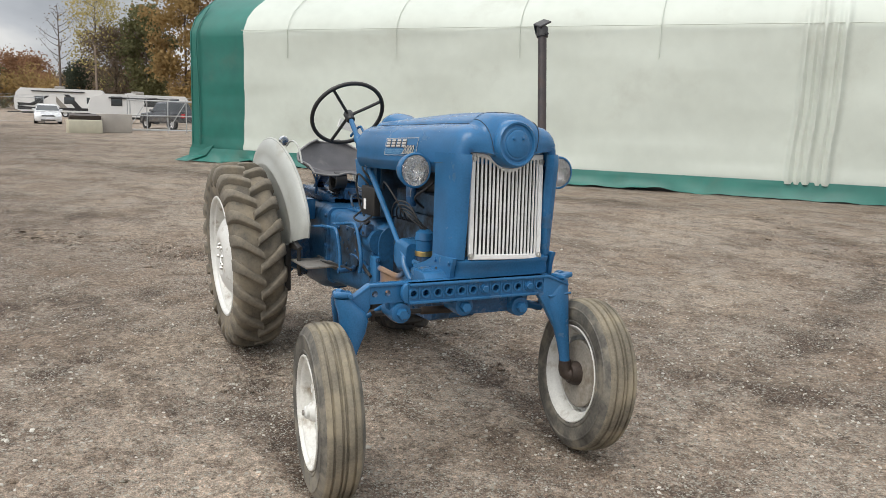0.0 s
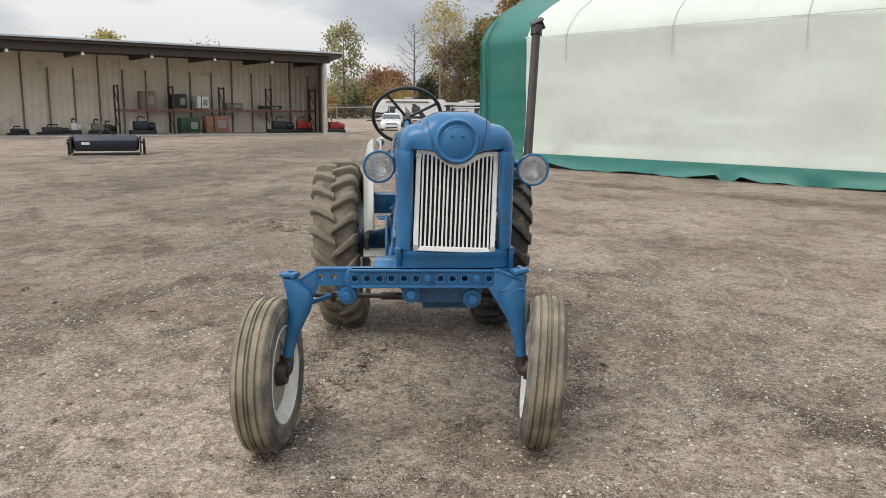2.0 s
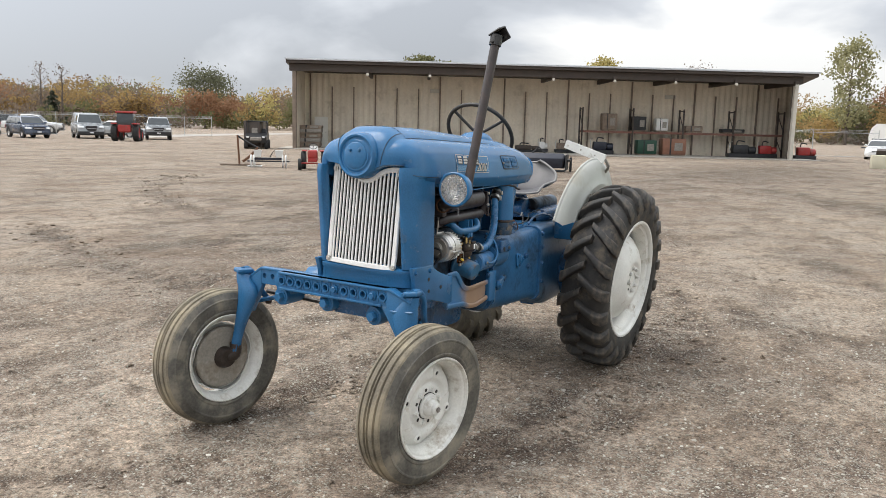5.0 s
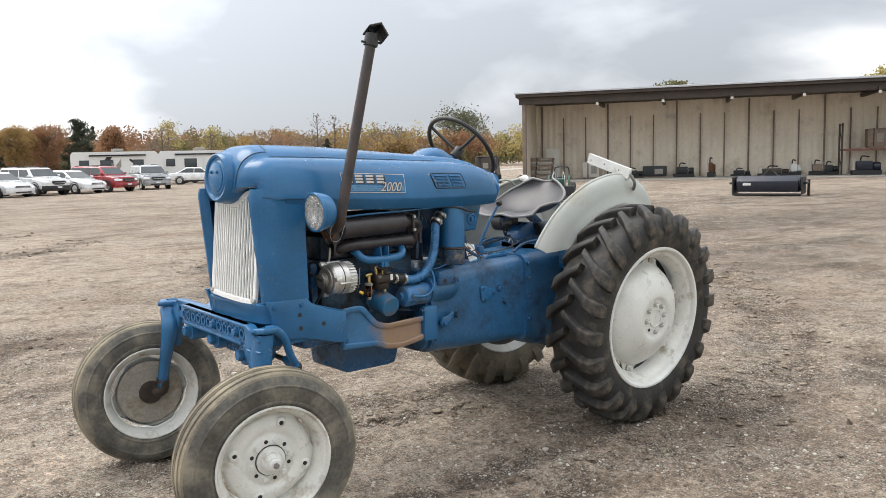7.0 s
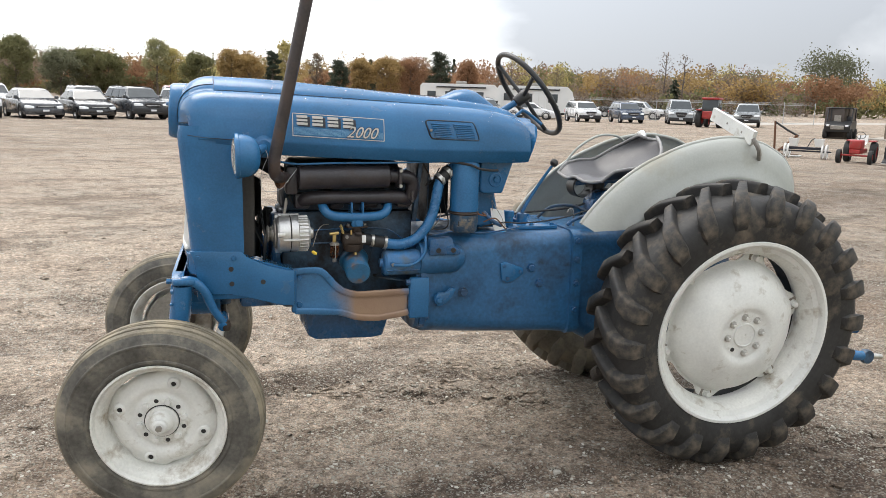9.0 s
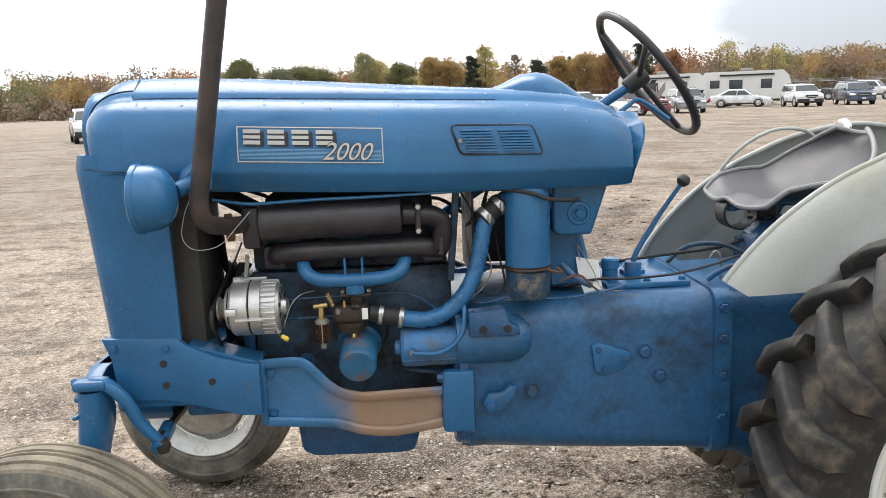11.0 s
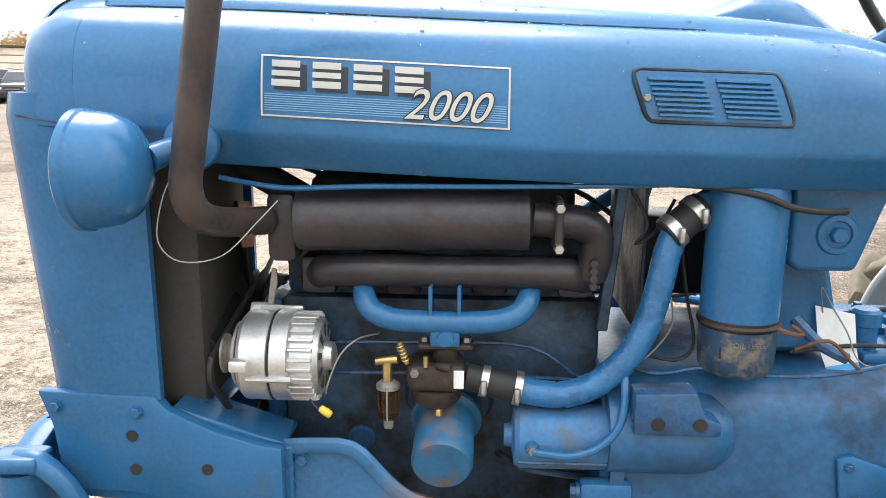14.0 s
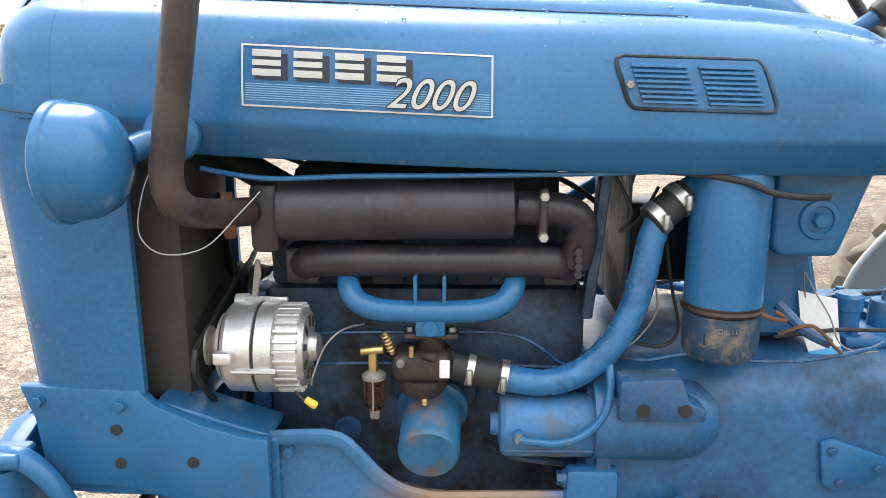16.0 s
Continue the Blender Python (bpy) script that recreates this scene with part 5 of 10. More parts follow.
def rear_wheel(s, rubber, center, turn, camber):
    wheel = new("rear_wheel")
    wheel.parent = tractor
    wheel.matrix_basis = Matrix.Translation(center) @ pose(0, 0, 0, 0, 0, turn) @ pose(0, 0, 0, camber, 0, 0) @ pose(0, 0, 0, 0, 17, 0 if s > 0 else 180) @ Matrix.Diagonal((1.030, 1.0, 1.030, 1.0))
    a, b = (0, 0, 0), (0, 1, 0)
    half = [(0.372, 0.128), (0.392, 0.142), (0.425, 0.152), (0.47, 0.156), (0.512, 0.148), (0.538, 0.132), (0.552, 0.105), (0.558, 0.06), (0.560, 0.0)]
    part("tyre", lathe(half + [(r, -y) for r, y in half[-2::-1]], a, b, 96), rubber, wheel, "black tractor tyre with deep chevron lugs", smooth=40)
    # one lug: a bar that sweeps from the middle back to the shoulder and down the sidewall
    me = None
    count = 22
    for k in range(count):
        for side in (1, -1):
            if me is None:
                rings = []
                for y, r, ang, w in ((-0.012, 0.560, 0.0, 0.052), (0.03, 0.559, 0.05, 0.058), (0.075, 0.556, 0.105, 0.066), (0.115, 0.547, 0.155, 0.080), (0.142, 0.531, 0.185, 0.092), (0.156, 0.505, 0.200, 0.092), (0.159, 0.466, 0.208, 0.070)):
                    h = 0.045 if y < 0.13 else (0.040 if y < 0.15 else (0.018 if y < 0.155 else 0.004))
                    out = 0.0 if y < 0.12 else (0.006 if y < 0.145 else 0.014 if y < 0.157 else 0.005)
                    ring = []
                    for da, dh in ((-0.5, -0.02), (-0.39, h * 0.72), (-0.35, h * 0.93), (-0.28, h), (0.26, h), (0.34, h * 0.92), (0.39, h * 0.7), (0.5, -0.02)):
                        rr = r + dh
                        t = ang + da * w / 0.57
                        ring.append((rr * math.sin(t), y + (out if dh > 0 else -0.008 if y > 0.13 else 0), rr * math.cos(t)))
                    rings.append(ring)
                lug = part("lug", loft(rings), rubber, wheel, smooth=48)
                me = lug.data
            else:
                around = 2 * math.pi * (k + (0 if side > 0 else 0.5)) / count
                m = Matrix.Rotation(around, 4, "Y")
                if side < 0:
                    m = m @ Matrix.Diagonal((1, -1, 1, 1))
                shared("lug", me, wheel, m)
    rim = [(0.345, 0.098), (0.362, 0.112), (0.374, 0.124), (0.388, 0.134), (0.392, 0.141), (0.389, 0.147), (0.378, 0.147), (0.369, 0.139), (0.365, 0.122), (0.346, 0.114), (0.330, 0.092), (0.320, 0.060), (0.322, 0.034), (0.334, 0.0), (0.334, -0.06), (0.345, -0.1), (0.362, -0.122), (0.386, -0.146), (0.392, -0.141), (0.38, -0.128)]
    rear_rim = part("rim", lathe(rim[:10], a, b, 72), WHITE_PAINT, wheel, "white rear rim", smooth=40)
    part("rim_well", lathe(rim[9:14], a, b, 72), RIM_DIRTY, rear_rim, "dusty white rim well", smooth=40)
    # black puts the shade behind the disc into the rim's colour
    part("rim_back", lathe(rim[13:16], a, b, 72), SOOT_AND_SHADE, rear_rim, "back of the rim, coloured black for its shade", smooth=40)
    part("inner_lip", lathe(rim[15:], a, b, 72), WHITE_PAINT, rear_rim, smooth=40)
    # domed disc with a wavy edge of six ears
    own = bmesh.new()
    steps, rings = 96, []
    for r, y in ((0.0, 0.140), (0.060, 0.140), (0.094, 0.140), (0.102, 0.142), (0.112, 0.149), (0.124, 0.152), (0.144, 0.149), (0.180, 0.138), (0.218, 0.118), (0.252, 0.090), (0.272, 0.066), (0.281, 0.046), (0.285, 0.036), (1.0, 0.032)):
        ring = []
        for i in range(steps):
            t = 2 * math.pi * i / steps
            ear = min(1.0, 1.5 * max(0.0, math.cos(6 * t)) ** 1.6)
            rr = r * (1 + 0.030 * (ear - 0.4) * max(0.0, (r - 0.16) / 0.13)) if r < 1 else 0.288 + 0.034 * ear
            ring.append(own.verts.new((rr * math.cos(t), y, rr * math.sin(t))) if r > 0 else None)
        rings.append(ring if r > 0 else [own.verts.new((0, y, 0))])
    for p, q in zip(rings, rings[1:]):
        for i in range(steps):
            j = (i + 1) % steps
            own.faces.new((p[0], q[i], q[j])) if len(p) == 1 else own.faces.new((p[i], q[i], q[j], p[j]))
    bmesh.ops.recalc_face_normals(own, faces=own.faces)
    disc = part("disc", own, WHITE_PAINT, wheel, "domed white wheel disc", smooth=50)
    thick(disc, 0.008)
    part("disc_cap", lathe([(0.051, 0.139), (0.050, 0.145), (0.046, 0.146), (0.045, 0.142), (0.006, 0.142), (0.004, 0.138), (0, 0.138)], a, b, 32), WHITE_PAINT, wheel)
    for k in range(8):
        t = radians(45 * k + 10)
        p = Vector((0.077 * math.cos(t), 0.140, 0.077 * math.sin(t)))
        if k == 7:
            # no opening here: a dark disc paints the shaded hole
            part("nut_hole", lathe([(0.009, 0.0), (0.009, 0.002), (0, 0.002)], p, p + Vector((0, 1, 0)), 12), SOOT_AND_SHADE, wheel, "dark disc standing for an empty nut hole")
            continue
        nut = part("wheel_nut", hexagon(p, (0, 1, 0), 0.0125, 0.015, washer=0.0155), STEEL, wheel, "dull steel wheel nut")
        part("stud", lathe([(0.006, 0.015), (0.006, 0.021), (0, 0.022)], p, p + Vector((0, 1, 0)), 10), WHITE_PAINT, nut)
    for k in range(6):
        t = radians(60 * k)
        p = Vector((0.304 * math.cos(t), 0.030, 0.304 * math.sin(t)))
        clamp = part("rim_clamp", box((-0.014, -0.04, -0.026), (0.030, 0.009, 0.026), 0.004, 1), RIM_WELL, wheel)
        clamp.matrix_basis = Matrix.Translation(p) @ Matrix.Rotation(-t, 4, "Y")
        part("clamp_bolt", hexagon(p + Vector((0, 0.008, 0)), (0, 1, 0), 0.0135, 0.024, washer=0.019), WHITE_PAINT, wheel)
    part("axle_hub", lathe([(0.11, -0.02), (0.12, -0.1), (0.10, -0.16), (0, -0.16)], a, b, 24), BLUE_DARK, wheel)
    return wheel


rear_wheel(1, RUBBER_R, (0.034, 0.562, 0.604), -2.6, -4.6)
rear_wheel(-1, RUBBER_DUSTY, (-0.02, -0.622, 0.596), -3.5, 3.0)


# --- front axle ---


def build_axle():
    def beam(name, y0, y1, x0, x1, z0, z1, holes, label):
        """A drilled bar across the tractor; the holes are real."""
        bm = bmesh.new()
        # plate with octagonal holes, front and back faces joined
        r = 0.0145
        edges_y = [y0] + [v for h in holes for v in (h - 0.022, h + 0.022)] + [y1]
        zc = (z0 + z1) / 2

        def quad(ya, yb):
            return ((ya, z0), (yb, z0), (yb, z1), (ya, z1))

        def solid(poly):
            f = [bm.verts.new((x1, y, z)) for y, z in poly]
            g = [bm.verts.new((x0, y, z)) for y, z in poly]
            bm.faces.new(f)
            bm.faces.new(g[::-1])
            for i in range(len(poly)):
                j = (i + 1) % len(poly)
                bm.faces.new((f[i], g[i], g[j], f[j]))
        for ya, yb in zip(edges_y[::2], edges_y[1::2]):
            if yb - ya > 0.001:
                solid(quad(ya, yb))
        for h in holes:
            ring = [(h + r * math.cos(radians(22.5 + 45 * k)), zc + r * math.sin(radians(22.5 + 45 * k))) for k in range(8)]
            out = [(h + 0.022, zc + 0.012), (h + 0.012, z1), (h - 0.012, z1), (h - 0.022, zc + 0.012), (h - 0.022, zc - 0.012), (h - 0.012, z0), (h + 0.012, z0), (h + 0.022, zc - 0.012)]
            corner = {0: (h + 0.022, z1), 2: (h - 0.022, z1), 4: (h - 0.022, z0), 6: (h + 0.022, z0)}
            for k in range(8):
                j = (k + 1) % 8
                poly = [ring[k], out[k]] + ([corner[k]] if k in corner else []) + [out[j], ring[j]]
                solid(poly)
        bmesh.ops.recalc_face_normals(bm, faces=bm.faces)
        return part(name, bm, BLUE, axle, label, smooth=0)
    axle = new("front_axle")
    axle.parent = tractor
    axle.matrix_basis = Matrix.Translation((2.30, 0.40, 0)) @ pose(0, 0, 0, 0, 0, -3.5) @ Matrix.Translation((-2.30, -0.40, 0))
    axle["label"] = "blue drilled adjustable front axle"

    def across(x):
        """Stands a (y, z) outline up across the tractor, its back at x."""
        return Matrix(((0, 1, 0, x), (1, 0, 0, 0), (0, 0, 1, 0), (0, 0, 0, 1)))
    pitch, first, low, high = 0.0584, -0.486, 0.750, 0.841
    holes = [first + pitch * k for k in range(12)]
    front = beam("axle_beam", -0.508, 0.178, 2.268, 2.300, low, high, holes, "front arm of the axle with a row of holes")
    part("beam_end", slab([(-0.508, high - 0.001)] + [(-0.508 - 0.030 * math.sin(radians(a)), 0.7955 + 0.0445 * math.cos(radians(a))) for a in range(15, 180, 15)] + [(-0.508, low + 0.001)], 0.031, 0.004, 2, m=across(2.2685)), BLUE, axle)
    # raised border and bosses of the casting
    part("beam_flange", slab([(-0.505, high), (0.205, high), (0.318, 0.795), (0.318, 0.782), (0.20, 0.828), (-0.505, 0.828)], 0.046, 0.004, 2, m=across(2.266)), BLUE, front)
    part("beam_flange", slab([(-0.505, low - 0.001), (0.15, low - 0.001), (0.15, 0.762), (-0.505, 0.762)], 0.043, 0.003, 2, m=across(2.267)), BLUE, front)
    ring = None
    for y in holes:
        if ring is None:
            ring = part("hole_boss", lathe([(0.0150, 0.0), (0.0235, 0.0), (0.0225, 0.0075), (0.0155, 0.0075)], (0, 0, 0), (1, 0, 0), 20, closed=True), BLUE, front, smooth=30)
            ring.matrix_basis = Matrix.Translation((2.2995, y, 0.7955))
        else:
            shared("hole_boss", ring.data, front, Matrix.Translation((2.2995, y, 0.7955)))
        if y < 0.12:
            part("beam_web", box((2.2995, y + pitch / 2 - 0.004, 0.765), (2.3045, y + pitch / 2 + 0.004, 0.826), 0.002, 1), BLUE, front)
    for k in (6, 10):
        part("axle_bolt", hexagon((2.307, holes[k], 0.7955), (1, 0, 0), 0.017, 0.014, washer=0.021), BLUE, axle)
    # the right-hand arm slides behind the front one and steps down to its leg
    beam("axle_arm", -0.672, 0.02, 2.226, 2.262, low + 0.002, high - 0.001, [-0.650, -0.592], "rear arm of the axle with two open holes")
    part("arm_flange", slab([(0.02, high + 0.001), (-0.674, high), (-0.752, 0.788), (-0.752, 0.774), (-0.672, 0.827), (0.02, 0.829)], 0.046, 0.004, 2, m=across(2.222)), BLUE, axle)
    part("arm_knee", slab([(-0.672, 0.838), (-0.750, 0.784), (-0.795, 0.775), (-0.800, 0.68), (-0.748, 0.585), (-0.700, 0.680), (-0.668, 0.742), (-0.672, 0.752)], 0.034, 0.006, 2, m=across(2.231)), BLUE, axle)
    part("arm_knee", slab([(0.178, 0.838), (0.203, 0.838), (0.312, 0.786), (0.322, 0.70), (0.295, 0.52), (0.245, 0.60), (0.190, 0.69), (0.150, 0.752), (0.178, 0.753)], 0.034, 0.006, 2, m=across(2.272)), BLUE, axle)
    part("knee_rib", slab([(0.205, 0.742), (0.335, 0.752), (0.335, 0.742), (0.212, 0.730)], 0.012, 0.003, 1, m=across(2.302)), BLUE, axle)
    legs = {1: ((0.812, 0.303, 0.034, 0.034), (0.785, 0.287, 0.048, 0.038), (0.74, 0.270, 0.068, 0.040), (0.70, 0.270, 0.069, 0.040), (0.64, 0.283, 0.054, 0.037), (0.57, 0.297, 0.040, 0.033), (0.50, 0.308, 0.031, 0.029), (0.435, 0.315, 0.026, 0.026), (0.385, 0.319, 0.026, 0.027), (0.37, 0.319, 0.020, 0.020)),
            -1: ((0.792, -0.800, 0.034, 0.036), (0.765, -0.788, 0.044, 0.040), (0.73, -0.762, 0.060, 0.041), (0.69, -0.752, 0.064, 0.040), (0.64, -0.757, 0.057, 0.037), (0.57, -0.777, 0.042, 0.033), (0.50, -0.795, 0.031, 0.029), (0.435, -0.809, 0.027, 0.027), (0.375, -0.816, 0.027, 0.028), (0.36, -0.816, 0.021, 0.021))}
    for s, hub in ((1, FL), (-1, FR)):
        # leg: broad at the shoulder, tapering to the stub axle
        rings = []
        for z, y, ry, rx in legs[s]:
            c = Vector((2.268 + 0.05 * (0.815 - z) / 0.43, y, z))
            rings.append([c + Vector((rx * math.cos(2 * math.pi * k / 20), ry * math.sin(2 * math.pi * k / 20), 0)) for k in range(20)])
        part("king_pin_post", loft(rings), BLUE, axle, "blue tapered leg down to the wheel", smooth=50)
        top_p, low_p = Vector((2.268, legs[s][0][1], legs[s][0][0])), Vector((2.315, legs[s][-1][1], 0.385))
        # steering arm: a flat head clamped on the pin, bent down behind the leg
        head = part("arm_head", box((-0.040, -0.040, -0.012), (0.040, 0.040, 0.014), 0.010, 3), BLUE, axle, smooth=40)
        head.matrix_basis = Matrix.Translation(top_p + Vector((0, 0, 0.014))) @ pose(0, 0, 0, 7 if s > 0 else -3, -3, 12 * s)
        part("pinch_bolt", hexagon((0.038, -s * 0.030, 0.001), (1, 0, 0), 0.011, 0.016), BLUE, head)
        part("steering_arm", tube([top_p + Vector((0, 0, 0.015)), top_p + Vector((-0.04, s * 0.008, 0.014)), top_p + Vector((-0.080, s * 0.005, -0.025)), top_p + Vector((-0.11, -s * 0.01, -0.10)), top_p + Vector((-0.15, -s * 0.03, -0.165))], 0.020, 12, 5, radii=(0.020, 0.015)), BLUE, axle, "bent blue steering arm")
        part("ball_joint", lathe([(0, -0.022), (0.016, -0.018), (0.021, 0.0), (0.016, 0.018), (0, 0.022)], top_p + Vector((-0.152, -s * 0.03, -0.17)), top_p + Vector((-0.152, -s * 0.03, 1)), 16), IRON, axle)
        part("stub_axle", tube([low_p + Vector((0, 0, 0.03)), low_p + Vector((0.005, s * 0.005, -0.03)), Vector((hub[0], hub[1] - s * 0.06, hub[2]))], 0.03, 14, 4, radii=(0.031, 0.034)), IRON, axle, "greasy stub axle")
    # ends of the tie rod meet in the middle
    a, b = Vector((2.125, 0.27, 0.660)), Vector((2.125, -0.765, 0.675))
    part("tie_rod", tube([a, a.lerp(b, 0.5), b], 0.012, 10, 2), BLACK, axle, "dark tie rod behind the axle")
    part("tie_rod_end", rod(a + Vector((0, 0.02, -0.02)), a + Vector((0, -0.08, 0.004)), 0.020, 12, 0.006), BLUE, axle)
    part("tie_rod_sleeve", rod(a.lerp(b, 0.25), a.lerp(b, 0.62), 0.019, 12, 0.004), IRON, axle)
    clip = a.lerp(b, 0.85)
    part("tie_rod_clamp", box((clip.x - 0.014, clip.y - 0.010, clip.z - 0.034), (clip.x + 0.014, clip.y + 0.010, clip.z + 0.018), 0.003, 1), IRON, axle)
    # three round bosses under the beam
    for y, z in ((-0.526, 0.702), (-0.218, 0.712), (0.078, 0.688)):
        part("pivot_boss", lathe([(0, -0.13), (0.046, -0.13), (0.048, -0.02), (0.044, 0.0), (0.034, 0.002), (0.0, 0.002)], (2.268, y, z), (3.268, y, z), 28), BLUE, axle, smooth=40)
        part("pivot_nut", hexagon((2.270, y, z), (1, 0, 0), 0.026, 0.028, washer=0.034), BLUE, axle)
        part("pivot_lug", slab([(y - 0.06, 0.76), (y + 0.06, 0.76), (y + 0.04, z - 0.01), (y - 0.04, z - 0.01)], 0.06, 0.006, 1, m=Matrix(((0, 1, 0, 2.19), (1, 0, 0, 0), (0, 0, 1, 0), (0, 0, 0, 1)))), BLUE, axle)
    part("axle_carrier", loft([[(2.24, y, 0.76) for y in (-0.30, 0.16)] + [(2.08, 0.2, 0.78), (2.08, -0.24, 0.78)], [(2.22, y, 0.66) for y in (-0.2, 0.06)] + [(2.10, 0.08, 0.68), (2.10, -0.2, 0.68)]]), BLUE_OLD, axle, "blue carrier under the radiator")
    part("carrier_block", box((2.02, -0.26, 0.74), (2.22, 0.26, 0.835), 0.012, 2), BLUE, axle)
    part("carrier_wing", slab([(2.06, 0.80), (2.24, 0.80), (2.24, 0.835), (2.2, 0.865), (2.06, 0.865)], 0.14, 0.008, 2, m=Matrix.Translation((0, -0.40, 0))), BLUE, axle)
    return axle


build_axle()


# --- frame, engine, gearbox ---


def flange_bolts(parent, spots, way, r, mat):
    for p in spots:
        part("bolt", hexagon(p, way, r, r * 0.9, washer=r * 1.25), mat, parent)


def build_frame():
    outline = [(2.235, 0.937), (2.045, 0.931), (2.025, 0.908), (1.95, 0.873), (1.88, 0.853), (1.845, 0.849), (1.845, 0.708), (1.90, 0.712), (2.0, 0.742), (2.09, 0.764), (2.19, 0.768), (2.205, 0.79), (2.215, 0.88)]
    for s in (1, -1):
        m = Matrix.Translation((0, 0.262 if s > 0 else -0.286, 0))
        rail = part("side_rail", slab(outline, 0.024, 0.005, 2, m=m), BLUE, tractor, "blue cast side rail")
        part("rail_flange", slab([(2.028, 0.905), (1.845, 0.847), (1.845, 0.835), (2.028, 0.893)], 0.09, 0.003, 1, m=Matrix.Translation((0, 0.175 if s > 0 else -0.265, 0))), BLUE, rail)
        for x, z in ((2.085, 0.864), (2.083, 0.806), (1.966, 0.809)):
            # holes in the rail are dark discs, their shade painted on
            part("rail_hole", lathe([(0.0095, 0.0), (0.0095, 0.0022), (0.0, 0.0022)], (x, s * 0.2855, z), (x, s * 1.2855, z), 20), SOOT_AND_SHADE, rail)
        flange_bolts(rail, [(2.205, s * 0.287, 0.912), (2.075, s * 0.287, 0.905)], (0, s, 0), 0.009, BLUE)
        # motor side plate that carries on to the gearbox
        plate = [(1.852, 0.842), (1.76, 0.846), (1.725, 0.832), (1.69, 0.792), (1.65, 0.757), (1.60, 0.741), (1.56, 0.738), (1.372, 0.742), (1.372, 0.640), (1.50, 0.622), (1.60, 0.634), (1.66, 0.655), (1.84, 0.670)]
        web = part("motor_plate", slab(plate, 0.012, 0.003, 1, m=Matrix.Translation((0, 0.232 if s > 0 else -0.244, 0))), MOTOR_PLATE, tractor, "blue motor side plate with bare rusty patch")
        for line in (plate[:8], plate[8:]):
            part("plate_rib", tube([(x, s * 0.249, z - (0.007 if z > 0.73 else -0.006)) for x, z in line], 0.0105, 8, 2, flat=1.4), MOTOR_PLATE, web)
        part("plate_end", box((1.835, 0.232 if s > 0 else -0.262, 0.672), (1.852, 0.262 if s > 0 else -0.232, 0.84), 0.003, 1), BLUE, web)
        flange_bolts(web, [(1.822, s * 0.2445, 0.81), (1.822, s * 0.2445, 0.70)], (0, s, 0), 0.010, BLUE)
    part("front_bolster", box((1.86, -0.25, 0.70), (2.05, 0.25, 0.76), 0.015, 2), BLUE_OLD, tractor, "blue cross member")


def motor_plate_material():
    m = material("motor_plate_paint", (0.042, 0.160, 0.325), 0.45, vary=0.18, scale=6, bump=0.15, fine=120, dirt=(0.03, 0.05, 0.07), dirt_amount=0.3, dirt_scale=9)
    n, l = m.node_tree.nodes, m.node_tree.links
    b = n["Principled BSDF"]
    old = b.inputs["Base Color"].links[0].from_socket
    tc = n.new("ShaderNodeTexCoord")
    sp = n.new("ShaderNodeSeparateXYZ")
    l.new(tc.outputs["Object"], sp.inputs[0])
    nz = n.new("ShaderNodeTexNoise")
    nz.inputs["Scale"].default_value, nz.inputs["Detail"].default_value = 9.0, 6.0
    l.new(tc.outputs["Object"], nz.inputs["Vector"])
    # bare, rusted stretch where the paint has gone
    off = n.new("ShaderNodeMath")
    off.operation = "MULTIPLY_ADD"
    off.inputs[1].default_value = 0.16
    l.new(nz.outputs[0], off.inputs[0])
    l.new(sp.outputs[0], off.inputs[2])
    bell = n.new("ShaderNodeValToRGB")
    bell.color_ramp.elements[0].position, bell.color_ramp.elements[0].color = 0.0, (0, 0, 0, 1)
    bell.color_ramp.elements[1].position, bell.color_ramp.elements[1].color = 1.0, (0, 0, 0, 1)
    for p, c in ((0.06, 0.0), (0.16, 0.9), (0.60, 0.95), (0.80, 0.0)):
        q = bell.color_ramp.elements.new(p)
        q.color = (c, c, c, 1)
    mr = n.new("ShaderNodeMapRange")
    mr.inputs[1].default_value, mr.inputs[2].default_value = 1.40, 1.86
    l.new(off.outputs[0], mr.inputs[0])
    l.new(mr.outputs[0], bell.inputs[0])
    rust = n.new("ShaderNodeMixRGB")
    rust.inputs[1].default_value, rust.inputs[2].default_value = (0.22, 0.115, 0.06, 1), (0.40, 0.27, 0.16, 1)
    l.new(nz.outputs[0], rust.inputs[0])
    mix = n.new("ShaderNodeMixRGB")
    l.new(bell.outputs[0], mix.inputs[0])
    l.new(old, mix.inputs[1])
    l.new(rust.outputs[0], mix.inputs[2])
    l.new(mix.outputs[0], b.inputs["Base Color"])
    return m


MOTOR_PLATE = motor_plate_material()
build_frame()


def body_ring(x, hw, z0, z1, r, steps=5):
    return [(x, p[0], p[1]) for p in rounded_rect(0, (z0 + z1) / 2, hw, (z1 - z0) / 2, r, steps)]


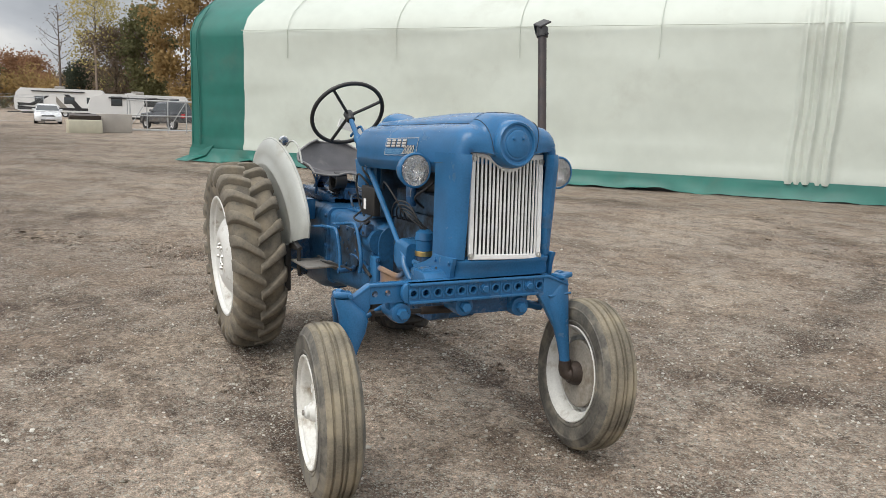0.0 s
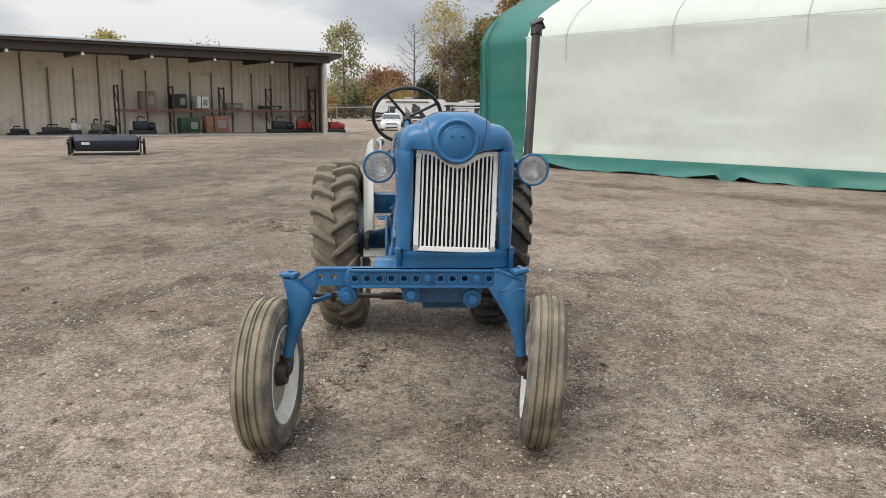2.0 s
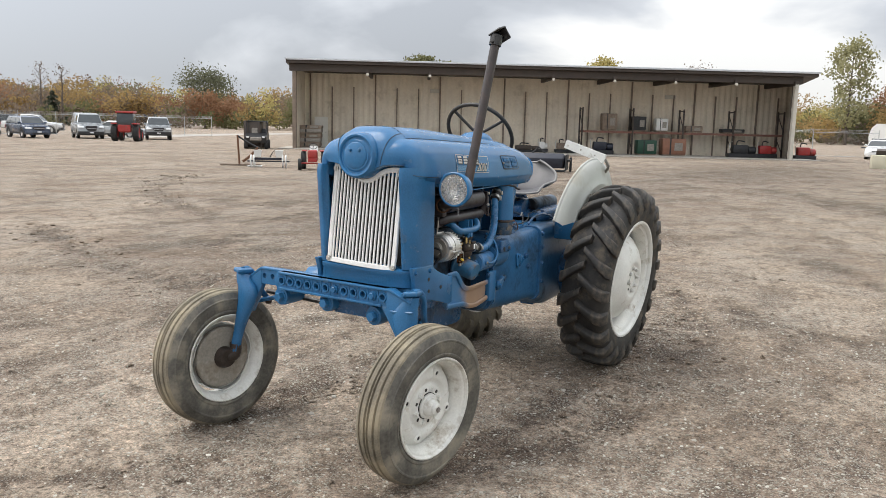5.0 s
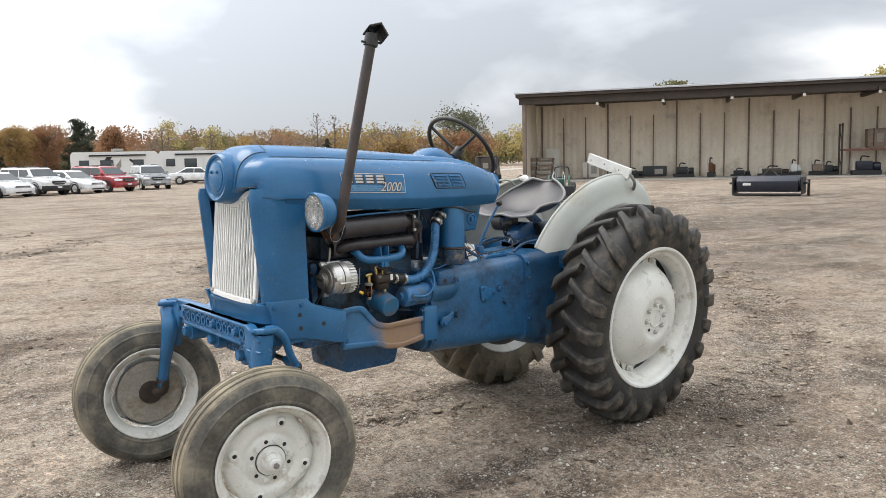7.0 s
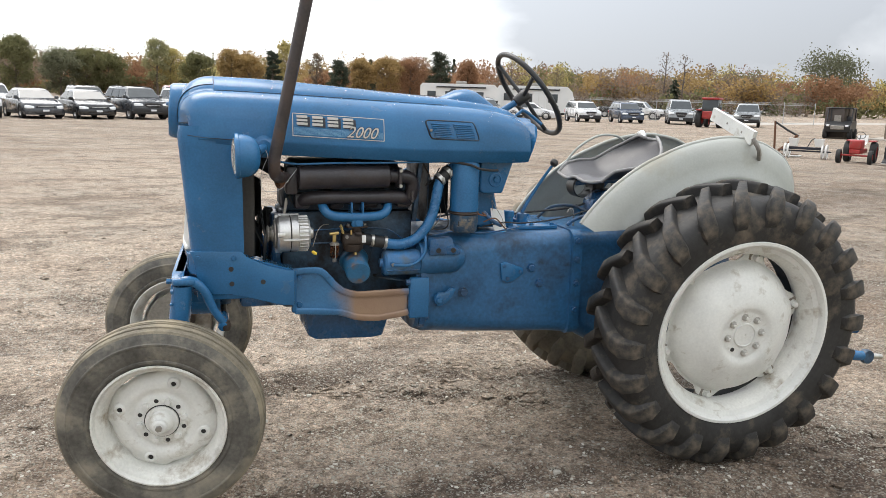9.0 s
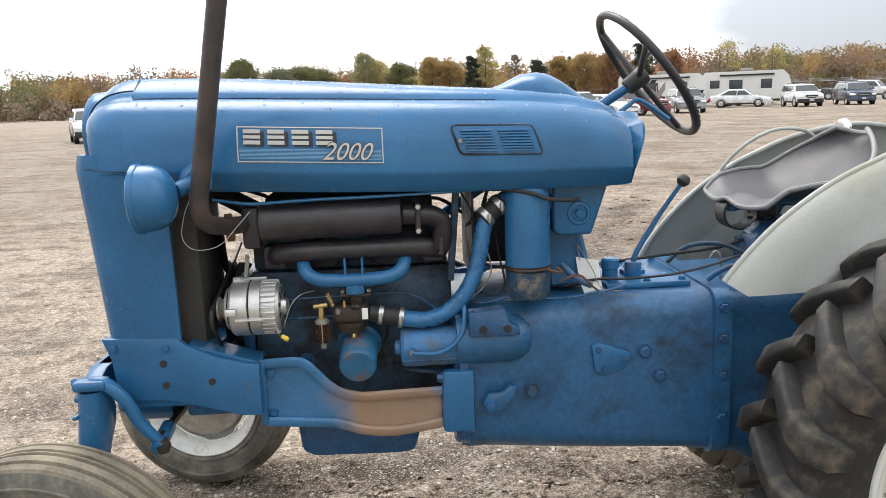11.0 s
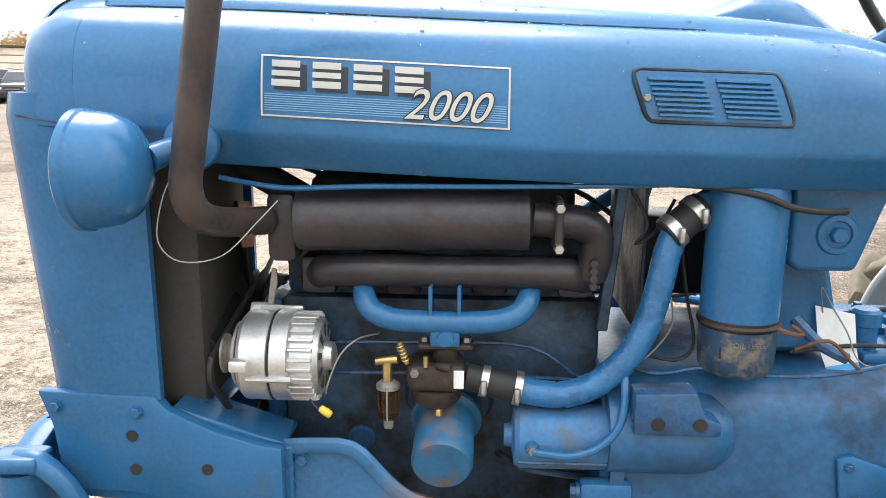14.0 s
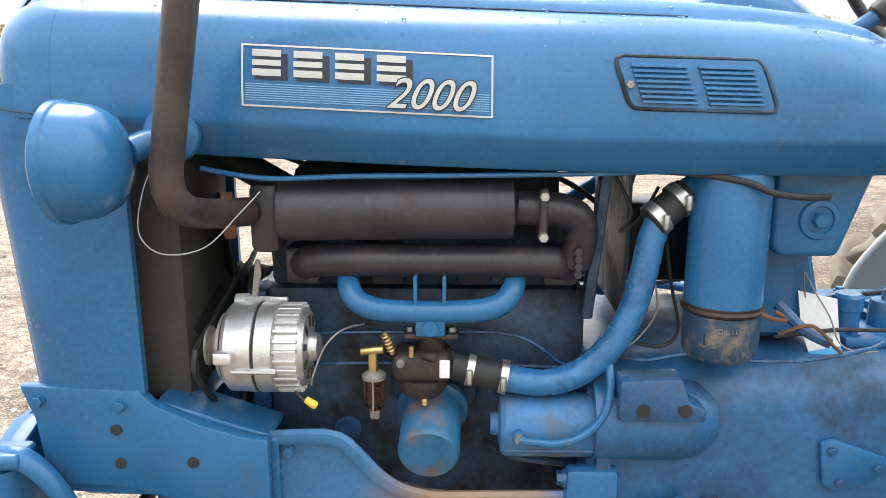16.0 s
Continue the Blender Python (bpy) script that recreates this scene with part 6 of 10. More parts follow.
def build_drive():
    # engine
    block = part("engine_block", box((1.33, -0.15, 0.66), (1.875, 0.135, 1.06), 0.015, 2), BLUE_DARK, tractor, "greasy dark blue engine block")
    part("cylinder_head", box((1.34, -0.14, 1.06), (1.865, 0.13, 1.17), 0.012, 2), BLUE_DARK, block, "dark blue cylinder head")
    part("rocker_cover", box((1.37, -0.11, 1.17), (1.84, 0.07, 1.262), 0.03, 3), SOOT_AND_SHADE, block, "black rocker cover")
    part("timing_cover", box((1.875, -0.14, 0.68), (1.915, 0.12, 1.05), 0.015, 2), BLUE_OLD, block)
    for k in range(3):
        x = 1.44 + 0.15 * k
        part("core_plug", lathe([(0.024, 0), (0.024, 0.004), (0.018, 0.005), (0.016, 0.001), (0, 0.001)], (x, 0.1355, 0.80), (x, 1.1355, 0.80), 20), BLUE_OLD, block)
    for z in (0.985, 0.93):
        part("fuel_line", tube([(1.80, 0.16, z), (1.62, 0.162, z + 0.004), (1.45, 0.162, z), (1.36, 0.162, z - 0.004 - (0.05 if z > 0.95 else 0)), (1.30, 0.17, z - 0.03)], 0.0032, 6, 4), BLUE_OLD, block)
    part("oil_pan", slab([(1.785, 0.665), (1.770, 0.530), (1.735, 0.512), (1.495, 0.506), (1.450, 0.512), (1.41, 0.64), (1.33, 0.665)], 0.26, 0.012, 2, m=Matrix.Translation((0, -0.13, 0))), BLUE_OLD, tractor, "blue oil pan below the engine")
    # fan and pulley
    part("crank_pulley", lathe([(0, 0), (0.07, 0), (0.075, 0.006), (0.06, 0.014), (0.075, 0.024), (0.075, 0.03), (0, 0.032)], (1.918, 0, 0.78), (2.918, 0, 0.78), 28), BLACK, tractor)
    part("water_pump", lathe([(0, 0), (0.05, 0), (0.055, 0.03), (0.035, 0.04), (0.06, 0.044), (0.048, 0.052), (0.06, 0.06), (0, 0.062)], (1.90, 0.0, 1.01), (2.90, 0.0, 1.01), 28), SOOT_AND_SHADE, tractor)
    for k in range(4):
        t = radians(90 * k - 15)
        blade = part("fan_blade", box((-0.003, 0.03, -0.04), (0.003, 0.19, 0.04), 0.002, 1), SOOT_AND_SHADE, tractor)
        blade.matrix_basis = Matrix.Translation((1.968, 0, 1.01)) @ Matrix.Rotation(t, 4, "X") @ Matrix.Rotation(radians(25), 4, "Y")
    belt = [(1.948, 0.075 * math.cos(radians(a)), 0.78 + 0.075 * math.sin(radians(a))) for a in range(180, 330, 25)]
    belt += [(1.955, 0.245 + 0.035 * math.cos(radians(a)), 0.97 + 0.035 * math.sin(radians(a))) for a in range(-40, 60, 25)]
    belt += [(1.95, 0.05 * math.cos(radians(a)), 1.01 + 0.05 * math.sin(radians(a))) for a in range(60, 200, 25)]
    part("fan_belt", tube(belt, 0.006, 6, 1, closed=True), HOSE, tractor, "black fan belt")
    part("radiator_hose", tube([(1.86, -0.02, 1.20), (1.93, -0.02, 1.24), (2.0, -0.02, 1.28)], 0.028, 14, 4), HOSE, tractor)
    # clutch housing and gearbox: one long casting with flanges
    rows = ((1.335, 0.235, 0.552, 0.955, 0.09), (1.30, 0.246, 0.540, 0.962, 0.08), (1.25, 0.240, 0.532, 0.965, 0.10), (1.10, 0.236, 0.522, 0.966, 0.085), (0.90, 0.240, 0.515, 0.966, 0.07), (0.70, 0.244, 0.508, 0.966, 0.06), (0.63, 0.248, 0.503, 0.968, 0.05))
    gearbox = part("gearbox", loft([body_ring(*r) for r in rows]), BLUE_BODY, tractor, "blue gearbox casting with oily paint", smooth=40)
    part("housing_flange", loft([body_ring(x, 0.262, 0.565, 0.93, 0.06) for x in (1.322, 1.300)]), BLUE_OLD, gearbox)
    part("rear_flange", loft([body_ring(x, 0.266, 0.50, 0.975, 0.05) for x in (0.632, 0.600, 0.585)]), BLUE_BODY, gearbox, smooth=40)
    for s in (1, -1):
        flange_bolts(gearbox, [(0.610, s * 0.267, z) for z in (0.62, 0.74, 0.845, 0.93)], (0, s, 0), 0.013, BLUE_OLD)
        flange_bolts(gearbox, [(1.298, s * 0.25, z) for z in (0.62, 0.68, 0.765)], (-1, 0, 0), 0.013, BLUE_OLD)
        # bulge for the starter, with the pierced lug on top
        part("starter_bulge", lathe([(0, -0.02), (0.068, -0.02), (0.068, 0.12), (0.062, 0.15), (0.04, 0.178), (0, 0.19)], (1.31, s * 0.222, 0.868), (0.31, s * 0.212, 0.864), 28), BLUE_BODY, gearbox)
        lug = part("pierced_lug", slab([(1.298, 0.96), (1.205, 0.965), (1.190, 0.925), (1.165, 0.915), (1.165, 0.893), (1.298, 0.893)], 0.05, 0.005, 2, m=Matrix.Translation((0, 0.25 if s > 0 else -0.30, 0))), BLUE_OLD, gearbox)
        for x in (1.262, 1.198):
            # dark disc laid on the lug for the shade in its hole
            part("lug_hole", lathe([(0.0105, 0.0), (0.0105, 0.0016), (0, 0.0016)], (x, s * 0.3005, 0.913), (x, s * 1.3, 0.913), 18), SOOT_AND_SHADE, lug)
        part("flange_ear", box((1.285, 0.235 if s > 0 else -0.27, 0.62), (1.372, 0.27 if s > 0 else -0.235, 0.795), 0.012, 2), BLUE, gearbox)
        flange_bolts(gearbox, [(1.374, s * 0.256, 0.775)], (1, 0, 0), 0.012, BLUE_OLD)
        # inspection plates, plugs
        tri = [(0.965, 0.838), (0.945, 0.845), (0.86, 0.815), (0.855, 0.79), (0.90, 0.76), (0.93, 0.752), (0.955, 0.765)]
        part("inspection_plate", slab(tri, 0.010, 0.003, 2, m=Matrix.Translation((0, 0.241 if s > 0 else -0.251, 0))), BLUE, gearbox)
        flange_bolts(gearbox, [(0.947, s * 0.252, 0.826), (0.930, s * 0.252, 0.770), (0.872, s * 0.252, 0.797)], (0, s, 0), 0.0065, BLUE_OLD)
        flange_bolts(gearbox, [(0.818, s * 0.242, 0.812), (0.776, s * 0.242, 0.742), (1.128, s * 0.240, 0.718)], (0, s, 0), 0.0165, BLUE_OLD)
        arm = part("clutch_arm", slab([(1.265, 0.695), (1.25, 0.725), (1.215, 0.725), (1.19, 0.745), (1.17, 0.74), (1.185, 0.705), (1.215, 0.675), (1.25, 0.665)], 0.02, 0.006, 2, m=Matrix.Translation((0, 0.25 if s > 0 else -0.27, 0))), BLUE, gearbox)
        part("arm_pin", rod((1.245, s * 0.22, 0.695), (1.245, s * 0.285, 0.695), 0.012, 14, 0.002), BLUE, arm)
    # linkage along the pedal side
    part("brake_rod", tube([(1.07, -0.285, 0.67), (0.80, -0.30, 0.66), (0.45, -0.30, 0.62), (0.20, -0.29, 0.58)], 0.007, 8, 2), BLACK, gearbox)
    part("clutch_rod", tube([(1.02, -0.275, 0.75), (1.10, -0.28, 0.76), (1.19, -0.275, 0.735)], 0.006, 8, 2), BLUE_OLD, gearbox)
    part("drain_hose", tube([(1.30, -0.28, 0.98), (1.22, -0.30, 0.93), (1.18, -0.30, 0.84), (1.22, -0.29, 0.74), (1.33, -0.28, 0.68)], 0.009, 8, 5), HOSE, gearbox)
    part("side_cover", slab([(1.06, 0.90), (0.80, 0.905), (0.76, 0.87), (0.77, 0.70), (0.82, 0.665), (1.03, 0.66), (1.08, 0.70)], 0.014, 0.004, 2, m=Matrix.Translation((0, -0.2545, 0))), BLUE_DARK, gearbox, "oily side cover")
    flange_bolts(gearbox, [(x, -0.2545, z) for x, z in ((1.05, 0.88), (0.93, 0.888), (0.80, 0.88), (0.785, 0.78), (0.80, 0.69), (0.92, 0.675), (1.04, 0.68), (1.062, 0.78))], (0, -1, 0), 0.010, BLUE_OLD)
    # cover plate, filler and gear lever on top
    part("gearbox_cover", box((0.66, -0.15, 0.966), (0.90, 0.16, 0.984), 0.006, 2), BLUE, gearbox, "blue cover plate on the gearbox")
    flange_bolts(gearbox, [(x, y, 0.985) for x in (0.68, 0.78, 0.88) for y in (-0.13, 0.14)], (0, 0, 1), 0.009, BLUE)
    part("filler_plug", lathe([(0.038, 0), (0.036, 0.012), (0.026, 0.016), (0.022, 0.028), (0, 0.03)], (0.79, 0.03, 0.984), (0.79, 0.03, 1.984), 24), BLUE, gearbox)
    part("oil_cap", lathe([(0.022, 0), (0.022, 0.05), (0.026, 0.052), (0.026, 0.075), (0.02, 0.08), (0, 0.08)], (0.875, 0.10, 0.966), (0.875, 0.10, 1.966), 20), BLUE, gearbox, "round blue oil filler cap")
    part("lever_boot", rod((0.805, 0.083, 0.982), (0.803, 0.084, 1.03), 0.024, 16, 0.006), BLUE, gearbox)
    lever = part("gear_lever", tube([(0.805, 0.083, 0.98), (0.803, 0.084, 1.02), (0.792, 0.087, 1.06), (0.735, 0.099, 1.16), (0.676, 0.111, 1.25)], 0.007, 10, 5, radii=(0.010, 0.006)), BLUE, tractor, "bent blue gear lever")
    part("lever_knob", lathe([(0, -0.019), (0.013, -0.014), (0.019, -0.002), (0.017, 0.008), (0.010, 0.016), (0, 0.018)], (0.671, 0.112, 1.258), (0.637, 0.119, 1.31), 18), BLACK, lever, "black round lever knob")
    # rear housing and axle trumpets
    rows = ((0.588, 0.235, 0.50, 0.965, 0.06), (0.48, 0.225, 0.44, 0.975, 0.08), (0.30, 0.215, 0.40, 0.985, 0.09), (0.0, 0.215, 0.40, 0.985, 0.10), (-0.20, 0.20, 0.42, 0.97, 0.11), (-0.28, 0.15, 0.48, 0.92, 0.12))
    rear = part("rear_housing", loft([body_ring(*r) for r in rows]), BLUE_BODY, tractor, "blue rear axle housing", smooth=45)
    for s in (1, -1):
        part("axle_trumpet", lathe([(0.17, 0.0), (0.17, 0.03), (0.13, 0.06), (0.10, 0.16), (0.09, 0.28), (0.11, 0.30), (0.0, 0.30)], (0, s * 0.19, 0.602), (0, s * 1.19, 0.602), 28), BLUE_OLD, rear)
        part("fender_bracket", box((0.10, 0.22 if s > 0 else -0.40, 0.86), (0.30, 0.40 if s > 0 else -0.22, 1.0), 0.012, 2), BLUE, rear, "blue fender bracket")
    cover = part("lift_cover", loft([body_ring(x, w, 0.975, z, 0.03) for x, w, z in ((0.40, 0.13, 1.005), (0.34, 0.165, 1.035), (0.20, 0.180, 1.052), (-0.05, 0.180, 1.058), (-0.22, 0.150, 1.04), (-0.26, 0.12, 1.01))]), BLUE_OLD, rear, "oily dark blue hydraulic lift cover", smooth=40)
    flange_bolts(cover, [(x, y, 1.040) for x in (0.30, 0.14, -0.02, -0.17) for y in (-0.135, 0.135)], (0, 0, 1), 0.010, BLUE_OLD)
    part("lift_cylinder", rod((0.28, 0.03, 1.072), (-0.12, 0.03, 1.076), 0.048, 20, 0.010), BLUE_DARK, cover)
    part("quadrant_block", slab([(0.27, 1.03), (0.43, 1.0), (0.42, 1.075), (0.37, 1.115), (0.30, 1.125), (0.27, 1.09)], 0.10, 0.010, 2, m=Matrix.Translation((0, -0.07, 0))), BLUE_OLD, cover)
    part("lift_quadrant", slab([(0.30, 1.02), (0.24, 1.13), (0.17, 1.185), (0.06, 1.20), (0.06, 1.188), (0.165, 1.17), (0.225, 1.12), (0.275, 1.02)], 0.006, 0.001, 1, m=Matrix.Translation((0, -0.205, 0))), BLUE_OLD, cover, "curved blue quadrant plate")
    part("lift_lever", tube([(0.28, -0.215, 1.03), (0.30, -0.22, 1.10), (0.345, -0.23, 1.165), (0.36, -0.23, 1.19)], 0.006, 8, 4), BLUE_OLD, cover)
    for y in (-0.02, -0.11):
        coil = [(0.36 + 0.020 * math.cos(k * 0.9), y + 0.020 * math.sin(k * 0.9), 1.00 + 0.0026 * k) for k in range(49)]
        part("seat_coil", tube(coil, 0.0042, 6, 1), SOOT_AND_SHADE, cover, "black coil spring below the seat")
    part("oil_pipe", tube([(0.62, 0.17, 0.985), (0.56, 0.175, 1.02), (0.44, 0.185, 1.035), (0.30, 0.195, 1.01), (0.22, 0.20, 0.97)], 0.008, 8, 4), BLUE_OLD, cover)
    part("oil_pipe", tube([(0.64, -0.10, 0.98), (0.58, -0.09, 1.03), (0.50, -0.03, 1.045), (0.44, 0.04, 1.02)], 0.007, 8, 4), BLUE_DARK, cover)
    part("loose_wire", tube([(1.02, 0.16, 0.985), (0.93, 0.18, 1.005), (0.84, 0.15, 0.995), (0.73, 0.19, 1.01), (0.60, 0.16, 1.025), (0.50, 0.12, 1.04), (0.40, 0.15, 1.06)], 0.0035, 6, 5), HOSE, cover)
    part("control_rod", tube([(1.05, 0.06, 1.0), (0.90, 0.03, 1.012), (0.70, -0.02, 1.02), (0.50, -0.05, 1.03), (0.40, -0.04, 1.06)], 0.005, 8, 3), SOOT_AND_SHADE, cover)
    part("dip_stick", tube([(0.55, 0.10, 0.96), (0.555, 0.10, 1.03), (0.57, 0.10, 1.05), (0.585, 0.10, 1.03)], 0.004, 6, 4), DULL_STEEL, cover)
    part("drawbar", box((-0.62, -0.05, 0.36), (0.2, 0.05, 0.395), 0.006, 1), BLUE_OLD, rear, "flat drawbar at the back")
    part("lower_link", tube([(-0.1, 0.26, 0.46), (-0.5, 0.30, 0.52), (-0.86, 0.34, 0.47)], 0.022, 10, 4), BLUE_OLD, rear, "blue lower lift arm")
    part("lower_link", tube([(-0.1, -0.26, 0.46), (-0.5, -0.30, 0.52), (-0.86, -0.34, 0.47)], 0.022, 10, 4), BLUE_OLD, rear)
    part("lift_arm", tube([(-0.2, 0.2, 1.0), (-0.42, 0.24, 1.02), (-0.58, 0.28, 0.97)], 0.024, 10, 4), BLUE_OLD, rear)


BLUE_BODY = material("oiled_blue_casting", (0.026, 0.112, 0.242), 0.30, vary=0.30, scale=5, bump=0.30, fine=70, dirt=(0.015, 0.030, 0.052), dirt_amount=0.48, dirt_scale=5)
build_drive()


# --- engine bay ---


def clamp_band(parent, center, way, r, mat=STEEL, width=0.012):
    c, w = Vector(center), Vector(way).normalized()
    band = part("hose_clamp", lathe([(r, -width / 2), (r + 0.0022, -width / 2), (r + 0.0022, width / 2), (r, width / 2)], c, c + w, 24, closed=True), mat, parent, "bright worm-drive hose clamp")
    side = w.cross(Vector((0, 0, 1))).normalized()
    if side.y < 0:
        side = -side
    p = c + side * (r + 0.006)
    part("clamp_screw", rod(p - Vector((0, 0, 0.011)), p + Vector((0, 0, 0.011)), 0.0052, 10, 0.001), mat, band)


def build_exhaust():
    foot, top = Vector((1.930, 0.398, 1.295)), Vector((1.790, 0.458, 2.0))
    line = [top, foot.lerp(top, 0.5), foot.lerp(top, 0.06), Vector((1.931, 0.3975, 1.285)), Vector((1.930, 0.388, 1.255)), Vector((1.924, 0.362, 1.233)), Vector((1.912, 0.325, 1.220)), Vector((1.896, 0.28, 1.212)), Vector((1.87, 0.235, 1.207))]
    stack = part("exhaust_pipe", tube(line, 0.0222, 24, 7), STACK, tractor, "tall dark rusty exhaust pipe", smooth=60)
    way = (top - foot).normalized()
    cap = part("rain_cap", box((-0.034, -0.036, 0.0), (0.036, 0.036, 0.010), 0.004, 1), BLACK, stack, "black square rain flap")
    cap.matrix_basis = Matrix.Translation(top + way * 0.048) @ pose(0, 0, 0, 27, 14, 0)
    part("cap_hinge", box((-0.034, -0.034, -0.055), (-0.026, 0.034, 0.004), 0.002, 1), BLACK, cap)
    part("cap_collar", lathe([(0.0245, 0.0), (0.030, 0.0), (0.030, 0.05), (0.0245, 0.05)], top - way * 0.02, top + way, 20, closed=True), BLACK, stack)
    part("cap_bolt", rod(top + Vector((-0.05, 0, -0.005)), top + Vector((0.05, 0, -0.005)), 0.005, 8), BLACK, stack)
    part("flange", lathe([(0.03, -0.006), (0.036, -0.004), (0.036, 0.012), (0.03, 0.014)], (1.90, 0.25, 1.203), (1.80, 0.22, 1.207), 20, closed=True), RUST, stack, "rusty pipe flange")
    muffler = part("muffler", lathe([(0.0, 0), (0.022, 0.0), (0.030, 0.004), (0.047, 0.006), (0.0485, 0.016), (0.0475, 0.024), (0.0475, 0.345), (0.0485, 0.352), (0.047, 0.364), (0.030, 0.367), (0.024, 0.372), (0.0, 0.372)], (1.826, 0.222, 1.207), (1.0, 0.222, 1.219), 36), MUFFLER, tractor, "matt black round muffler lying along the engine")
    part("inlet_box", box((1.823, 0.17, 1.14), (1.87, 0.235, 1.25), 0.012, 2), MUFFLER, muffler)
    part("outlet_pipe", tube([(1.455, 0.222, 1.213), (1.42, 0.222, 1.211), (1.385, 0.22, 1.208), (1.358, 0.212, 1.19), (1.354, 0.205, 1.155), (1.36, 0.195, 1.12)], 0.027, 18, 5), MUFFLER, muffler)
    strap = part("muffler_clamp", box((1.411, 0.190, 1.165), (1.424, 0.262, 1.247), 0.003, 1), MUFFLER, muffler, "black clamp across the outlet")
    for z in (1.175, 1.237):
        part("clamp_nut", hexagon((1.4175, 0.2625, z), (0, 1, 0), 0.008, 0.008), STEEL, strap)
    for k in range(4):
        p = Vector((1.36, 0.233, 1.147 - 0.012 * k))
        part("pipe_stud", hexagon(p, (0, 1, 0), 0.0075, 0.008), MUFFLER, muffler)
    man = part("exhaust_manifold", tube([(1.80, 0.14, 1.095), (1.79, 0.185, 1.115), (1.74, 0.205, 1.124), (1.59, 0.21, 1.124), (1.44, 0.205, 1.124), (1.385, 0.195, 1.118), (1.36, 0.16, 1.105)], 0.0265, 18, 5), MUFFLER, tractor, "black exhaust manifold")
    for x in (1.80, 1.66, 1.52, 1.38):
        part("manifold_port", box((x - 0.03, 0.13, 1.075), (x + 0.03, 0.185, 1.14), 0.012, 2), MUFFLER, man)
    inlet = part("intake_manifold", tube([(1.718, 0.15, 1.10), (1.722, 0.205, 1.088), (1.708, 0.228, 1.065), (1.675, 0.236, 1.052), (1.63, 0.238, 1.049), (1.59, 0.238, 1.048), (1.545, 0.238, 1.049), (1.50, 0.236, 1.053), (1.47, 0.228, 1.066), (1.456, 0.205, 1.088), (1.46, 0.15, 1.10)], 0.0185, 16, 4), BLUE, tractor, "blue cast intake manifold")
    for x in (1.612, 1.567):
        part("manifold_web", box((x - 0.003, 0.19, 1.05), (x + 0.003, 0.25, 1.108), 0.001, 1), BLUE, inlet)
    part("manifold_neck", box((1.565, 0.222, 1.010), (1.613, 0.252, 1.046), 0.006, 2), BLUE, inlet)
    part("neck_bolt", lathe([(0.0, 0.006), (0.0125, 0.005), (0.0135, -0.002)], (1.588, 0.2525, 1.026), (1.588, 1.2525, 1.026), 16), BLUE, inlet)
    # heat shield and stay behind the muffler
    part("firewall_stay", slab([(1.318, 1.285), (1.300, 1.285), (1.325, 1.02), (1.343, 1.02)], 0.03, 0.002, 1, m=Matrix.Translation((0, 0.15, 0))), BLUE_DARK, tractor, "slanting dark blue stay behind the engine")
    part("firewall", box((1.262, -0.20, 1.0), (1.268, 0.14, 1.30), 0.001, 1), BLUE_DARK, tractor, "dark sheet behind the engine")
    part("choke_rod", tube([(1.93, 0.262, 1.277), (1.88, 0.264, 1.268), (1.82, 0.264, 1.262), (1.7, 0.264, 1.266), (1.5, 0.262, 1.268), (1.3, 0.26, 1.272), (1.2, 0.25, 1.276)], 0.0042, 8, 5), BLUE, tractor, "thin blue rod under the hood edge")


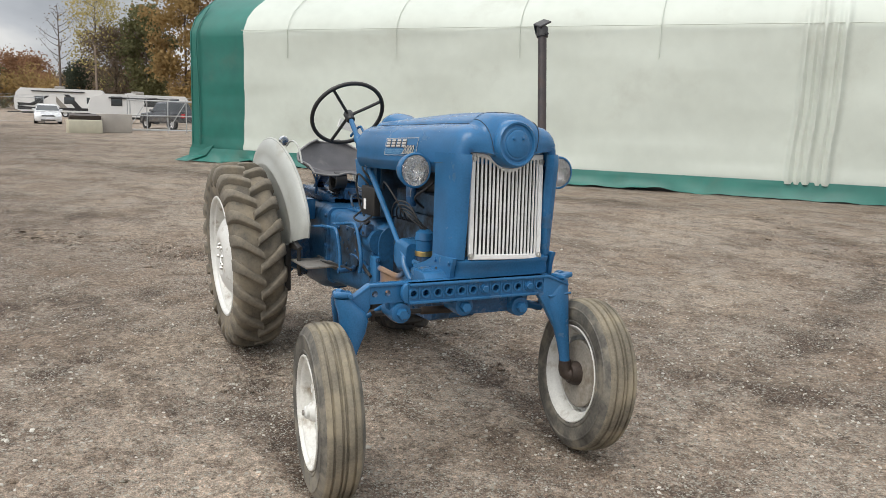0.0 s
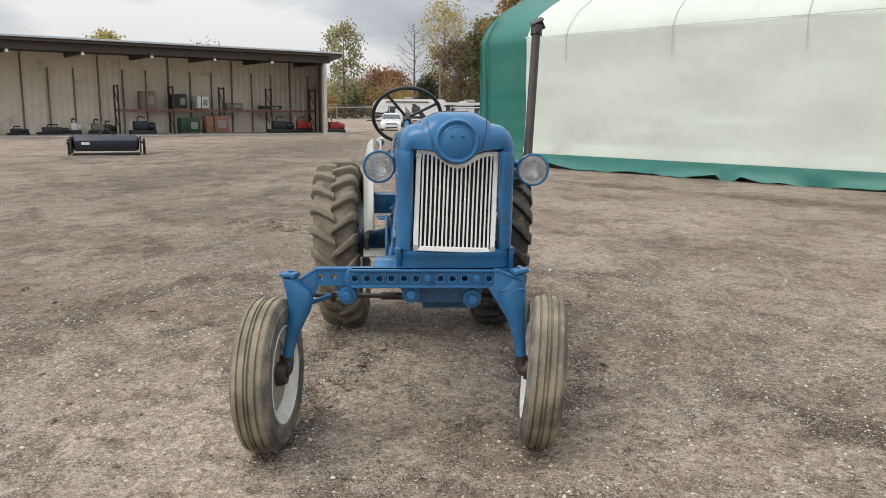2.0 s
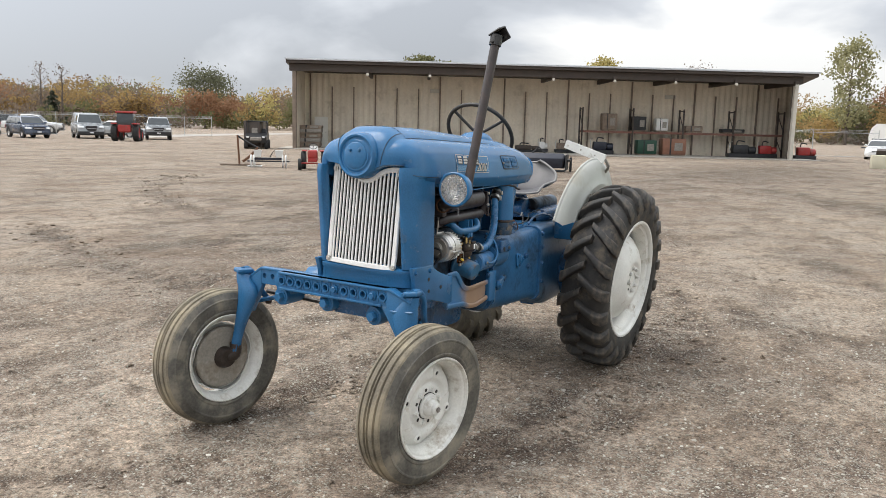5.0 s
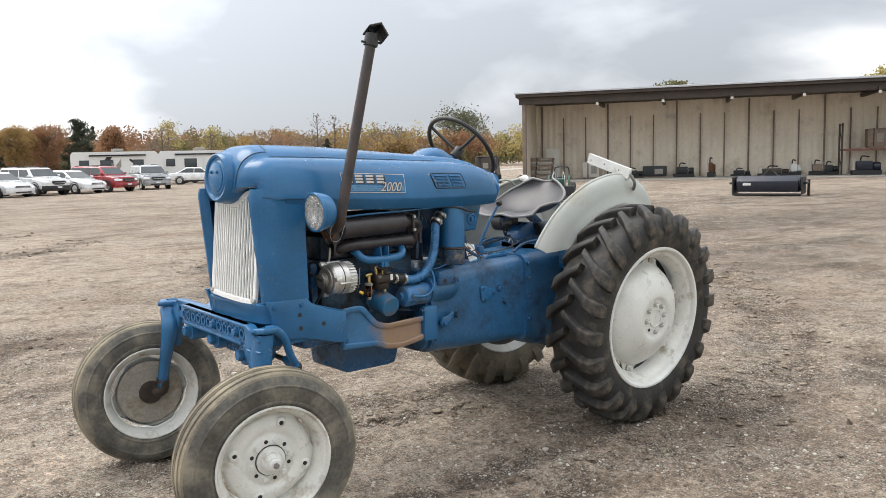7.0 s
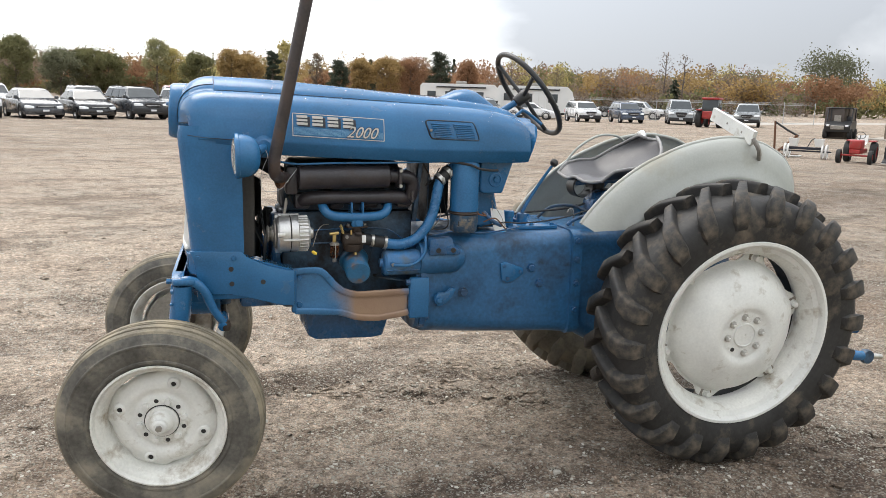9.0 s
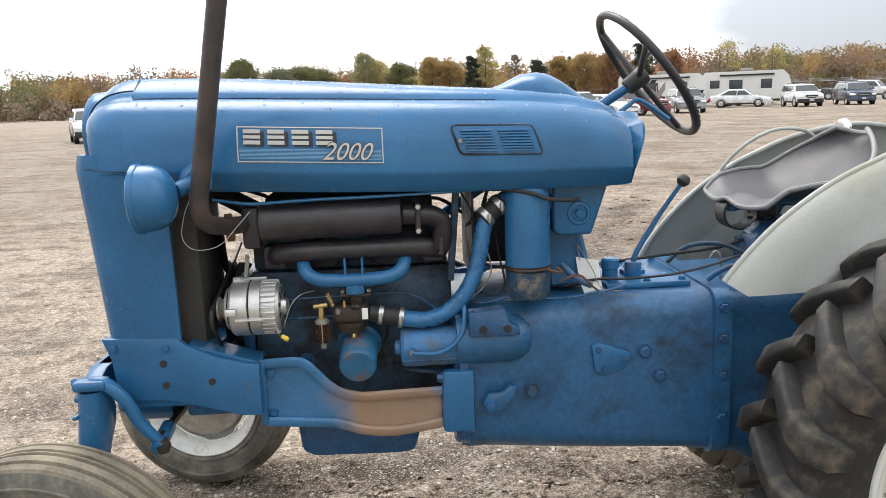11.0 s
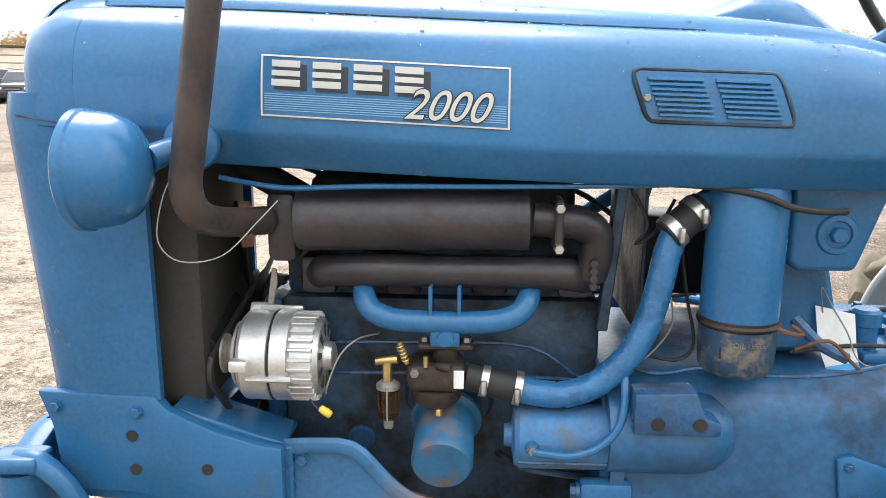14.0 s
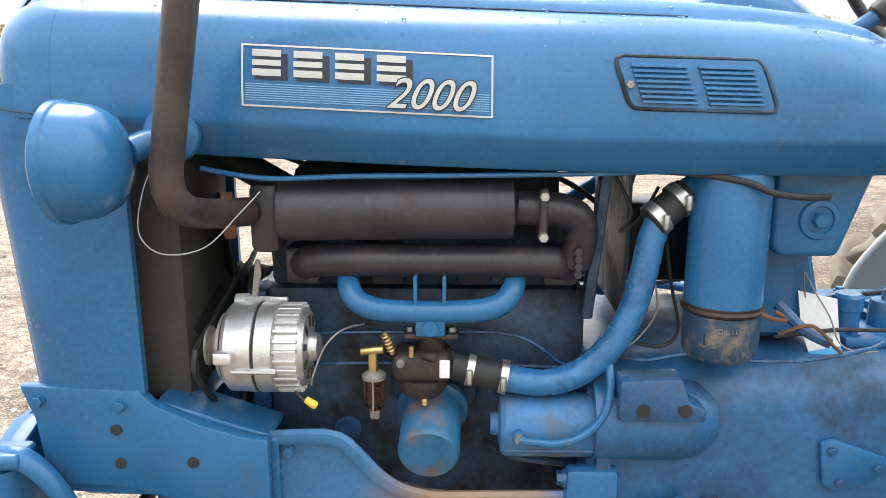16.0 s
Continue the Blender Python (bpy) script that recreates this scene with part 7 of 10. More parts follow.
def build_alternator():
    a, b = Vector((1.925, 0.235, 0.988)), Vector((0.925, 0.245, 0.990))
    alt = part("alternator", lathe([(0.0, 0.0), (0.030, 0.0), (0.045, 0.004), (0.072, 0.008), (0.080, 0.016), (0.081, 0.062), (0.079, 0.064), (0.079, 0.067), (0.081, 0.069), (0.081, 0.098), (0.074, 0.102), (0.0, 0.102)], a, b, 44), ALUMINIUM, tractor, "bright cast aluminium alternator")
    part("split_line", lathe([(0.0793, 0.0635), (0.0815, 0.0645), (0.0815, 0.0665), (0.0793, 0.0675)], a, b, 44, closed=True), SOOT_AND_SHADE, alt)
    rear = part("rear_cover", lathe([(0.072, 0.098), (0.072, 0.140), (0.064, 0.150), (0.028, 0.153), (0.024, 0.166), (0.018, 0.170), (0.0, 0.170)], a, b, 40), ALUMINIUM, alt)
    m = along(a, b)
    for k in range(28):
        t = 2 * math.pi * k / 28
        fin = part("cooling_fin", box((0.068, -0.0032, 0.100), (0.0805, 0.0032, 0.142), 0.0012, 1), ALUMINIUM, rear)
        fin.matrix_basis = m @ Matrix.Rotation(t, 4, "Z")
    for k in range(10):
        t = 2 * math.pi * (k + 0.5) / 10
        # slots are thin dark plates coloured for the shade inside
        slot = part("air_slot", box((0.036, -0.006, 0.149), (0.058, 0.006, 0.1525), 0.001, 1), SOOT_AND_SHADE, rear)
        slot.matrix_basis = m @ Matrix.Rotation(t, 4, "Z")
    for k in range(3):
        t = 2 * math.pi * (k + 0.45) / 3
        lug = part("mount_ear", box((0.072, -0.011, 0.004), (0.098, 0.011, 0.036), 0.005, 2), ALUMINIUM, alt)
        lug.matrix_basis = m @ Matrix.Rotation(t, 4, "Z")
        bolt = part("through_bolt", rod((0.084, 0, 0.03), (0.084, 0, 0.108), 0.0055, 8, 0.001), ALUMINIUM, alt)
        bolt.matrix_basis = m @ Matrix.Rotation(t + 0.3, 4, "Z")
    mid = Vector((1.84, 0.24, 0.99))
    alt.matrix_basis = Matrix.Translation(mid) @ Matrix.Scale(0.89, 4) @ Matrix.Translation(-mid)
    part("pulley", lathe([(0.0, -0.034), (0.028, -0.034), (0.036, -0.032), (0.036, -0.028), (0.027, -0.020), (0.036, -0.010), (0.036, -0.006), (0.0, -0.004)], a, b, 28), DULL_STEEL, alt)
    part("fan_disc", lathe([(0.03, -0.004), (0.060, -0.004), (0.062, 0.002), (0.03, 0.004)], a, b, 28), DULL_STEEL, alt)
    part("adjust_bracket", slab([(1.888, 1.045), (1.879, 1.045), (1.864, 1.115), (1.866, 1.14), (1.874, 1.14)], 0.006, 0.001, 1, m=Matrix.Translation((0, 0.20, 0))), DULL_STEEL, alt)
    part("wire", tube([(1.765, 0.285, 0.935), (1.76, 0.29, 0.955), (1.742, 0.27, 1.0), (1.715, 0.235, 1.02), (1.68, 0.20, 1.02)], 0.0018, 6, 5), DULL_STEEL, alt)
    part("wire", tube([(1.790, 0.300, 0.930), (1.778, 0.306, 0.918), (1.764, 0.306, 0.913)], 0.002, 6, 4), IRON, alt)
    part("wire_nut", lathe([(0.0, -0.002), (0.006, 0.0), (0.0075, 0.012), (0.007, 0.02), (0.004, 0.023), (0, 0.023)], (1.771, 0.306, 0.917), (1.72, 0.312, 0.885), 12), YELLOW, alt, "yellow wire nut")


def build_fuel():
    carb = part("carburettor", box((1.556, 0.185, 0.935), (1.650, 0.262, 0.985), 0.016, 3), IRON, tractor, "dark brown oily carburettor")
    part("float_bowl", lathe([(0.0, 0), (0.030, 0.0), (0.040, 0.012), (0.042, 0.03), (0.0, 0.03)], (1.603, 0.225, 0.908), (1.603, 0.225, 1.9), 24), IRON, carb)
    part("throat", rod((1.588, 0.225, 0.98), (1.588, 0.225, 1.025), 0.021, 18, 0.003), IRON, carb)
    part("throat_flange", box((1.545, 0.205, 1.004), (1.632, 0.247, 1.013), 0.003, 1), IRON, carb)
    for x in (1.555, 1.622):
        part("bolt", hexagon((x, 0.226, 1.0135), (0, 0, 1), 0.007, 0.007), DULL_STEEL, carb)
    part("drain_plug", hexagon((1.598, 0.250, 0.904), (0, 0.3, -1), 0.006, 0.008), BRASS, carb)
    part("idle_screw", rod((1.648, 0.255, 0.985), (1.660, 0.262, 1.022), 0.004, 8), BRASS, carb)
    for k in range(5):
        p = Vector((1.650 + 0.0022 * k, 0.2565 + 0.0012 * k, 0.992 + 0.006 * k))
        part("spring_turn", lathe([(0.0055, -0.0012), (0.007, 0), (0.0055, 0.0012)], p, p + Vector((0.012, 0.007, 0.037)), 12, closed=True), BRASS, carb)
    part("jet", rod((1.618, 0.262, 1.0), (1.618, 0.262, 0.982), 0.004, 8), BRASS, carb)
    part("jet", hexagon((1.635, 0.2625, 0.972), (0, 1, 0), 0.0075, 0.006), DULL_STEEL, carb)
    part("throttle_shaft", rod((1.60, 0.262, 0.985), (1.578, 0.275, 0.985), 0.007, 12, 0.002), IRON, carb)
    part("maker_tag", box((1.558, 0.2625, 0.948), (1.574, 0.2650, 0.978), 0.001, 1), PAPER, carb, "small white tag")
    # rubber sleeve and the blue air hose
    sleeve = part("rubber_sleeve", lathe([(0.018, 0.0), (0.0215, 0.002), (0.0225, 0.03), (0.0245, 0.05), (0.0245, 0.09), (0.018, 0.09)], (1.556, 0.23, 0.956), (1.46, 0.236, 0.938), 24, closed=True), HOSE, tractor, "black rubber sleeve on the carburettor")
    clamp_band(sleeve, (1.525, 0.2325, 0.950), (1, -0.06, 0.18), 0.0235)
    clamp_band(sleeve, (1.472, 0.236, 0.9405), (1, -0.06, 0.18), 0.0255)
    hose = part("air_hose", tube([(1.485, 0.236, 0.942), (1.44, 0.238, 0.934), (1.395, 0.24, 0.934), (1.345, 0.24, 0.955), (1.30, 0.238, 1.0), (1.272, 0.234, 1.055), (1.256, 0.228, 1.115), (1.246, 0.222, 1.165), (1.228, 0.216, 1.204), (1.19, 0.208, 1.238), (1.15, 0.205, 1.25)], 0.0215, 20, 6), BLUE_WRAP, tractor, "bent blue air intake pipe", smooth=60)
    collar = part("hose_collar", rod((1.249, 0.223, 1.190), (1.192, 0.209, 1.235), 0.0262, 20, 0.002), HOSE, hose, "black rubber collar")
    clamp_band(collar, (1.240, 0.2205, 1.197), (-0.057, -0.014, 0.045), 0.0265, width=0.016)
    clamp_band(collar, (1.206, 0.2125, 1.225), (-0.057, -0.014, 0.045), 0.0265, width=0.016)
    cleaner = part("air_cleaner", lathe([(0.0, 0.0), (0.060, 0.0), (0.060, 0.19), (0.057, 0.205), (0.045, 0.212), (0.0, 0.214)], (1.130, 0.222, 1.066), (1.130, 0.222, 2.0), 40), BLUE, tractor, "tall blue oil bath air cleaner")
    part("cleaner_ring", lathe([(0.056, -0.006), (0.062, -0.004), (0.064, 0.0), (0.061, 0.004), (0.062, 0.008), (0.056, 0.010)], (1.130, 0.222, 1.058), (1.130, 0.222, 2.0), 40, closed=True), IRON, cleaner, "rusty clamp ring")
    part("cleaner_clip", tube([(1.085, 0.265, 1.058), (1.068, 0.27, 1.052), (1.045, 0.262, 1.048), (1.06, 0.255, 1.06)], 0.0035, 8, 4), RUST, cleaner)
    cup = part("oil_cup", lathe([(0.0, 0.0), (0.050, 0.0), (0.057, 0.010), (0.059, 0.040), (0.060, 0.075), (0.0, 0.075)], (1.130, 0.222, 0.977), (1.130, 0.222, 2.0), 40), CUP, cleaner, "chipped blue and grey oil cup")
    curve = bpy.data.curves.new("words", "FONT")
    curve.body, curve.size, curve.extrude = "OIL LEVEL", 0.0115, 0.0006
    ob = new("words", curve)
    bpy.context.view_layer.update()
    me = bpy.data.meshes.new_from_object(ob.evaluated_get(bpy.context.evaluated_depsgraph_get()))
    bpy.data.objects.remove(ob)
    for v in me.vertices:
        t = radians(112) - v.co.x / 0.0605
        r = 0.0600 + v.co.z
        v.co = (1.130 + r * math.cos(t) * -1.0, 0.222 + r * math.sin(t), 1.030 + v.co.y)
    # the text runs along the cup as seen from outside
    me.materials.clear()
    me.materials.append(DULL_STEEL)
    words = new("raised_words", me)
    words.parent = cup
    words["label"] = "raised words OIL LEVEL"
    part("cup_arrow", box((1.165, 0.263, 1.008), (1.169, 0.268, 1.028), 0.001, 1), SOOT_AND_SHADE, cup)
    # sediment bowl
    bowl = part("sediment_bowl", lathe([(0.0, 0.0), (0.012, 0.0), (0.0165, 0.006), (0.0175, 0.052), (0.0, 0.052)], (1.680, 0.238, 0.884), (1.680, 0.238, 1.9), 24), AMBER, tractor, "amber glass fuel sediment bowl")
    part("bowl_head", lathe([(0.0, 0), (0.0195, 0.0), (0.0195, 0.006), (0.012, 0.012), (0.0, 0.014)], (1.680, 0.238, 0.937), (1.680, 0.238, 1.9), 24), DULL_STEEL, bowl)
    part("bowl_neck", box((1.674, 0.231, 0.948), (1.688, 0.246, 0.985), 0.002, 1), BRASS, bowl)
    part("bowl_tap", rod((1.70, 0.24, 0.982), (1.664, 0.24, 0.986), 0.0068, 12, 0.001), BRASS, bowl)
    part("bowl_bail", tube([(1.680, 0.258, 0.945), (1.680, 0.258, 0.90), (1.680, 0.252, 0.876), (1.680, 0.238, 0.872)], 0.0014, 6, 3), STEEL, bowl)
    part("bail_nut", rod((1.680, 0.238, 0.883), (1.680, 0.238, 0.868), 0.008, 10, 0.001), DULL_STEEL, bowl)
    # oil filter
    filt = part("oil_filter", lathe([(0.055, 0.0), (0.060, 0.006), (0.060, 0.016), (0.054, 0.020), (0.049, 0.03), (0.0495, 0.118), (0.045, 0.126), (0.0, 0.130)], (1.588, 0.165, 0.862), (1.592, 0.325, 0.815), 36), FILTER, tractor, "chipped blue oil filter")
    part("filter_base", lathe([(0.0, 0), (0.075, 0.0), (0.078, 0.01), (0.070, 0.024), (0.0, 0.026)], (1.585, 0.134, 0.890), (1.590, 0.294, 0.846), 28), BLUE_DARK, filt)
    # starter with its cable
    st = part("starter", lathe([(0.0, 0.0), (0.018, 0.0), (0.02, 0.012), (0.046, 0.016), (0.0525, 0.024), (0.0525, 0.045), (0.0535, 0.047), (0.0535, 0.052), (0.0525, 0.054), (0.0525, 0.17), (0.0, 0.17)], (1.492, 0.225, 0.855), (0.5, 0.225, 0.857), 36), STARTER, tractor, "worn blue starter motor")
    term = part("terminal", rod((1.449, 0.27, 0.858), (1.449, 0.286, 0.858), 0.011, 14, 0.002), BLUE, st)
    part("terminal_nut", hexagon((1.449, 0.286, 0.858), (0, 1, 0), 0.008, 0.008), DULL_STEEL, term)
    part("cable", tube([(1.449, 0.292, 0.858), (1.425, 0.294, 0.856), (1.39, 0.294, 0.854), (1.35, 0.290, 0.866), (1.32, 0.284, 0.895), (1.308, 0.272, 0.93), (1.306, 0.25, 0.965), (1.30, 0.2, 1.0)], 0.0066, 10, 5), BLUE, st, "blue starter cable with cracked paint")
    part("starter_bolt", rod((1.47, 0.272, 0.83), (1.33, 0.272, 0.83), 0.003, 6), BLUE_OLD, st)
    part("lower_pipe", tube([(1.50, 0.16, 0.79), (1.46, 0.20, 0.785), (1.40, 0.20, 0.775), (1.35, 0.19, 0.765)], 0.006, 8, 4), BLUE_DARK, tractor)


CUP = material("chipped_cup", (0.020, 0.055, 0.100), 0.45, vary=0.3, scale=14, bump=0.3, fine=120, dirt=(0.20, 0.165, 0.12), dirt_amount=0.5, dirt_scale=30)
FILTER = material("chipped_filter", (0.022, 0.115, 0.225), 0.4, vary=0.2, scale=12, bump=0.2, fine=120, dirt=(0.17, 0.10, 0.055), dirt_amount=0.5, dirt_scale=16)
STARTER = material("worn_starter", (0.036, 0.15, 0.33), 0.45, vary=0.25, scale=12, bump=0.2, fine=120, dirt=(0.10, 0.12, 0.12), dirt_amount=0.55, dirt_scale=14)
build_exhaust()
build_alternator()
build_fuel()


def build_tag():
    """The sale card hanging by a wire behind the engine."""
    card = tagged(part("sale_tag", loft([[(0.987, 0.160, 1.066), (0.925, 0.166, 1.054)], [(0.978, 0.166, 1.00), (0.920, 0.174, 1.000)], [(0.962, 0.178, 0.952), (0.915, 0.182, 0.966)]], False, False), PAPER), "white paper sale tag hung on a wire", "tag")
    thick(card, 0.0008)
    part("tag_stripe", loft([[(0.961, 0.1805, 0.955), (0.916, 0.1845, 0.968)], [(0.967, 0.1780, 0.967), (0.918, 0.1815, 0.978)]], False, False), PAPER_BLUE, card, "pale blue stripe")
    part("tag_wire", tube([(0.975, 0.162, 1.055), (0.985, 0.17, 1.10), (0.965, 0.165, 1.07), (0.945, 0.19, 1.03), (0.93, 0.20, 0.99), (0.90, 0.20, 0.975), (0.86, 0.19, 0.972)], 0.0014, 6, 5), DULL_STEEL, card)


build_tag()


def build_wiring():
    w = part("wiring", tube([(1.30, 0.245, 1.275), (1.20, 0.262, 1.272), (1.13, 0.285, 1.262), (1.09, 0.288, 1.247), (1.04, 0.282, 1.240), (1.0, 0.26, 1.238)], 0.0052, 10, 5), HOSE, tractor, "loose black wiring and thin lines")
    for pts, r, mat in (
            ([(1.30, 0.17, 1.26), (1.27, 0.18, 1.20), (1.29, 0.19, 1.17), (1.26, 0.19, 1.19), (1.23, 0.18, 1.24)], 0.003, HOSE),
            ([(1.24, 0.18, 1.12), (1.225, 0.20, 1.05), (1.255, 0.21, 1.0), (1.29, 0.22, 0.98), (1.33, 0.21, 0.97)], 0.002, DULL_STEEL),
            ([(1.32, 0.20, 0.975), (1.25, 0.22, 0.965), (1.18, 0.23, 0.98), (1.10, 0.235, 0.972), (1.0, 0.24, 0.975), (0.90, 0.22, 0.985), (0.86, 0.2, 0.99)], 0.0035, BLUE_OLD),
            ([(1.28, 0.19, 0.99), (1.22, 0.21, 0.985), (1.19, 0.2, 1.01), (1.20, 0.18, 1.08), (1.21, 0.17, 1.15)], 0.003, HOSE),
            ([(1.88, 0.15, 1.20), (1.855, 0.17, 1.15), (1.845, 0.17, 1.11), (1.825, 0.16, 1.09)], 0.003, HOSE),
            ([(1.05, 0.25, 1.02), (1.0, 0.25, 1.035), (0.96, 0.245, 1.0), (0.93, 0.22, 0.975)], 0.003, RUST)):
        part("wire", tube(pts, r, 6, 5), mat, w)
    part("wire", tube([(1.035, 0.20, 1.055), (1.0, 0.225, 1.02), (0.96, 0.23, 1.0)], 0.009, 8, 4), BLUE_OLD, w)
    part("red_flake", box((1.205, 0.292, 0.9585), (1.255, 0.298, 0.9615), 0.001, 1), RED_FLAKE, w)
    # right-hand side: battery, coil, leads, distributor, filler pipe
    bat = part("battery", box((1.08, -0.235, 1.0), (1.26, -0.14, 1.16), 0.006, 2), BLACK, tractor, "black battery box")
    part("battery_label", box((1.12, -0.2372, 1.03), (1.15, -0.2352, 1.09), 0.0005, 1), PAPER, bat)
    dist = part("distributor", lathe([(0.0, 0), (0.045, 0.0), (0.045, 0.05), (0.05, 0.055), (0.045, 0.09), (0.025, 0.105), (0, 0.108)], (1.80, -0.20, 0.90), (1.80, -0.205, 1.9), 24), BLUE, tractor, "blue distributor with black leads")
    part("brass_band", lathe([(0.046, 0.008), (0.048, 0.010), (0.048, 0.032), (0.046, 0.034)], (1.80, -0.20, 0.865), (1.80, -0.205, 1.9), 24, closed=True), BRASS, dist)
    part("pump_body", lathe([(0, -0.06), (0.04, -0.06), (0.046, -0.02), (0.04, 0.03), (0, 0.03)], (1.80, -0.20, 0.86), (1.80, -0.20, 1.86), 20), BLUE_OLD, dist)
    for k in range(5):
        t = k * 1.25
        part("plug_lead", tube([(1.80 + 0.02 * math.cos(t), -0.20 + 0.02 * math.sin(t), 1.0), (1.78 - 0.015 * k, -0.25, 1.04 + 0.02 * k), (1.74 - 0.035 * k, -0.27, 1.07 + 0.012 * k), (1.70 - 0.06 * k, -0.22, 1.03), (1.68 - 0.07 * k, -0.16, 1.02)], 0.0042, 8, 5), HOSE, dist)
    part("coil", rod((1.62, -0.19, 1.10), (1.62, -0.19, 1.22), 0.027, 16, 0.004), BLUE_OLD, tractor, "blue ignition coil")
    part("oil_filler", rod((1.93, -0.19, 0.86), (1.965, -0.205, 0.97), 0.026, 16, 0.004), BLUE, tractor, "blue oil filler pipe")
    for pts in ([(1.10, -0.20, 1.16), (1.05, -0.24, 1.22), (1.02, -0.24, 1.15), (1.03, -0.22, 1.04), (1.07, -0.21, 0.98)], [(1.26, -0.18, 1.15), (1.36, -0.22, 1.2), (1.46, -0.2, 1.12), (1.5, -0.17, 1.04)], [(1.2, -0.2, 1.17), (1.16, -0.26, 1.25), (1.12, -0.24, 1.28)],
                [(1.0, -0.20, 1.0), (1.06, -0.27, 0.97), (1.16, -0.26, 0.96), (1.24, -0.24, 1.0)], [(1.70, -0.16, 1.1), (1.78, -0.25, 1.16), (1.86, -0.22, 1.22), (1.95, -0.24, 1.25)]):
        part("battery_lead", tube(pts, 0.006, 8, 5), HOSE, tractor)
    part("steering_box", loft([body_ring(1.62, 0.05, 0.80, 0.93, 0.03), body_ring(1.68, 0.06, 0.78, 0.95, 0.03), body_ring(1.76, 0.05, 0.80, 0.93, 0.03)]), BLUE, tractor, "blue steering gear housing").location = (0.02, -0.24, 0)


build_wiring()


# --- steering, seat, fenders ---


def build_controls():
    hub, foot = Vector((0.718, -0.166, 1.542)), Vector((1.755, -0.290, 0.862))
    ahead = Vector((0.80, -0.02, -0.60)).normalized()
    c = Vector((0.690, -0.165, 1.556))
    across = Vector((0, 1, 0))
    up = across.cross(ahead).normalized()
    if up.z < 0:
        up = -up
    wheel = part("steering_wheel", tube([c + 0.222 * (math.cos(2 * math.pi * k / 40) * across + math.sin(2 * math.pi * k / 40) * up) for k in range(40)], 0.0125, 12, 1, closed=True), BLACK, tractor, "black three-spoke steering wheel", smooth=60)
    for k in range(26):
        t = math.pi + math.pi * 1.0 * k / 25 - 0.2
        p = c + 0.2235 * (math.cos(t) * across + math.sin(t) * up) - ahead * 0.009
        part("grip_bump", rod(p - ahead * 0.004, p + ahead * 0.004, 0.007, 8, 0.002), BLACK, wheel)
    for deg in (28, 128, 255):
        t = radians(deg)
        part("spoke", tube([hub - ahead * 0.005, (hub + c) / 2 + 0.10 * (math.cos(t) * across + math.sin(t) * up), c + 0.218 * (math.cos(t) * across + math.sin(t) * up)], 0.0095, 10, 4), BLACK, wheel)
    part("wheel_hub", rod(hub - ahead * 0.03, hub + ahead * 0.045, 0.03, 20, 0.008, r2=0.026), BLACK, wheel)
    joint = hub.lerp(foot, 0.19)
    col = part("steering_column", tube([hub + ahead * 0.03, joint], 0.0155, 14, 1), BLUE, tractor, "long blue steering column running forward beside the engine")
    part("column_collar", rod(joint - ahead * 0.02, joint + ahead * 0.018, 0.026, 16, 0.006), BLUE, col)
    part("column_tube", tube([joint, joint.lerp(foot, 0.25), joint.lerp(foot, 0.6), foot], 0.013, 14, 1, radii=(0.022, 0.012)), BLUE, col)
    part("column_gusset", loft([[joint + Vector((0.0, -0.02, 0.0)), joint + Vector((0.0, 0.02, 0.0)), joint + Vector((0.02, 0.02, -0.05)), joint + Vector((0.02, -0.02, -0.05))], [joint + Vector((0.16, -0.035, -0.10)), joint + Vector((0.16, 0.005, -0.10)), joint + Vector((0.15, 0.005, -0.13)), joint + Vector((0.15, -0.035, -0.13))]]), BLUE, col)
    part("drop_arm", tube([foot, foot + Vector((0.03, -0.01, -0.04)), foot + Vector((0.08, 0.0, -0.10))], 0.016, 10, 4), BLUE, col)
    part("drag_link", tube([foot + Vector((0.08, 0.0, -0.10)), (2.02, -0.50, 0.70), (2.125, -0.75, 0.635)], 0.012, 10, 1), BLUE, col)
    part("throttle_lever", tube([(0.80, -0.10, 1.44), (0.760, -0.10, 1.470), (0.742, -0.10, 1.481), (0.708, -0.11, 1.469), (0.635, -0.12, 1.420)], 0.0075, 10, 4), BLUE, col, "bent blue throttle lever")
    # pedals
    for y, line in ((-0.296, ((0.60, 0.862), (0.76, 0.874), (0.85, 0.868), (0.895, 0.80), (0.920, 0.72), (0.925, 0.655))), (-0.312, ((0.995, 0.930), (1.10, 0.946), (1.185, 0.944), (1.235, 0.87), (1.270, 0.77), (1.255, 0.69)))):
        pedal = part("pedal_arm", tube([(x, y, z) for x, z in line], 0.0105, 10, 4), BLUE, tractor, "bent blue pedal")
        part("pedal_pad", box((-0.045, -0.055, -0.006), (0.045, 0.040, 0.006), 0.003, 1), BLUE, pedal).matrix_basis = Matrix.Translation((line[0][0], y, line[0][1])) @ pose(0, 0, 0, 0, -6, -8)
    part("pedal_shaft", rod((1.0, -0.34, 0.655), (1.0, -0.2, 0.655), 0.016, 14), BLUE_OLD, tractor)
    # step plate and its hanger
    step = part("foot_step", box((0.50, -0.46, 0.632), (0.80, -0.26, 0.645), 0.003, 1), DULL_STEEL, tractor, "dull steel foot step with holes")
    part("step_edge", box((0.44, -0.262, 0.61), (0.80, -0.250, 0.648), 0.002, 1), DULL_STEEL, step)
    for k in range(5):
        # dark discs on the edge paint the shaded step holes
        part("step_hole", rod((0.50 + 0.06 * k, -0.249, 0.628), (0.50 + 0.06 * k, -0.2484, 0.628), 0.008, 12), SOOT_AND_SHADE, step)
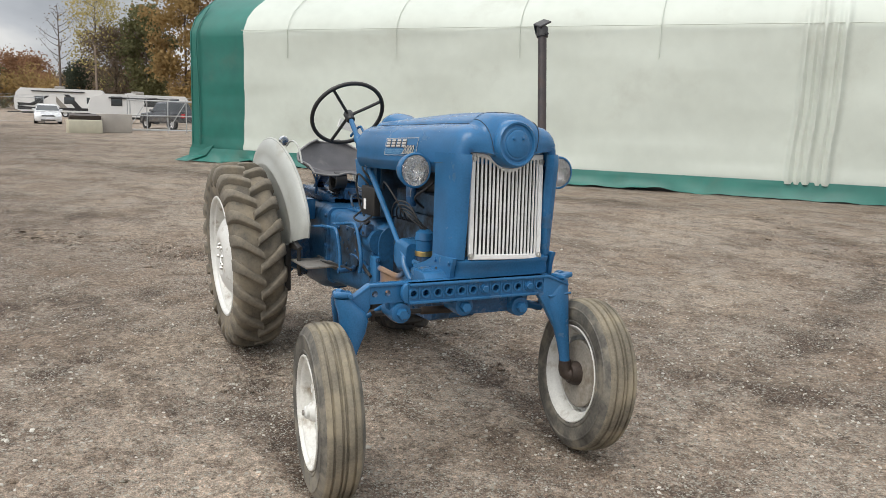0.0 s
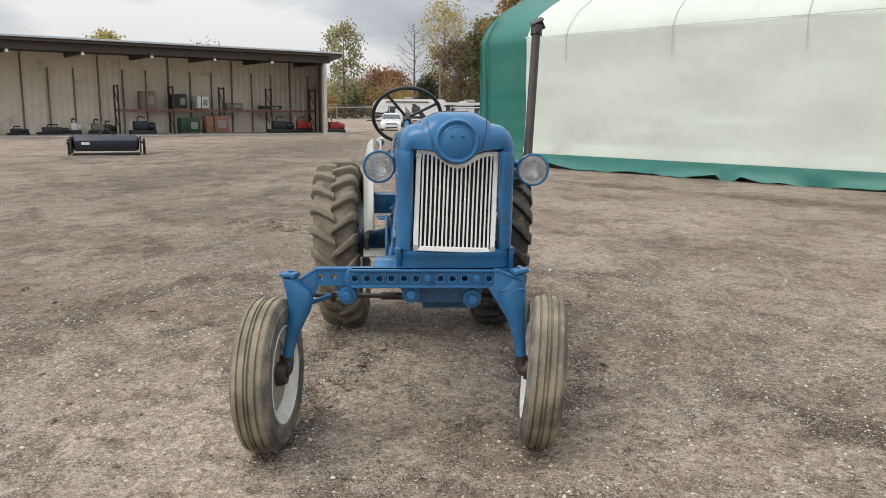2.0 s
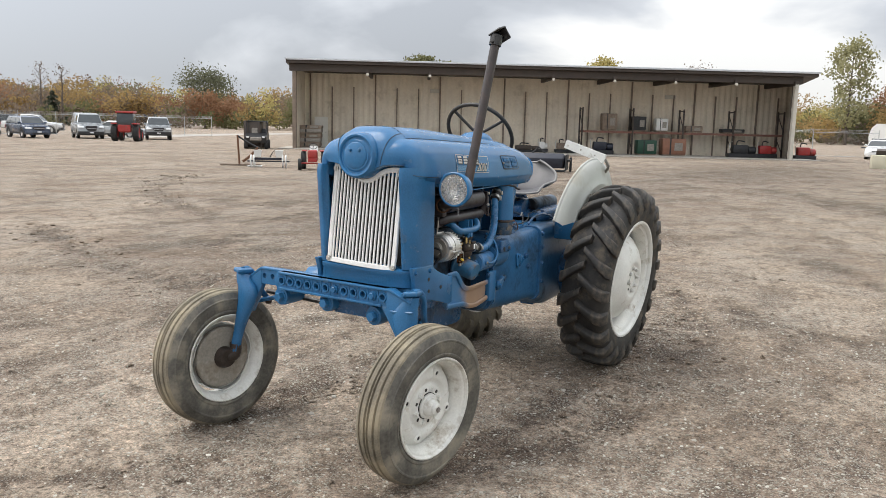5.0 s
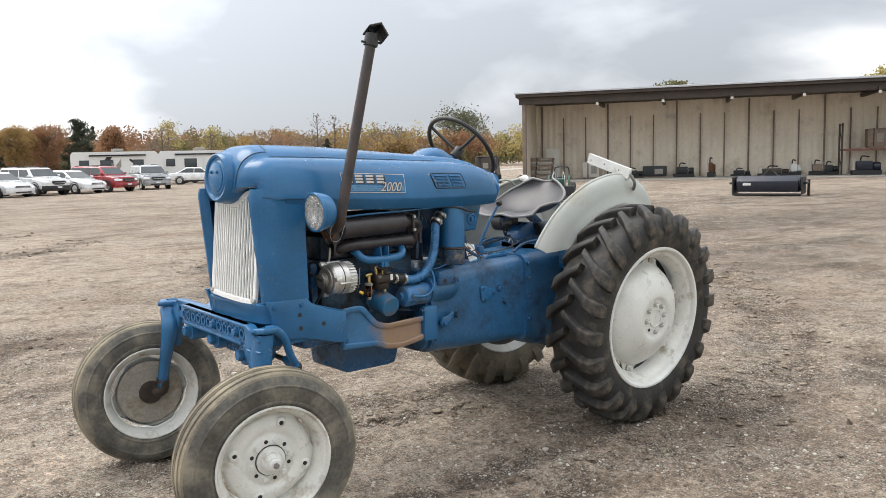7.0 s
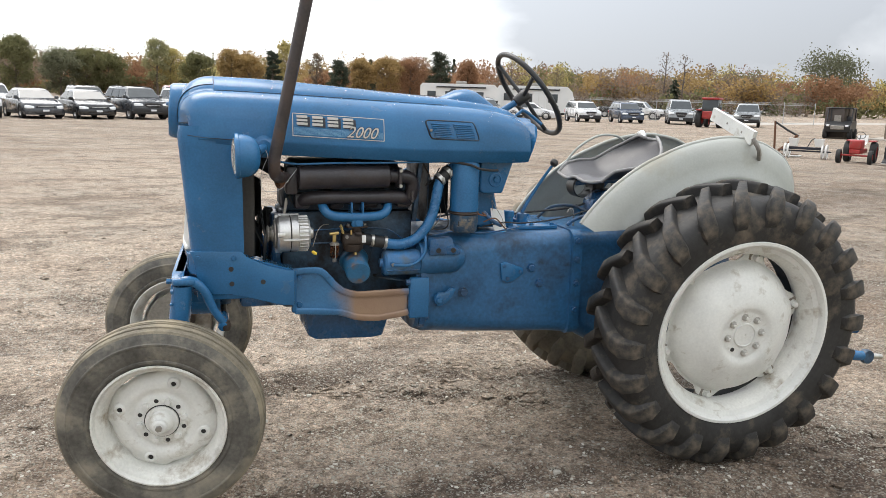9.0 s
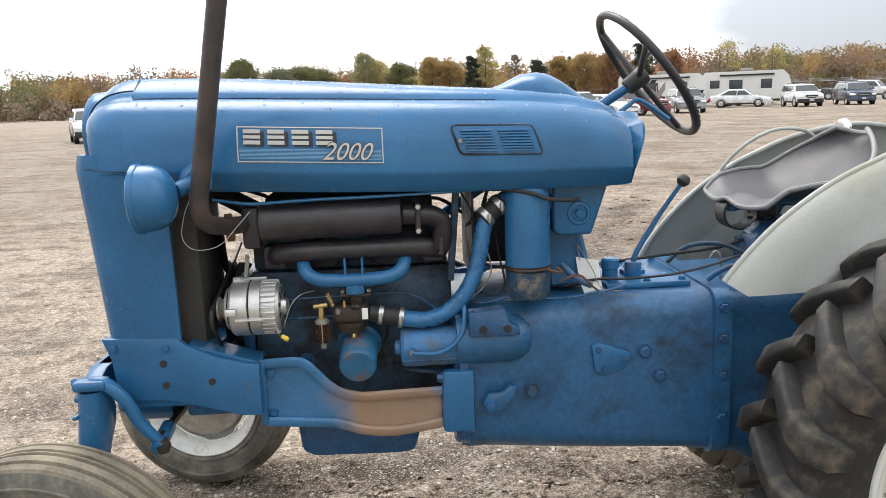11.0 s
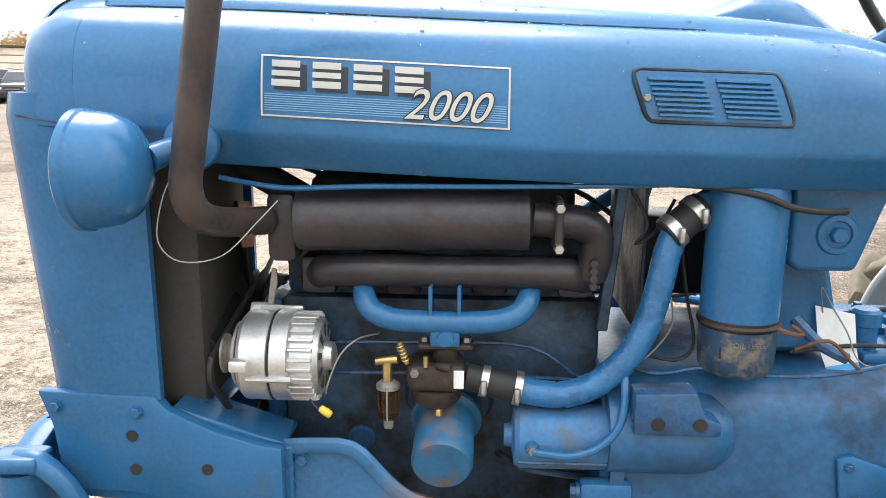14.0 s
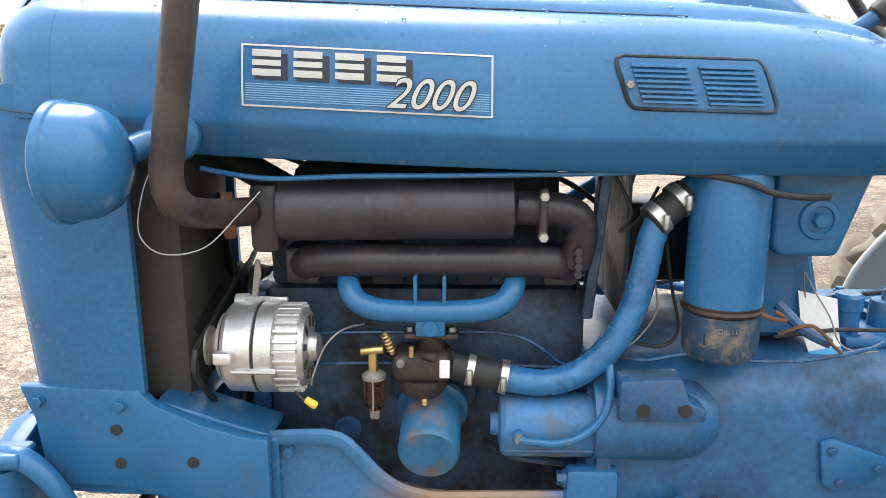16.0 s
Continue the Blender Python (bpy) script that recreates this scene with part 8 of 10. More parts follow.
    part("step_bracket", slab([(0.42, 0.775), (0.46, 0.775), (0.60, 0.735), (0.60, 0.715), (0.44, 0.70)], 0.03, 0.003, 1, m=Matrix.Translation((0, -0.45, 0))), BLACK, step)
    part("step_strut", tube([(0.585, -0.435, 0.72), (0.585, -0.435, 0.60), (0.59, -0.43, 0.55)], 0.012, 8, 1), BLACK, step)
    part("step_strut", box((0.38, -0.47, 0.42), (0.42, -0.43, 0.72), 0.004, 1), BLACK, step)
    # seat: a pressed pan
    own = bmesh.new()
    nu, nv, grid = 22, 24, []
    for i in range(nu + 1):
        u = i / nu
        row = []
        for j in range(nv + 1):
            v = -1 + 2 * j / nv
            half = 0.225 * (0.80 + 0.34 * math.sin(math.pi * (0.18 + 0.72 * u))) * math.sqrt(1 - (max(u - 0.70, 0) / 0.325) ** 2)
            y = v * half
            x = 0.47 - 0.43 * u + 0.05 * v * v * (1 if u > 0.5 else -0.4) * abs(u - 0.5) * 2
            back = 0.165 * max(0.0, (u - 0.50) / 0.50) ** 1.5
            z = 1.20 + back + 0.050 * abs(v) ** 3 * (0.35 + 0.65 * math.sin(math.pi * min(u * 1.1, 1))) - 0.022 * (1 - v * v) * math.sin(math.pi * min(u * 1.4, 1)) + 0.016 * math.exp(-(v / 0.25) ** 2) * (1 - u) ** 2 - 0.030 * max(0, 0.12 - u) / 0.12
            row.append(own.verts.new((x, -0.065 + y, z - 0.008)))
        grid.append(row)
    for p, q in zip(grid, grid[1:]):
        for j in range(nv):
            own.faces.new((p[j], p[j + 1], q[j + 1], q[j]))
    rim = [grid[0][j].co.copy() for j in range(nv + 1)] + [grid[i][nv].co.copy() for i in range(1, nu + 1)] + [grid[nu][j].co.copy() for j in range(nv - 1, -1, -1)] + [grid[i][0].co.copy() for i in range(nu - 1, 0, -1)]
    seat = part("seat", own, SEAT, tractor, "dark grey pressed steel pan seat", smooth=80)
    thick(seat, 0.006)
    part("seat_edge", tube(rim, 0.0075, 8, 1, closed=True), SEAT_EDGE, seat, "worn seat edge with a painted pale highlight")
    part("seat_bolt", hexagon((0.22, -0.065, 1.175), (0, 0, 1), 0.011, 0.006, washer=0.02), SOOT_AND_SHADE, seat)
    for k, (dx, dy) in enumerate(((0.10, 0.05), (0.10, -0.05), (0.14, 0.0))):
        # drain holes are painted as dark shaded discs on the pan
        part("drain_hole", lathe([(0.009, 0.0), (0.0, 0.0006)], (0.22 - dx, -0.065 + dy, 1.190 + dx * 0.22), (0.26 - dx, -0.065 + dy, 1.9), 12), SOOT_AND_SHADE, seat)
    part("seat_spring", slab([(0.46, 1.155), (0.30, 1.17), (0.16, 1.165), (0.02, 1.06), (0.04, 1.05), (0.18, 1.14), (0.30, 1.148), (0.46, 1.135)], 0.07, 0.004, 1, m=Matrix.Translation((0, -0.14, 0))), BLUE_OLD, seat)
    part("seat_spring_coil", lathe([(0.05, 0), (0.055, 0.006), (0.055, 0.075), (0.05, 0.08)], (0.42, -0.15, 1.13), (0.42, 0.85, 1.13), 20, closed=True), BLACK, seat)
    part("seat_post", box((0.30, -0.135, 1.05), (0.36, -0.075, 1.155), 0.008, 1), BLACK, seat)


# pale for wear and for the highlight painted along the rim
SEAT_EDGE = material("seat_edge_wear_highlight", (0.20, 0.195, 0.19), 0.45, vary=0.2, scale=20, bump=0.1)
build_controls()


def fender(s):
    shape = ((14, 0.620), (18, 0.690), (24, 0.735), (31, 0.747), (42, 0.742), (56, 0.742), (71, 0.748), (86, 0.772), (98, 0.797), (110, 0.810), (119, 0.804), (124, 0.780), (129, 0.735), (134, 0.67), (140, 0.58))
    mx, mz, dy = (0.03, 0.604, 0.0) if s > 0 else (-0.02, 0.582, 0.04)
    fine = []
    first = 34 if s > 0 else 18
    for k in range(60):
        a = first + (140 - first) * k / 59
        fine.append((a, float(np.interp(a, [q[0] for q in shape], [q[1] for q in shape]))))
    rings = []
    for deg, r in fine:
        t = radians(deg)
        ring = []
        for dr, y in ((0.0, 0.352), (-0.006, 0.366), (-0.02, 0.380), (-0.05, 0.394), (-0.10, 0.404), (-0.155, 0.409), (-0.165, 0.416), (-0.178, 0.416), (-0.19, 0.410), (-0.25, 0.414), (1.0, 0.418)):
            rr = r + dr if dr < 1 else 0.34
            rr = max(rr, 0.335)
            ring.append((mx + rr * math.cos(t), s * (y + dy), mz + rr * math.sin(t)))
        rings.append(ring)
    shell = loft(rings, False, False)
    if s > 0:  # the front foot is cut level over the axle housing
        near = [f for f in shell.faces if f.calc_center_median().x > 0.0]
        bmesh.ops.bisect_plane(shell, geom=near + list({e for f in near for e in f.edges}) + list({v for f in near for v in f.verts}), plane_co=(0, 0, 1.022), plane_no=(-0.05, 0, -1), clear_outer=True)
    wing = part("fender", shell, FENDER, tractor, "pale grey-white pressed steel fender", smooth=60)
    thick(wing, 0.003, 0)
    part("fender_bead", tube([(mx + r * math.cos(radians(a)), s * (0.352 + dy), mz + r * math.sin(radians(a))) for a, r in fine], 0.0085, 10, 1), FENDER, wing, smooth=60)
    for deg, r in ((114, 0.665), (111, 0.668)):
        p = Vector((r * math.cos(radians(deg)), s * 0.402, 0.602 + r * math.sin(radians(deg))))
        # disc coloured dark for the shade in the fender hole
        part("fender_hole", lathe([(0.012, 0.003), (0.0, 0.004)], p, p + Vector((0, s, 0)), 12), SOOT_AND_SHADE, wing)
    for x in (0.165, 0.06):
        part("fender_stay", box((x - 0.006, (0.419 if s > 0 else -0.4315), 1.08), (x + 0.006, (0.4315 if s > 0 else -0.419), 1.17), 0.002, 1), DULL_STEEL, wing)
    return wing


fender(1)
right = fender(-1)
# grab rail on the inner side of the right fender
part("grab_rail", tube([(0.375, -0.345, 1.235), (0.335, -0.34, 1.285), (0.27, -0.335, 1.335), (0.19, -0.335, 1.365), (0.10, -0.335, 1.36), (0.05, -0.34, 1.33)], 0.0065, 8, 5), FENDER, right)
part("tail_lamp", lathe([(0.0, 0.0), (0.03, 0.004), (0.035, 0.02), (0.03, 0.03), (0, 0.032)], (-0.02, -0.33, 1.36), (-0.5, -0.33, 1.36), 20), CHROME, right)


def build_rear_marker():
    """A white slat on a swivel behind the left fender."""
    a, b = Vector((-0.142, 0.110, 1.492)), Vector((-0.144, 0.408, 1.392))
    d = (b - a).normalized()
    n = Vector((1, 0, 0)).cross(d).normalized()
    board = part("marker_slat", loft([[a + n * 0.030 + Vector((0.006, 0, 0)), a - n * 0.030 + Vector((0.006, 0, 0)), a - n * 0.030 - Vector((0.012, 0, 0)), a + n * 0.030 - Vector((0.012, 0, 0))], [b + n * 0.032 + Vector((0.006, 0, 0)), b - n * 0.032 + Vector((0.006, 0, 0)), b - n * 0.032 - Vector((0.012, 0, 0)), b + n * 0.032 - Vector((0.012, 0, 0))]]), WHITE_PAINT, tractor, "white slat leaning over the fender")
    part("slat_bracket", tube([b, b + Vector((-0.02, 0.02, -0.05)), (-0.19, 0.40, 1.30)], 0.010, 8, 3), DULL_STEEL, board)
    for f in (0.4, 0.75):
        p = a.lerp(b, f)
        part("slat_rivet", lathe([(0.006, 0.0), (0.0, 0.003)], p + Vector((0.0065, 0, 0)), p + Vector((1, 0, 0)), 10), DULL_STEEL, board)


build_rear_marker()
part("rear_hook", tube([(-0.60, 0.3, 0.47), (-0.86, 0.34, 0.46), (-0.93, 0.34, 0.45)], 0.02, 10, 3), BLUE_OLD, tractor, "blue lift link end at the back")

# ---- parked vehicles ----
CAR_GLASS = material("tinted_car_glass", (0.05, 0.058, 0.062), 0.05, vary=0.1, scale=2, bump=0.0)
CAR_TRIM = material("car_trim_black", (0.02, 0.02, 0.021), 0.6, vary=0.15, scale=5, bump=0.0)
CAR_TYRE = material("car_tyre", (0.025, 0.025, 0.025), 0.85, vary=0.2, scale=6, bump=0.1)
CAR_RIM = material("alloy_rim", (0.5, 0.5, 0.5), 0.3, 0.8, vary=0.1, scale=10, bump=0.0)
HEADLIGHT = material("headlight_cover", (0.75, 0.77, 0.78), 0.12, vary=0.05, scale=8, bump=0.0)
TAILLIGHT = material("red_lamp_cover", (0.45, 0.02, 0.02), 0.2, vary=0.05, scale=8, bump=0.0)
PLATE = material("pale_plate", (0.7, 0.72, 0.75), 0.5, vary=0.05, bump=0.0)


def car_paint(name, color):
    return material(name, color, 0.25, 0.15, vary=0.05, scale=2, bump=0.0, coat=0.8)


PAINTS = {"white": car_paint("white_car_paint", (0.72, 0.73, 0.73)), "silver": car_paint("silver_car_paint", (0.30, 0.32, 0.33)), "dark grey": car_paint("dark_car_paint", (0.055, 0.060, 0.068)),
          "black": car_paint("black_car_paint", (0.015, 0.016, 0.018)), "red": car_paint("red_car_paint", (0.30, 0.02, 0.025)), "blue-grey": car_paint("blue_grey_car_paint", (0.05, 0.07, 0.11))}

# side outlines, x forward from the middle: body, then cabin
CARS = {
    "sedan": dict(length=4.8, width=1.84, body=((2.38, 0.30), (2.40, 0.55), (2.28, 0.74), (1.15, 0.95), (-1.55, 1.0), (-2.30, 0.98), (-2.40, 0.75), (-2.38, 0.32)), cabin=((1.15, 0.93), (0.35, 1.40), (-0.75, 1.44), (-1.75, 0.98)), wheel=0.33, axles=(1.45, -1.40)),
    "suv": dict(length=4.7, width=1.90, body=((2.30, 0.38), (2.34, 0.70), (2.26, 0.95), (1.25, 1.10), (-2.25, 1.12), (-2.34, 0.85), (-2.30, 0.42)), cabin=((1.25, 1.08), (0.62, 1.62), (-1.85, 1.68), (-2.27, 1.10)), wheel=0.37, axles=(1.42, -1.38)),
    "minivan": dict(length=5.1, width=1.98, body=((2.52, 0.30), (2.55, 0.60), (2.35, 0.86), (1.45, 1.06), (-2.50, 1.08), (-2.55, 0.8), (-2.50, 0.36)), cabin=((1.45, 1.04), (0.45, 1.68), (-2.20, 1.72), (-2.50, 1.06)), wheel=0.34, axles=(1.60, -1.45)),
    "pickup": dict(length=5.6, width=1.98, body=((2.75, 0.45), (2.80, 0.80), (2.72, 1.08), (1.25, 1.18), (-2.75, 1.22), (-2.80, 0.9), (-2.75, 0.55)), cabin=((1.25, 1.16), (0.62, 1.82), (-0.85, 1.86), (-1.10, 1.18)), wheel=0.40, axles=(1.75, -1.70)),
    "van": dict(length=5.4, width=1.98, body=((2.65, 0.38), (2.70, 0.75), (2.50, 1.10), (1.85, 1.22), (-2.65, 1.25), (-2.70, 0.9), (-2.65, 0.42)), cabin=((1.85, 1.20), (1.15, 1.98), (-2.45, 2.05), (-2.66, 1.22)), wheel=0.36, axles=(1.65, -1.45)),
}


def car(kind, paint, x, y, heading, z=0.0, row="parked cars"):
    spec = CARS[kind]
    words = {"sedan": "sedan car", "suv": "sport utility car", "minivan": "minivan", "pickup": "pickup truck", "van": "cargo van"}[kind]
    top = empty({"sedan": "sedan", "suv": "suv", "minivan": "minivan", "pickup": "pickup_truck", "van": "van"}[kind], f"{paint} {words} parked in the yard row", words.split()[-1], pose(x, y, z, 0, 0, heading), group=row)
    mat, w = PAINTS[paint], spec["width"] / 2
    # body: narrower at the foot and the shoulder
    outline = spec["body"]
    rings = []
    for g, inset in ((-1.0, 0.13), (-0.985, 0.06), (-0.94, 0.015), (-0.84, 0.0), (-0.66, 0.0), (-0.35, 0.0), (0.0, 0.0), (0.35, 0.0), (0.66, 0.0), (0.84, 0.0), (0.94, 0.015), (0.985, 0.06), (1.0, 0.13)):
        rings.append([(px - (math.copysign(0.30 * abs(g) ** 3.5, px) if abs(px) > 2.0 else 0.0), g * w, pz - (inset * 0.6 if pz > 0.7 else -inset * 0.3) - (0.035 * g * g if pz > 0.85 else 0.0)) for px, pz in outline])
    part("body", loft(rings), mat, top, smooth=40)
    cab = spec["cabin"]
    rings = []
    for f in (0.0, 0.12, 0.5, 0.9, 1.0):
        ring = []
        for sx, sy in ((1, 1), (1, -1), (-1, -1), (-1, 1)):
            lo, hi = (cab[0], cab[1]) if sx > 0 else (cab[3], cab[2])
            px, pz = lo[0] + (hi[0] - lo[0]) * f, lo[1] + (hi[1] - lo[1]) * f
            ring.append((px, sy * (w - 0.06 - 0.18 * f - (0.05 if f == 1 else 0)), pz + (0.0 if f < 1 else 0.02)))
        rings.append(ring)
    part("cabin", soften(loft(rings), 0.05, 2), mat, top, smooth=50)

    def pane(name, pts, out):
        own = loft([[Vector(p) for p in pts], [Vector(p) + Vector(out) for p in pts]])
        part(name, own, CAR_GLASS, top)
    a, b, c, d = cab
    def edge(f, g, s):
        """A place on the cabin's side: f along, g up."""
        lo = (a[0] + (d[0] - a[0]) * f, a[1] + (d[1] - a[1]) * f)
        hi = (b[0] + (c[0] - b[0]) * f, b[1] + (c[1] - b[1]) * f)
        return Vector((lo[0] + (hi[0] - lo[0]) * g, s * (w - 0.06 - 0.18 * g + 0.004), lo[1] + (hi[1] - lo[1]) * g))
    cuts = {"sedan": (0.07, 0.47, 0.93), "suv": (0.06, 0.36, 0.68, 0.96), "minivan": (0.07, 0.36, 0.68, 0.96), "pickup": (0.07, 0.53, 0.95), "van": (0.06, 0.32)}[kind]
    for s in (1, -1):
        for f0, f1 in zip(cuts, cuts[1:]):
            pane("side_window", [edge(f0 + 0.012, 0.10, s), edge(f1 - 0.012, 0.10, s), edge(f1 - 0.012, 0.84, s), edge(f0 + 0.012, 0.84, s)], (0, s * 0.012, 0.002))
        part("mirror", box((a[0] - 0.32, s * (w + 0.02) - 0.09, a[1] + 0.02), (a[0] - 0.18, s * (w + 0.02) + 0.09, a[1] + 0.17), 0.03, 2), mat, top)
        part("door_line", box((0.05, s * w * 0.985 - 0.006, 0.5), (0.075, s * w * 0.985 + 0.006, a[1] - 0.08)), CAR_TRIM, top)
        part("sill", box((spec["axles"][1] + 0.45, s * w * 0.97 - 0.03, outline[-1][1] - 0.10), (spec["axles"][0] - 0.45, s * w * 0.97 + 0.02, outline[-1][1] + 0.06), 0.02, 1), CAR_TRIM, top)
    q = 0.10
    pane("windscreen", [Vector((a[0] + (b[0] - a[0]) * g + 0.004, s * (w - 0.06 - 0.18 * g - 0.05), a[1] + (b[1] - a[1]) * g)) for g, s in ((q, 1), (q, -1), (0.88, -1), (0.88, 1))], (0.012, 0, 0.01))
    pane("rear_window", [Vector((d[0] + (c[0] - d[0]) * g - 0.004, s * (w - 0.06 - 0.18 * g - 0.07), d[1] + (c[1] - d[1]) * g)) for g, s in ((0.2, -1), (0.2, 1), (0.85, 1), (0.85, -1))], (-0.012, 0, 0.01))
    nose, hood_z = outline[1][0], outline[2][1]
    low = outline[0][1]
    bumper = []
    for g in (-0.97, -0.9, -0.75, -0.5, -0.2, 0.2, 0.5, 0.75, 0.9, 0.97):
        front = nose + 0.05 - 0.30 * abs(g) ** 3.5
        bumper.append([(front - 0.30, g * w, low - 0.10), (front - 0.05, g * w, low - 0.10), (front - 0.01, g * w, low - 0.02), (front, g * w, low + 0.12), (front - 0.02, g * w, low + 0.20), (front - 0.30, g * w, low + 0.20)])
    part("front_bumper", loft(bumper), CAR_TRIM if kind in ("pickup", "van") or paint in ("white", "dark grey") and kind == "suv" else mat, top, smooth=45)
    part("lower_intake", box((nose - 0.1, -w * 0.52, low - 0.05), (nose + 0.052, w * 0.52, low + 0.03), 0.015, 1), CAR_TRIM, top)
    top_g = hood_z - 0.09
    part("grille", soften(loft([[(nose - 0.06 + dx, -0.40 * f, top_g), (nose - 0.06 + dx, -0.46 * f, top_g - 0.10), (nose - 0.06 + dx, -0.30 * f, low + 0.26), (nose - 0.06 + dx, 0.30 * f, low + 0.26), (nose - 0.06 + dx, 0.46 * f, top_g - 0.10), (nose - 0.06 + dx, 0.40 * f, top_g)] for dx, f in ((0.0, 1.0), (0.095, 0.96))]), 0.012, 1), CAR_TRIM, top)
    part("grille_bar", box((nose + 0.02, -0.36, (low + hood_z) / 2 + 0.05), (nose + 0.042, 0.36, (low + hood_z) / 2 + 0.085), 0.008, 1), CAR_RIM, top)
    part("number_plate", box((nose + 0.03, -0.15, low + 0.06), (nose + 0.06, 0.15, low + 0.15), 0.004, 1), PLATE, top)
    for s in (1, -1):
        lamp = [(w * 0.56, 0.0, 0.06), (w * 0.72, -0.045, 0.085), (w * 0.86, -0.125, 0.095), (w * 0.965, -0.255, 0.075)]
        part("headlight", soften(loft([[(nose + 0.012 + dx, s * yy, hood_z - 0.20 + hh * 0.5 - hh), (nose + 0.012 + dx - 0.02, s * yy, hood_z - 0.20 + hh), (nose + dx - 0.16, s * yy, hood_z - 0.18 + hh), (nose + dx - 0.16, s * yy, hood_z - 0.20 - hh * 0.5)] for yy, dx, hh in lamp]), 0.01, 1), HEADLIGHT, top, smooth=40)
        part("tail_light", box((-nose - 0.01, s * (w - 0.18) - 0.12, hood_z - 0.25), (-nose + 0.15, s * (w - 0.18) + 0.12, hood_z + 0.02), 0.03, 1), TAILLIGHT, top)
        for ax in spec["axles"]:
            r = spec["wheel"]
            tyre = part("wheel", lathe([(r * 0.62, -0.10), (r * 0.9, -0.115), (r, -0.08), (r, 0.08), (r * 0.9, 0.115), (r * 0.62, 0.10)], (ax, s * (w - 0.10), r), (ax, s * (w + 1), r), 24), CAR_TYRE, top)
            part("rim", lathe([(r * 0.64, 0.095), (r * 0.58, 0.10), (r * 0.50, 0.07), (r * 0.2, 0.09), (0, 0.095)], (ax, s * (w - 0.10), r), (ax, s * (w + 1), r), 20), CAR_RIM, tyre)
            part("wheel_arch", lathe([(r * 1.02, 0.0), (r * 1.16, 0.0), (r * 1.16, 0.02), (r * 1.02, 0.02)], (ax, s * (w - 0.012), r + 0.02), (ax, s * (w + 1), r + 0.02), 24, closed=True), CAR_TRIM, top)
    if kind == "pickup":
        part("bed_well", box((-2.70, -w + 0.12, 1.10), (-1.15, w - 0.12, 1.235), 0.01, 1), CAR_TRIM, top)
    if kind in ("suv", "minivan"):
        for s in (1, -1):
            part("roof_rail", tube([(0.4, s * 0.62, cab[1][1] + 0.03), (-0.6, s * 0.63, cab[1][1] + 0.09), (-1.7, s * 0.62, cab[2][1] + 0.03)], 0.02, 8, 3), CAR_TRIM, top)
    return top


for kind, paint, x in (("suv", "white", 17.0), ("sedan", "silver", 14.8), ("suv", "white", 12.3), ("sedan", "dark grey", 9.8), ("sedan", "black", 7.4), ("suv", "dark grey", 4.95), ("suv", "white", 2.1), ("suv", "black", -0.35), ("minivan", "dark grey", -3.0),
                       ("suv", "white", -5.6), ("sedan", "white", -7.8), ("suv", "white", -10.0), ("sedan", "white", -12.3), ("suv", "red", -14.6)):
    car(kind, paint, x - 0.3, -45.4 + 0.34 * x, (120 if kind == "minivan" and x < 0 else 110) + (x * 7) % 5)
for kind, paint, x, y, turn in (("suv", "white", 13.0, -50.5, 105), ("suv", "black", 8.0, -52.0, 107), ("pickup", "red", 2.5, -54.0, 104), ("van", "silver", -2.5, -56.0, 108), ("suv", "white", -9.5, -58.0, 106), ("suv", "silver", -18.8, -52.3, 82), ("suv", "white", 28.0, -38.1, 100), ("minivan", "black", 28.2, -42.6, 290), ("suv", "dark grey", 25.6, -40.4, 104), ("suv", "white", 29.8, -46.5, 104),
                                ("sedan", "white", -27.0, -62.0, 150), ("suv", "white", -29.5, -57.0, 80), ("suv", "blue-grey", -33.6, -57.0, 76), ("pickup", "white", -44.0, -72.0, 135), ("pickup", "black", -45.5, -78.0, 135),
                                ("van", "silver", -37.8, -55.5, 60), ("pickup", "silver", -42.0, -52.0, 50), ("sedan", "silver", -43.0, -58.0, 110), ("pickup", "dark grey", -52.5, 8.6, 200)):
    car(kind, paint, x, y, turn)
car("sedan", "white", -63.0, 1.4, -2)


# ---- machines in the yard ----
M_RED = material("red_machine_paint", (0.34, 0.03, 0.028), 0.4, vary=0.15, scale=4, bump=0.1, dirt=(0.12, 0.08, 0.06), dirt_amount=0.3)
M_GREEN = material("green_machine_paint", (0.012, 0.055, 0.032), 0.4, vary=0.15, scale=4, bump=0.1)
M_ORANGE = material("orange_machine_paint", (0.25, 0.115, 0.07), 0.5, vary=0.15, scale=4, bump=0.1)
M_WHITE = material("white_machine_paint", (0.68, 0.68, 0.66), 0.4, vary=0.03, scale=1, bump=0.0)
M_BLACK = material("black_machine_paint", (0.02, 0.021, 0.023), 0.5, vary=0.2, scale=5, bump=0.1)
M_NAVY = material("navy_machine_paint", (0.013, 0.016, 0.028), 0.40, vary=0.2, scale=5, bump=0.05)
M_TAN = material("cream_concrete", (0.52, 0.49, 0.38), 0.85, vary=0.1, scale=2, bump=0.15)
M_WOOD = material("weathered_wood", (0.22, 0.17, 0.13), 0.85, vary=0.25, scale=6, bump=0.2)


SMALL = 0.58  # garden machines


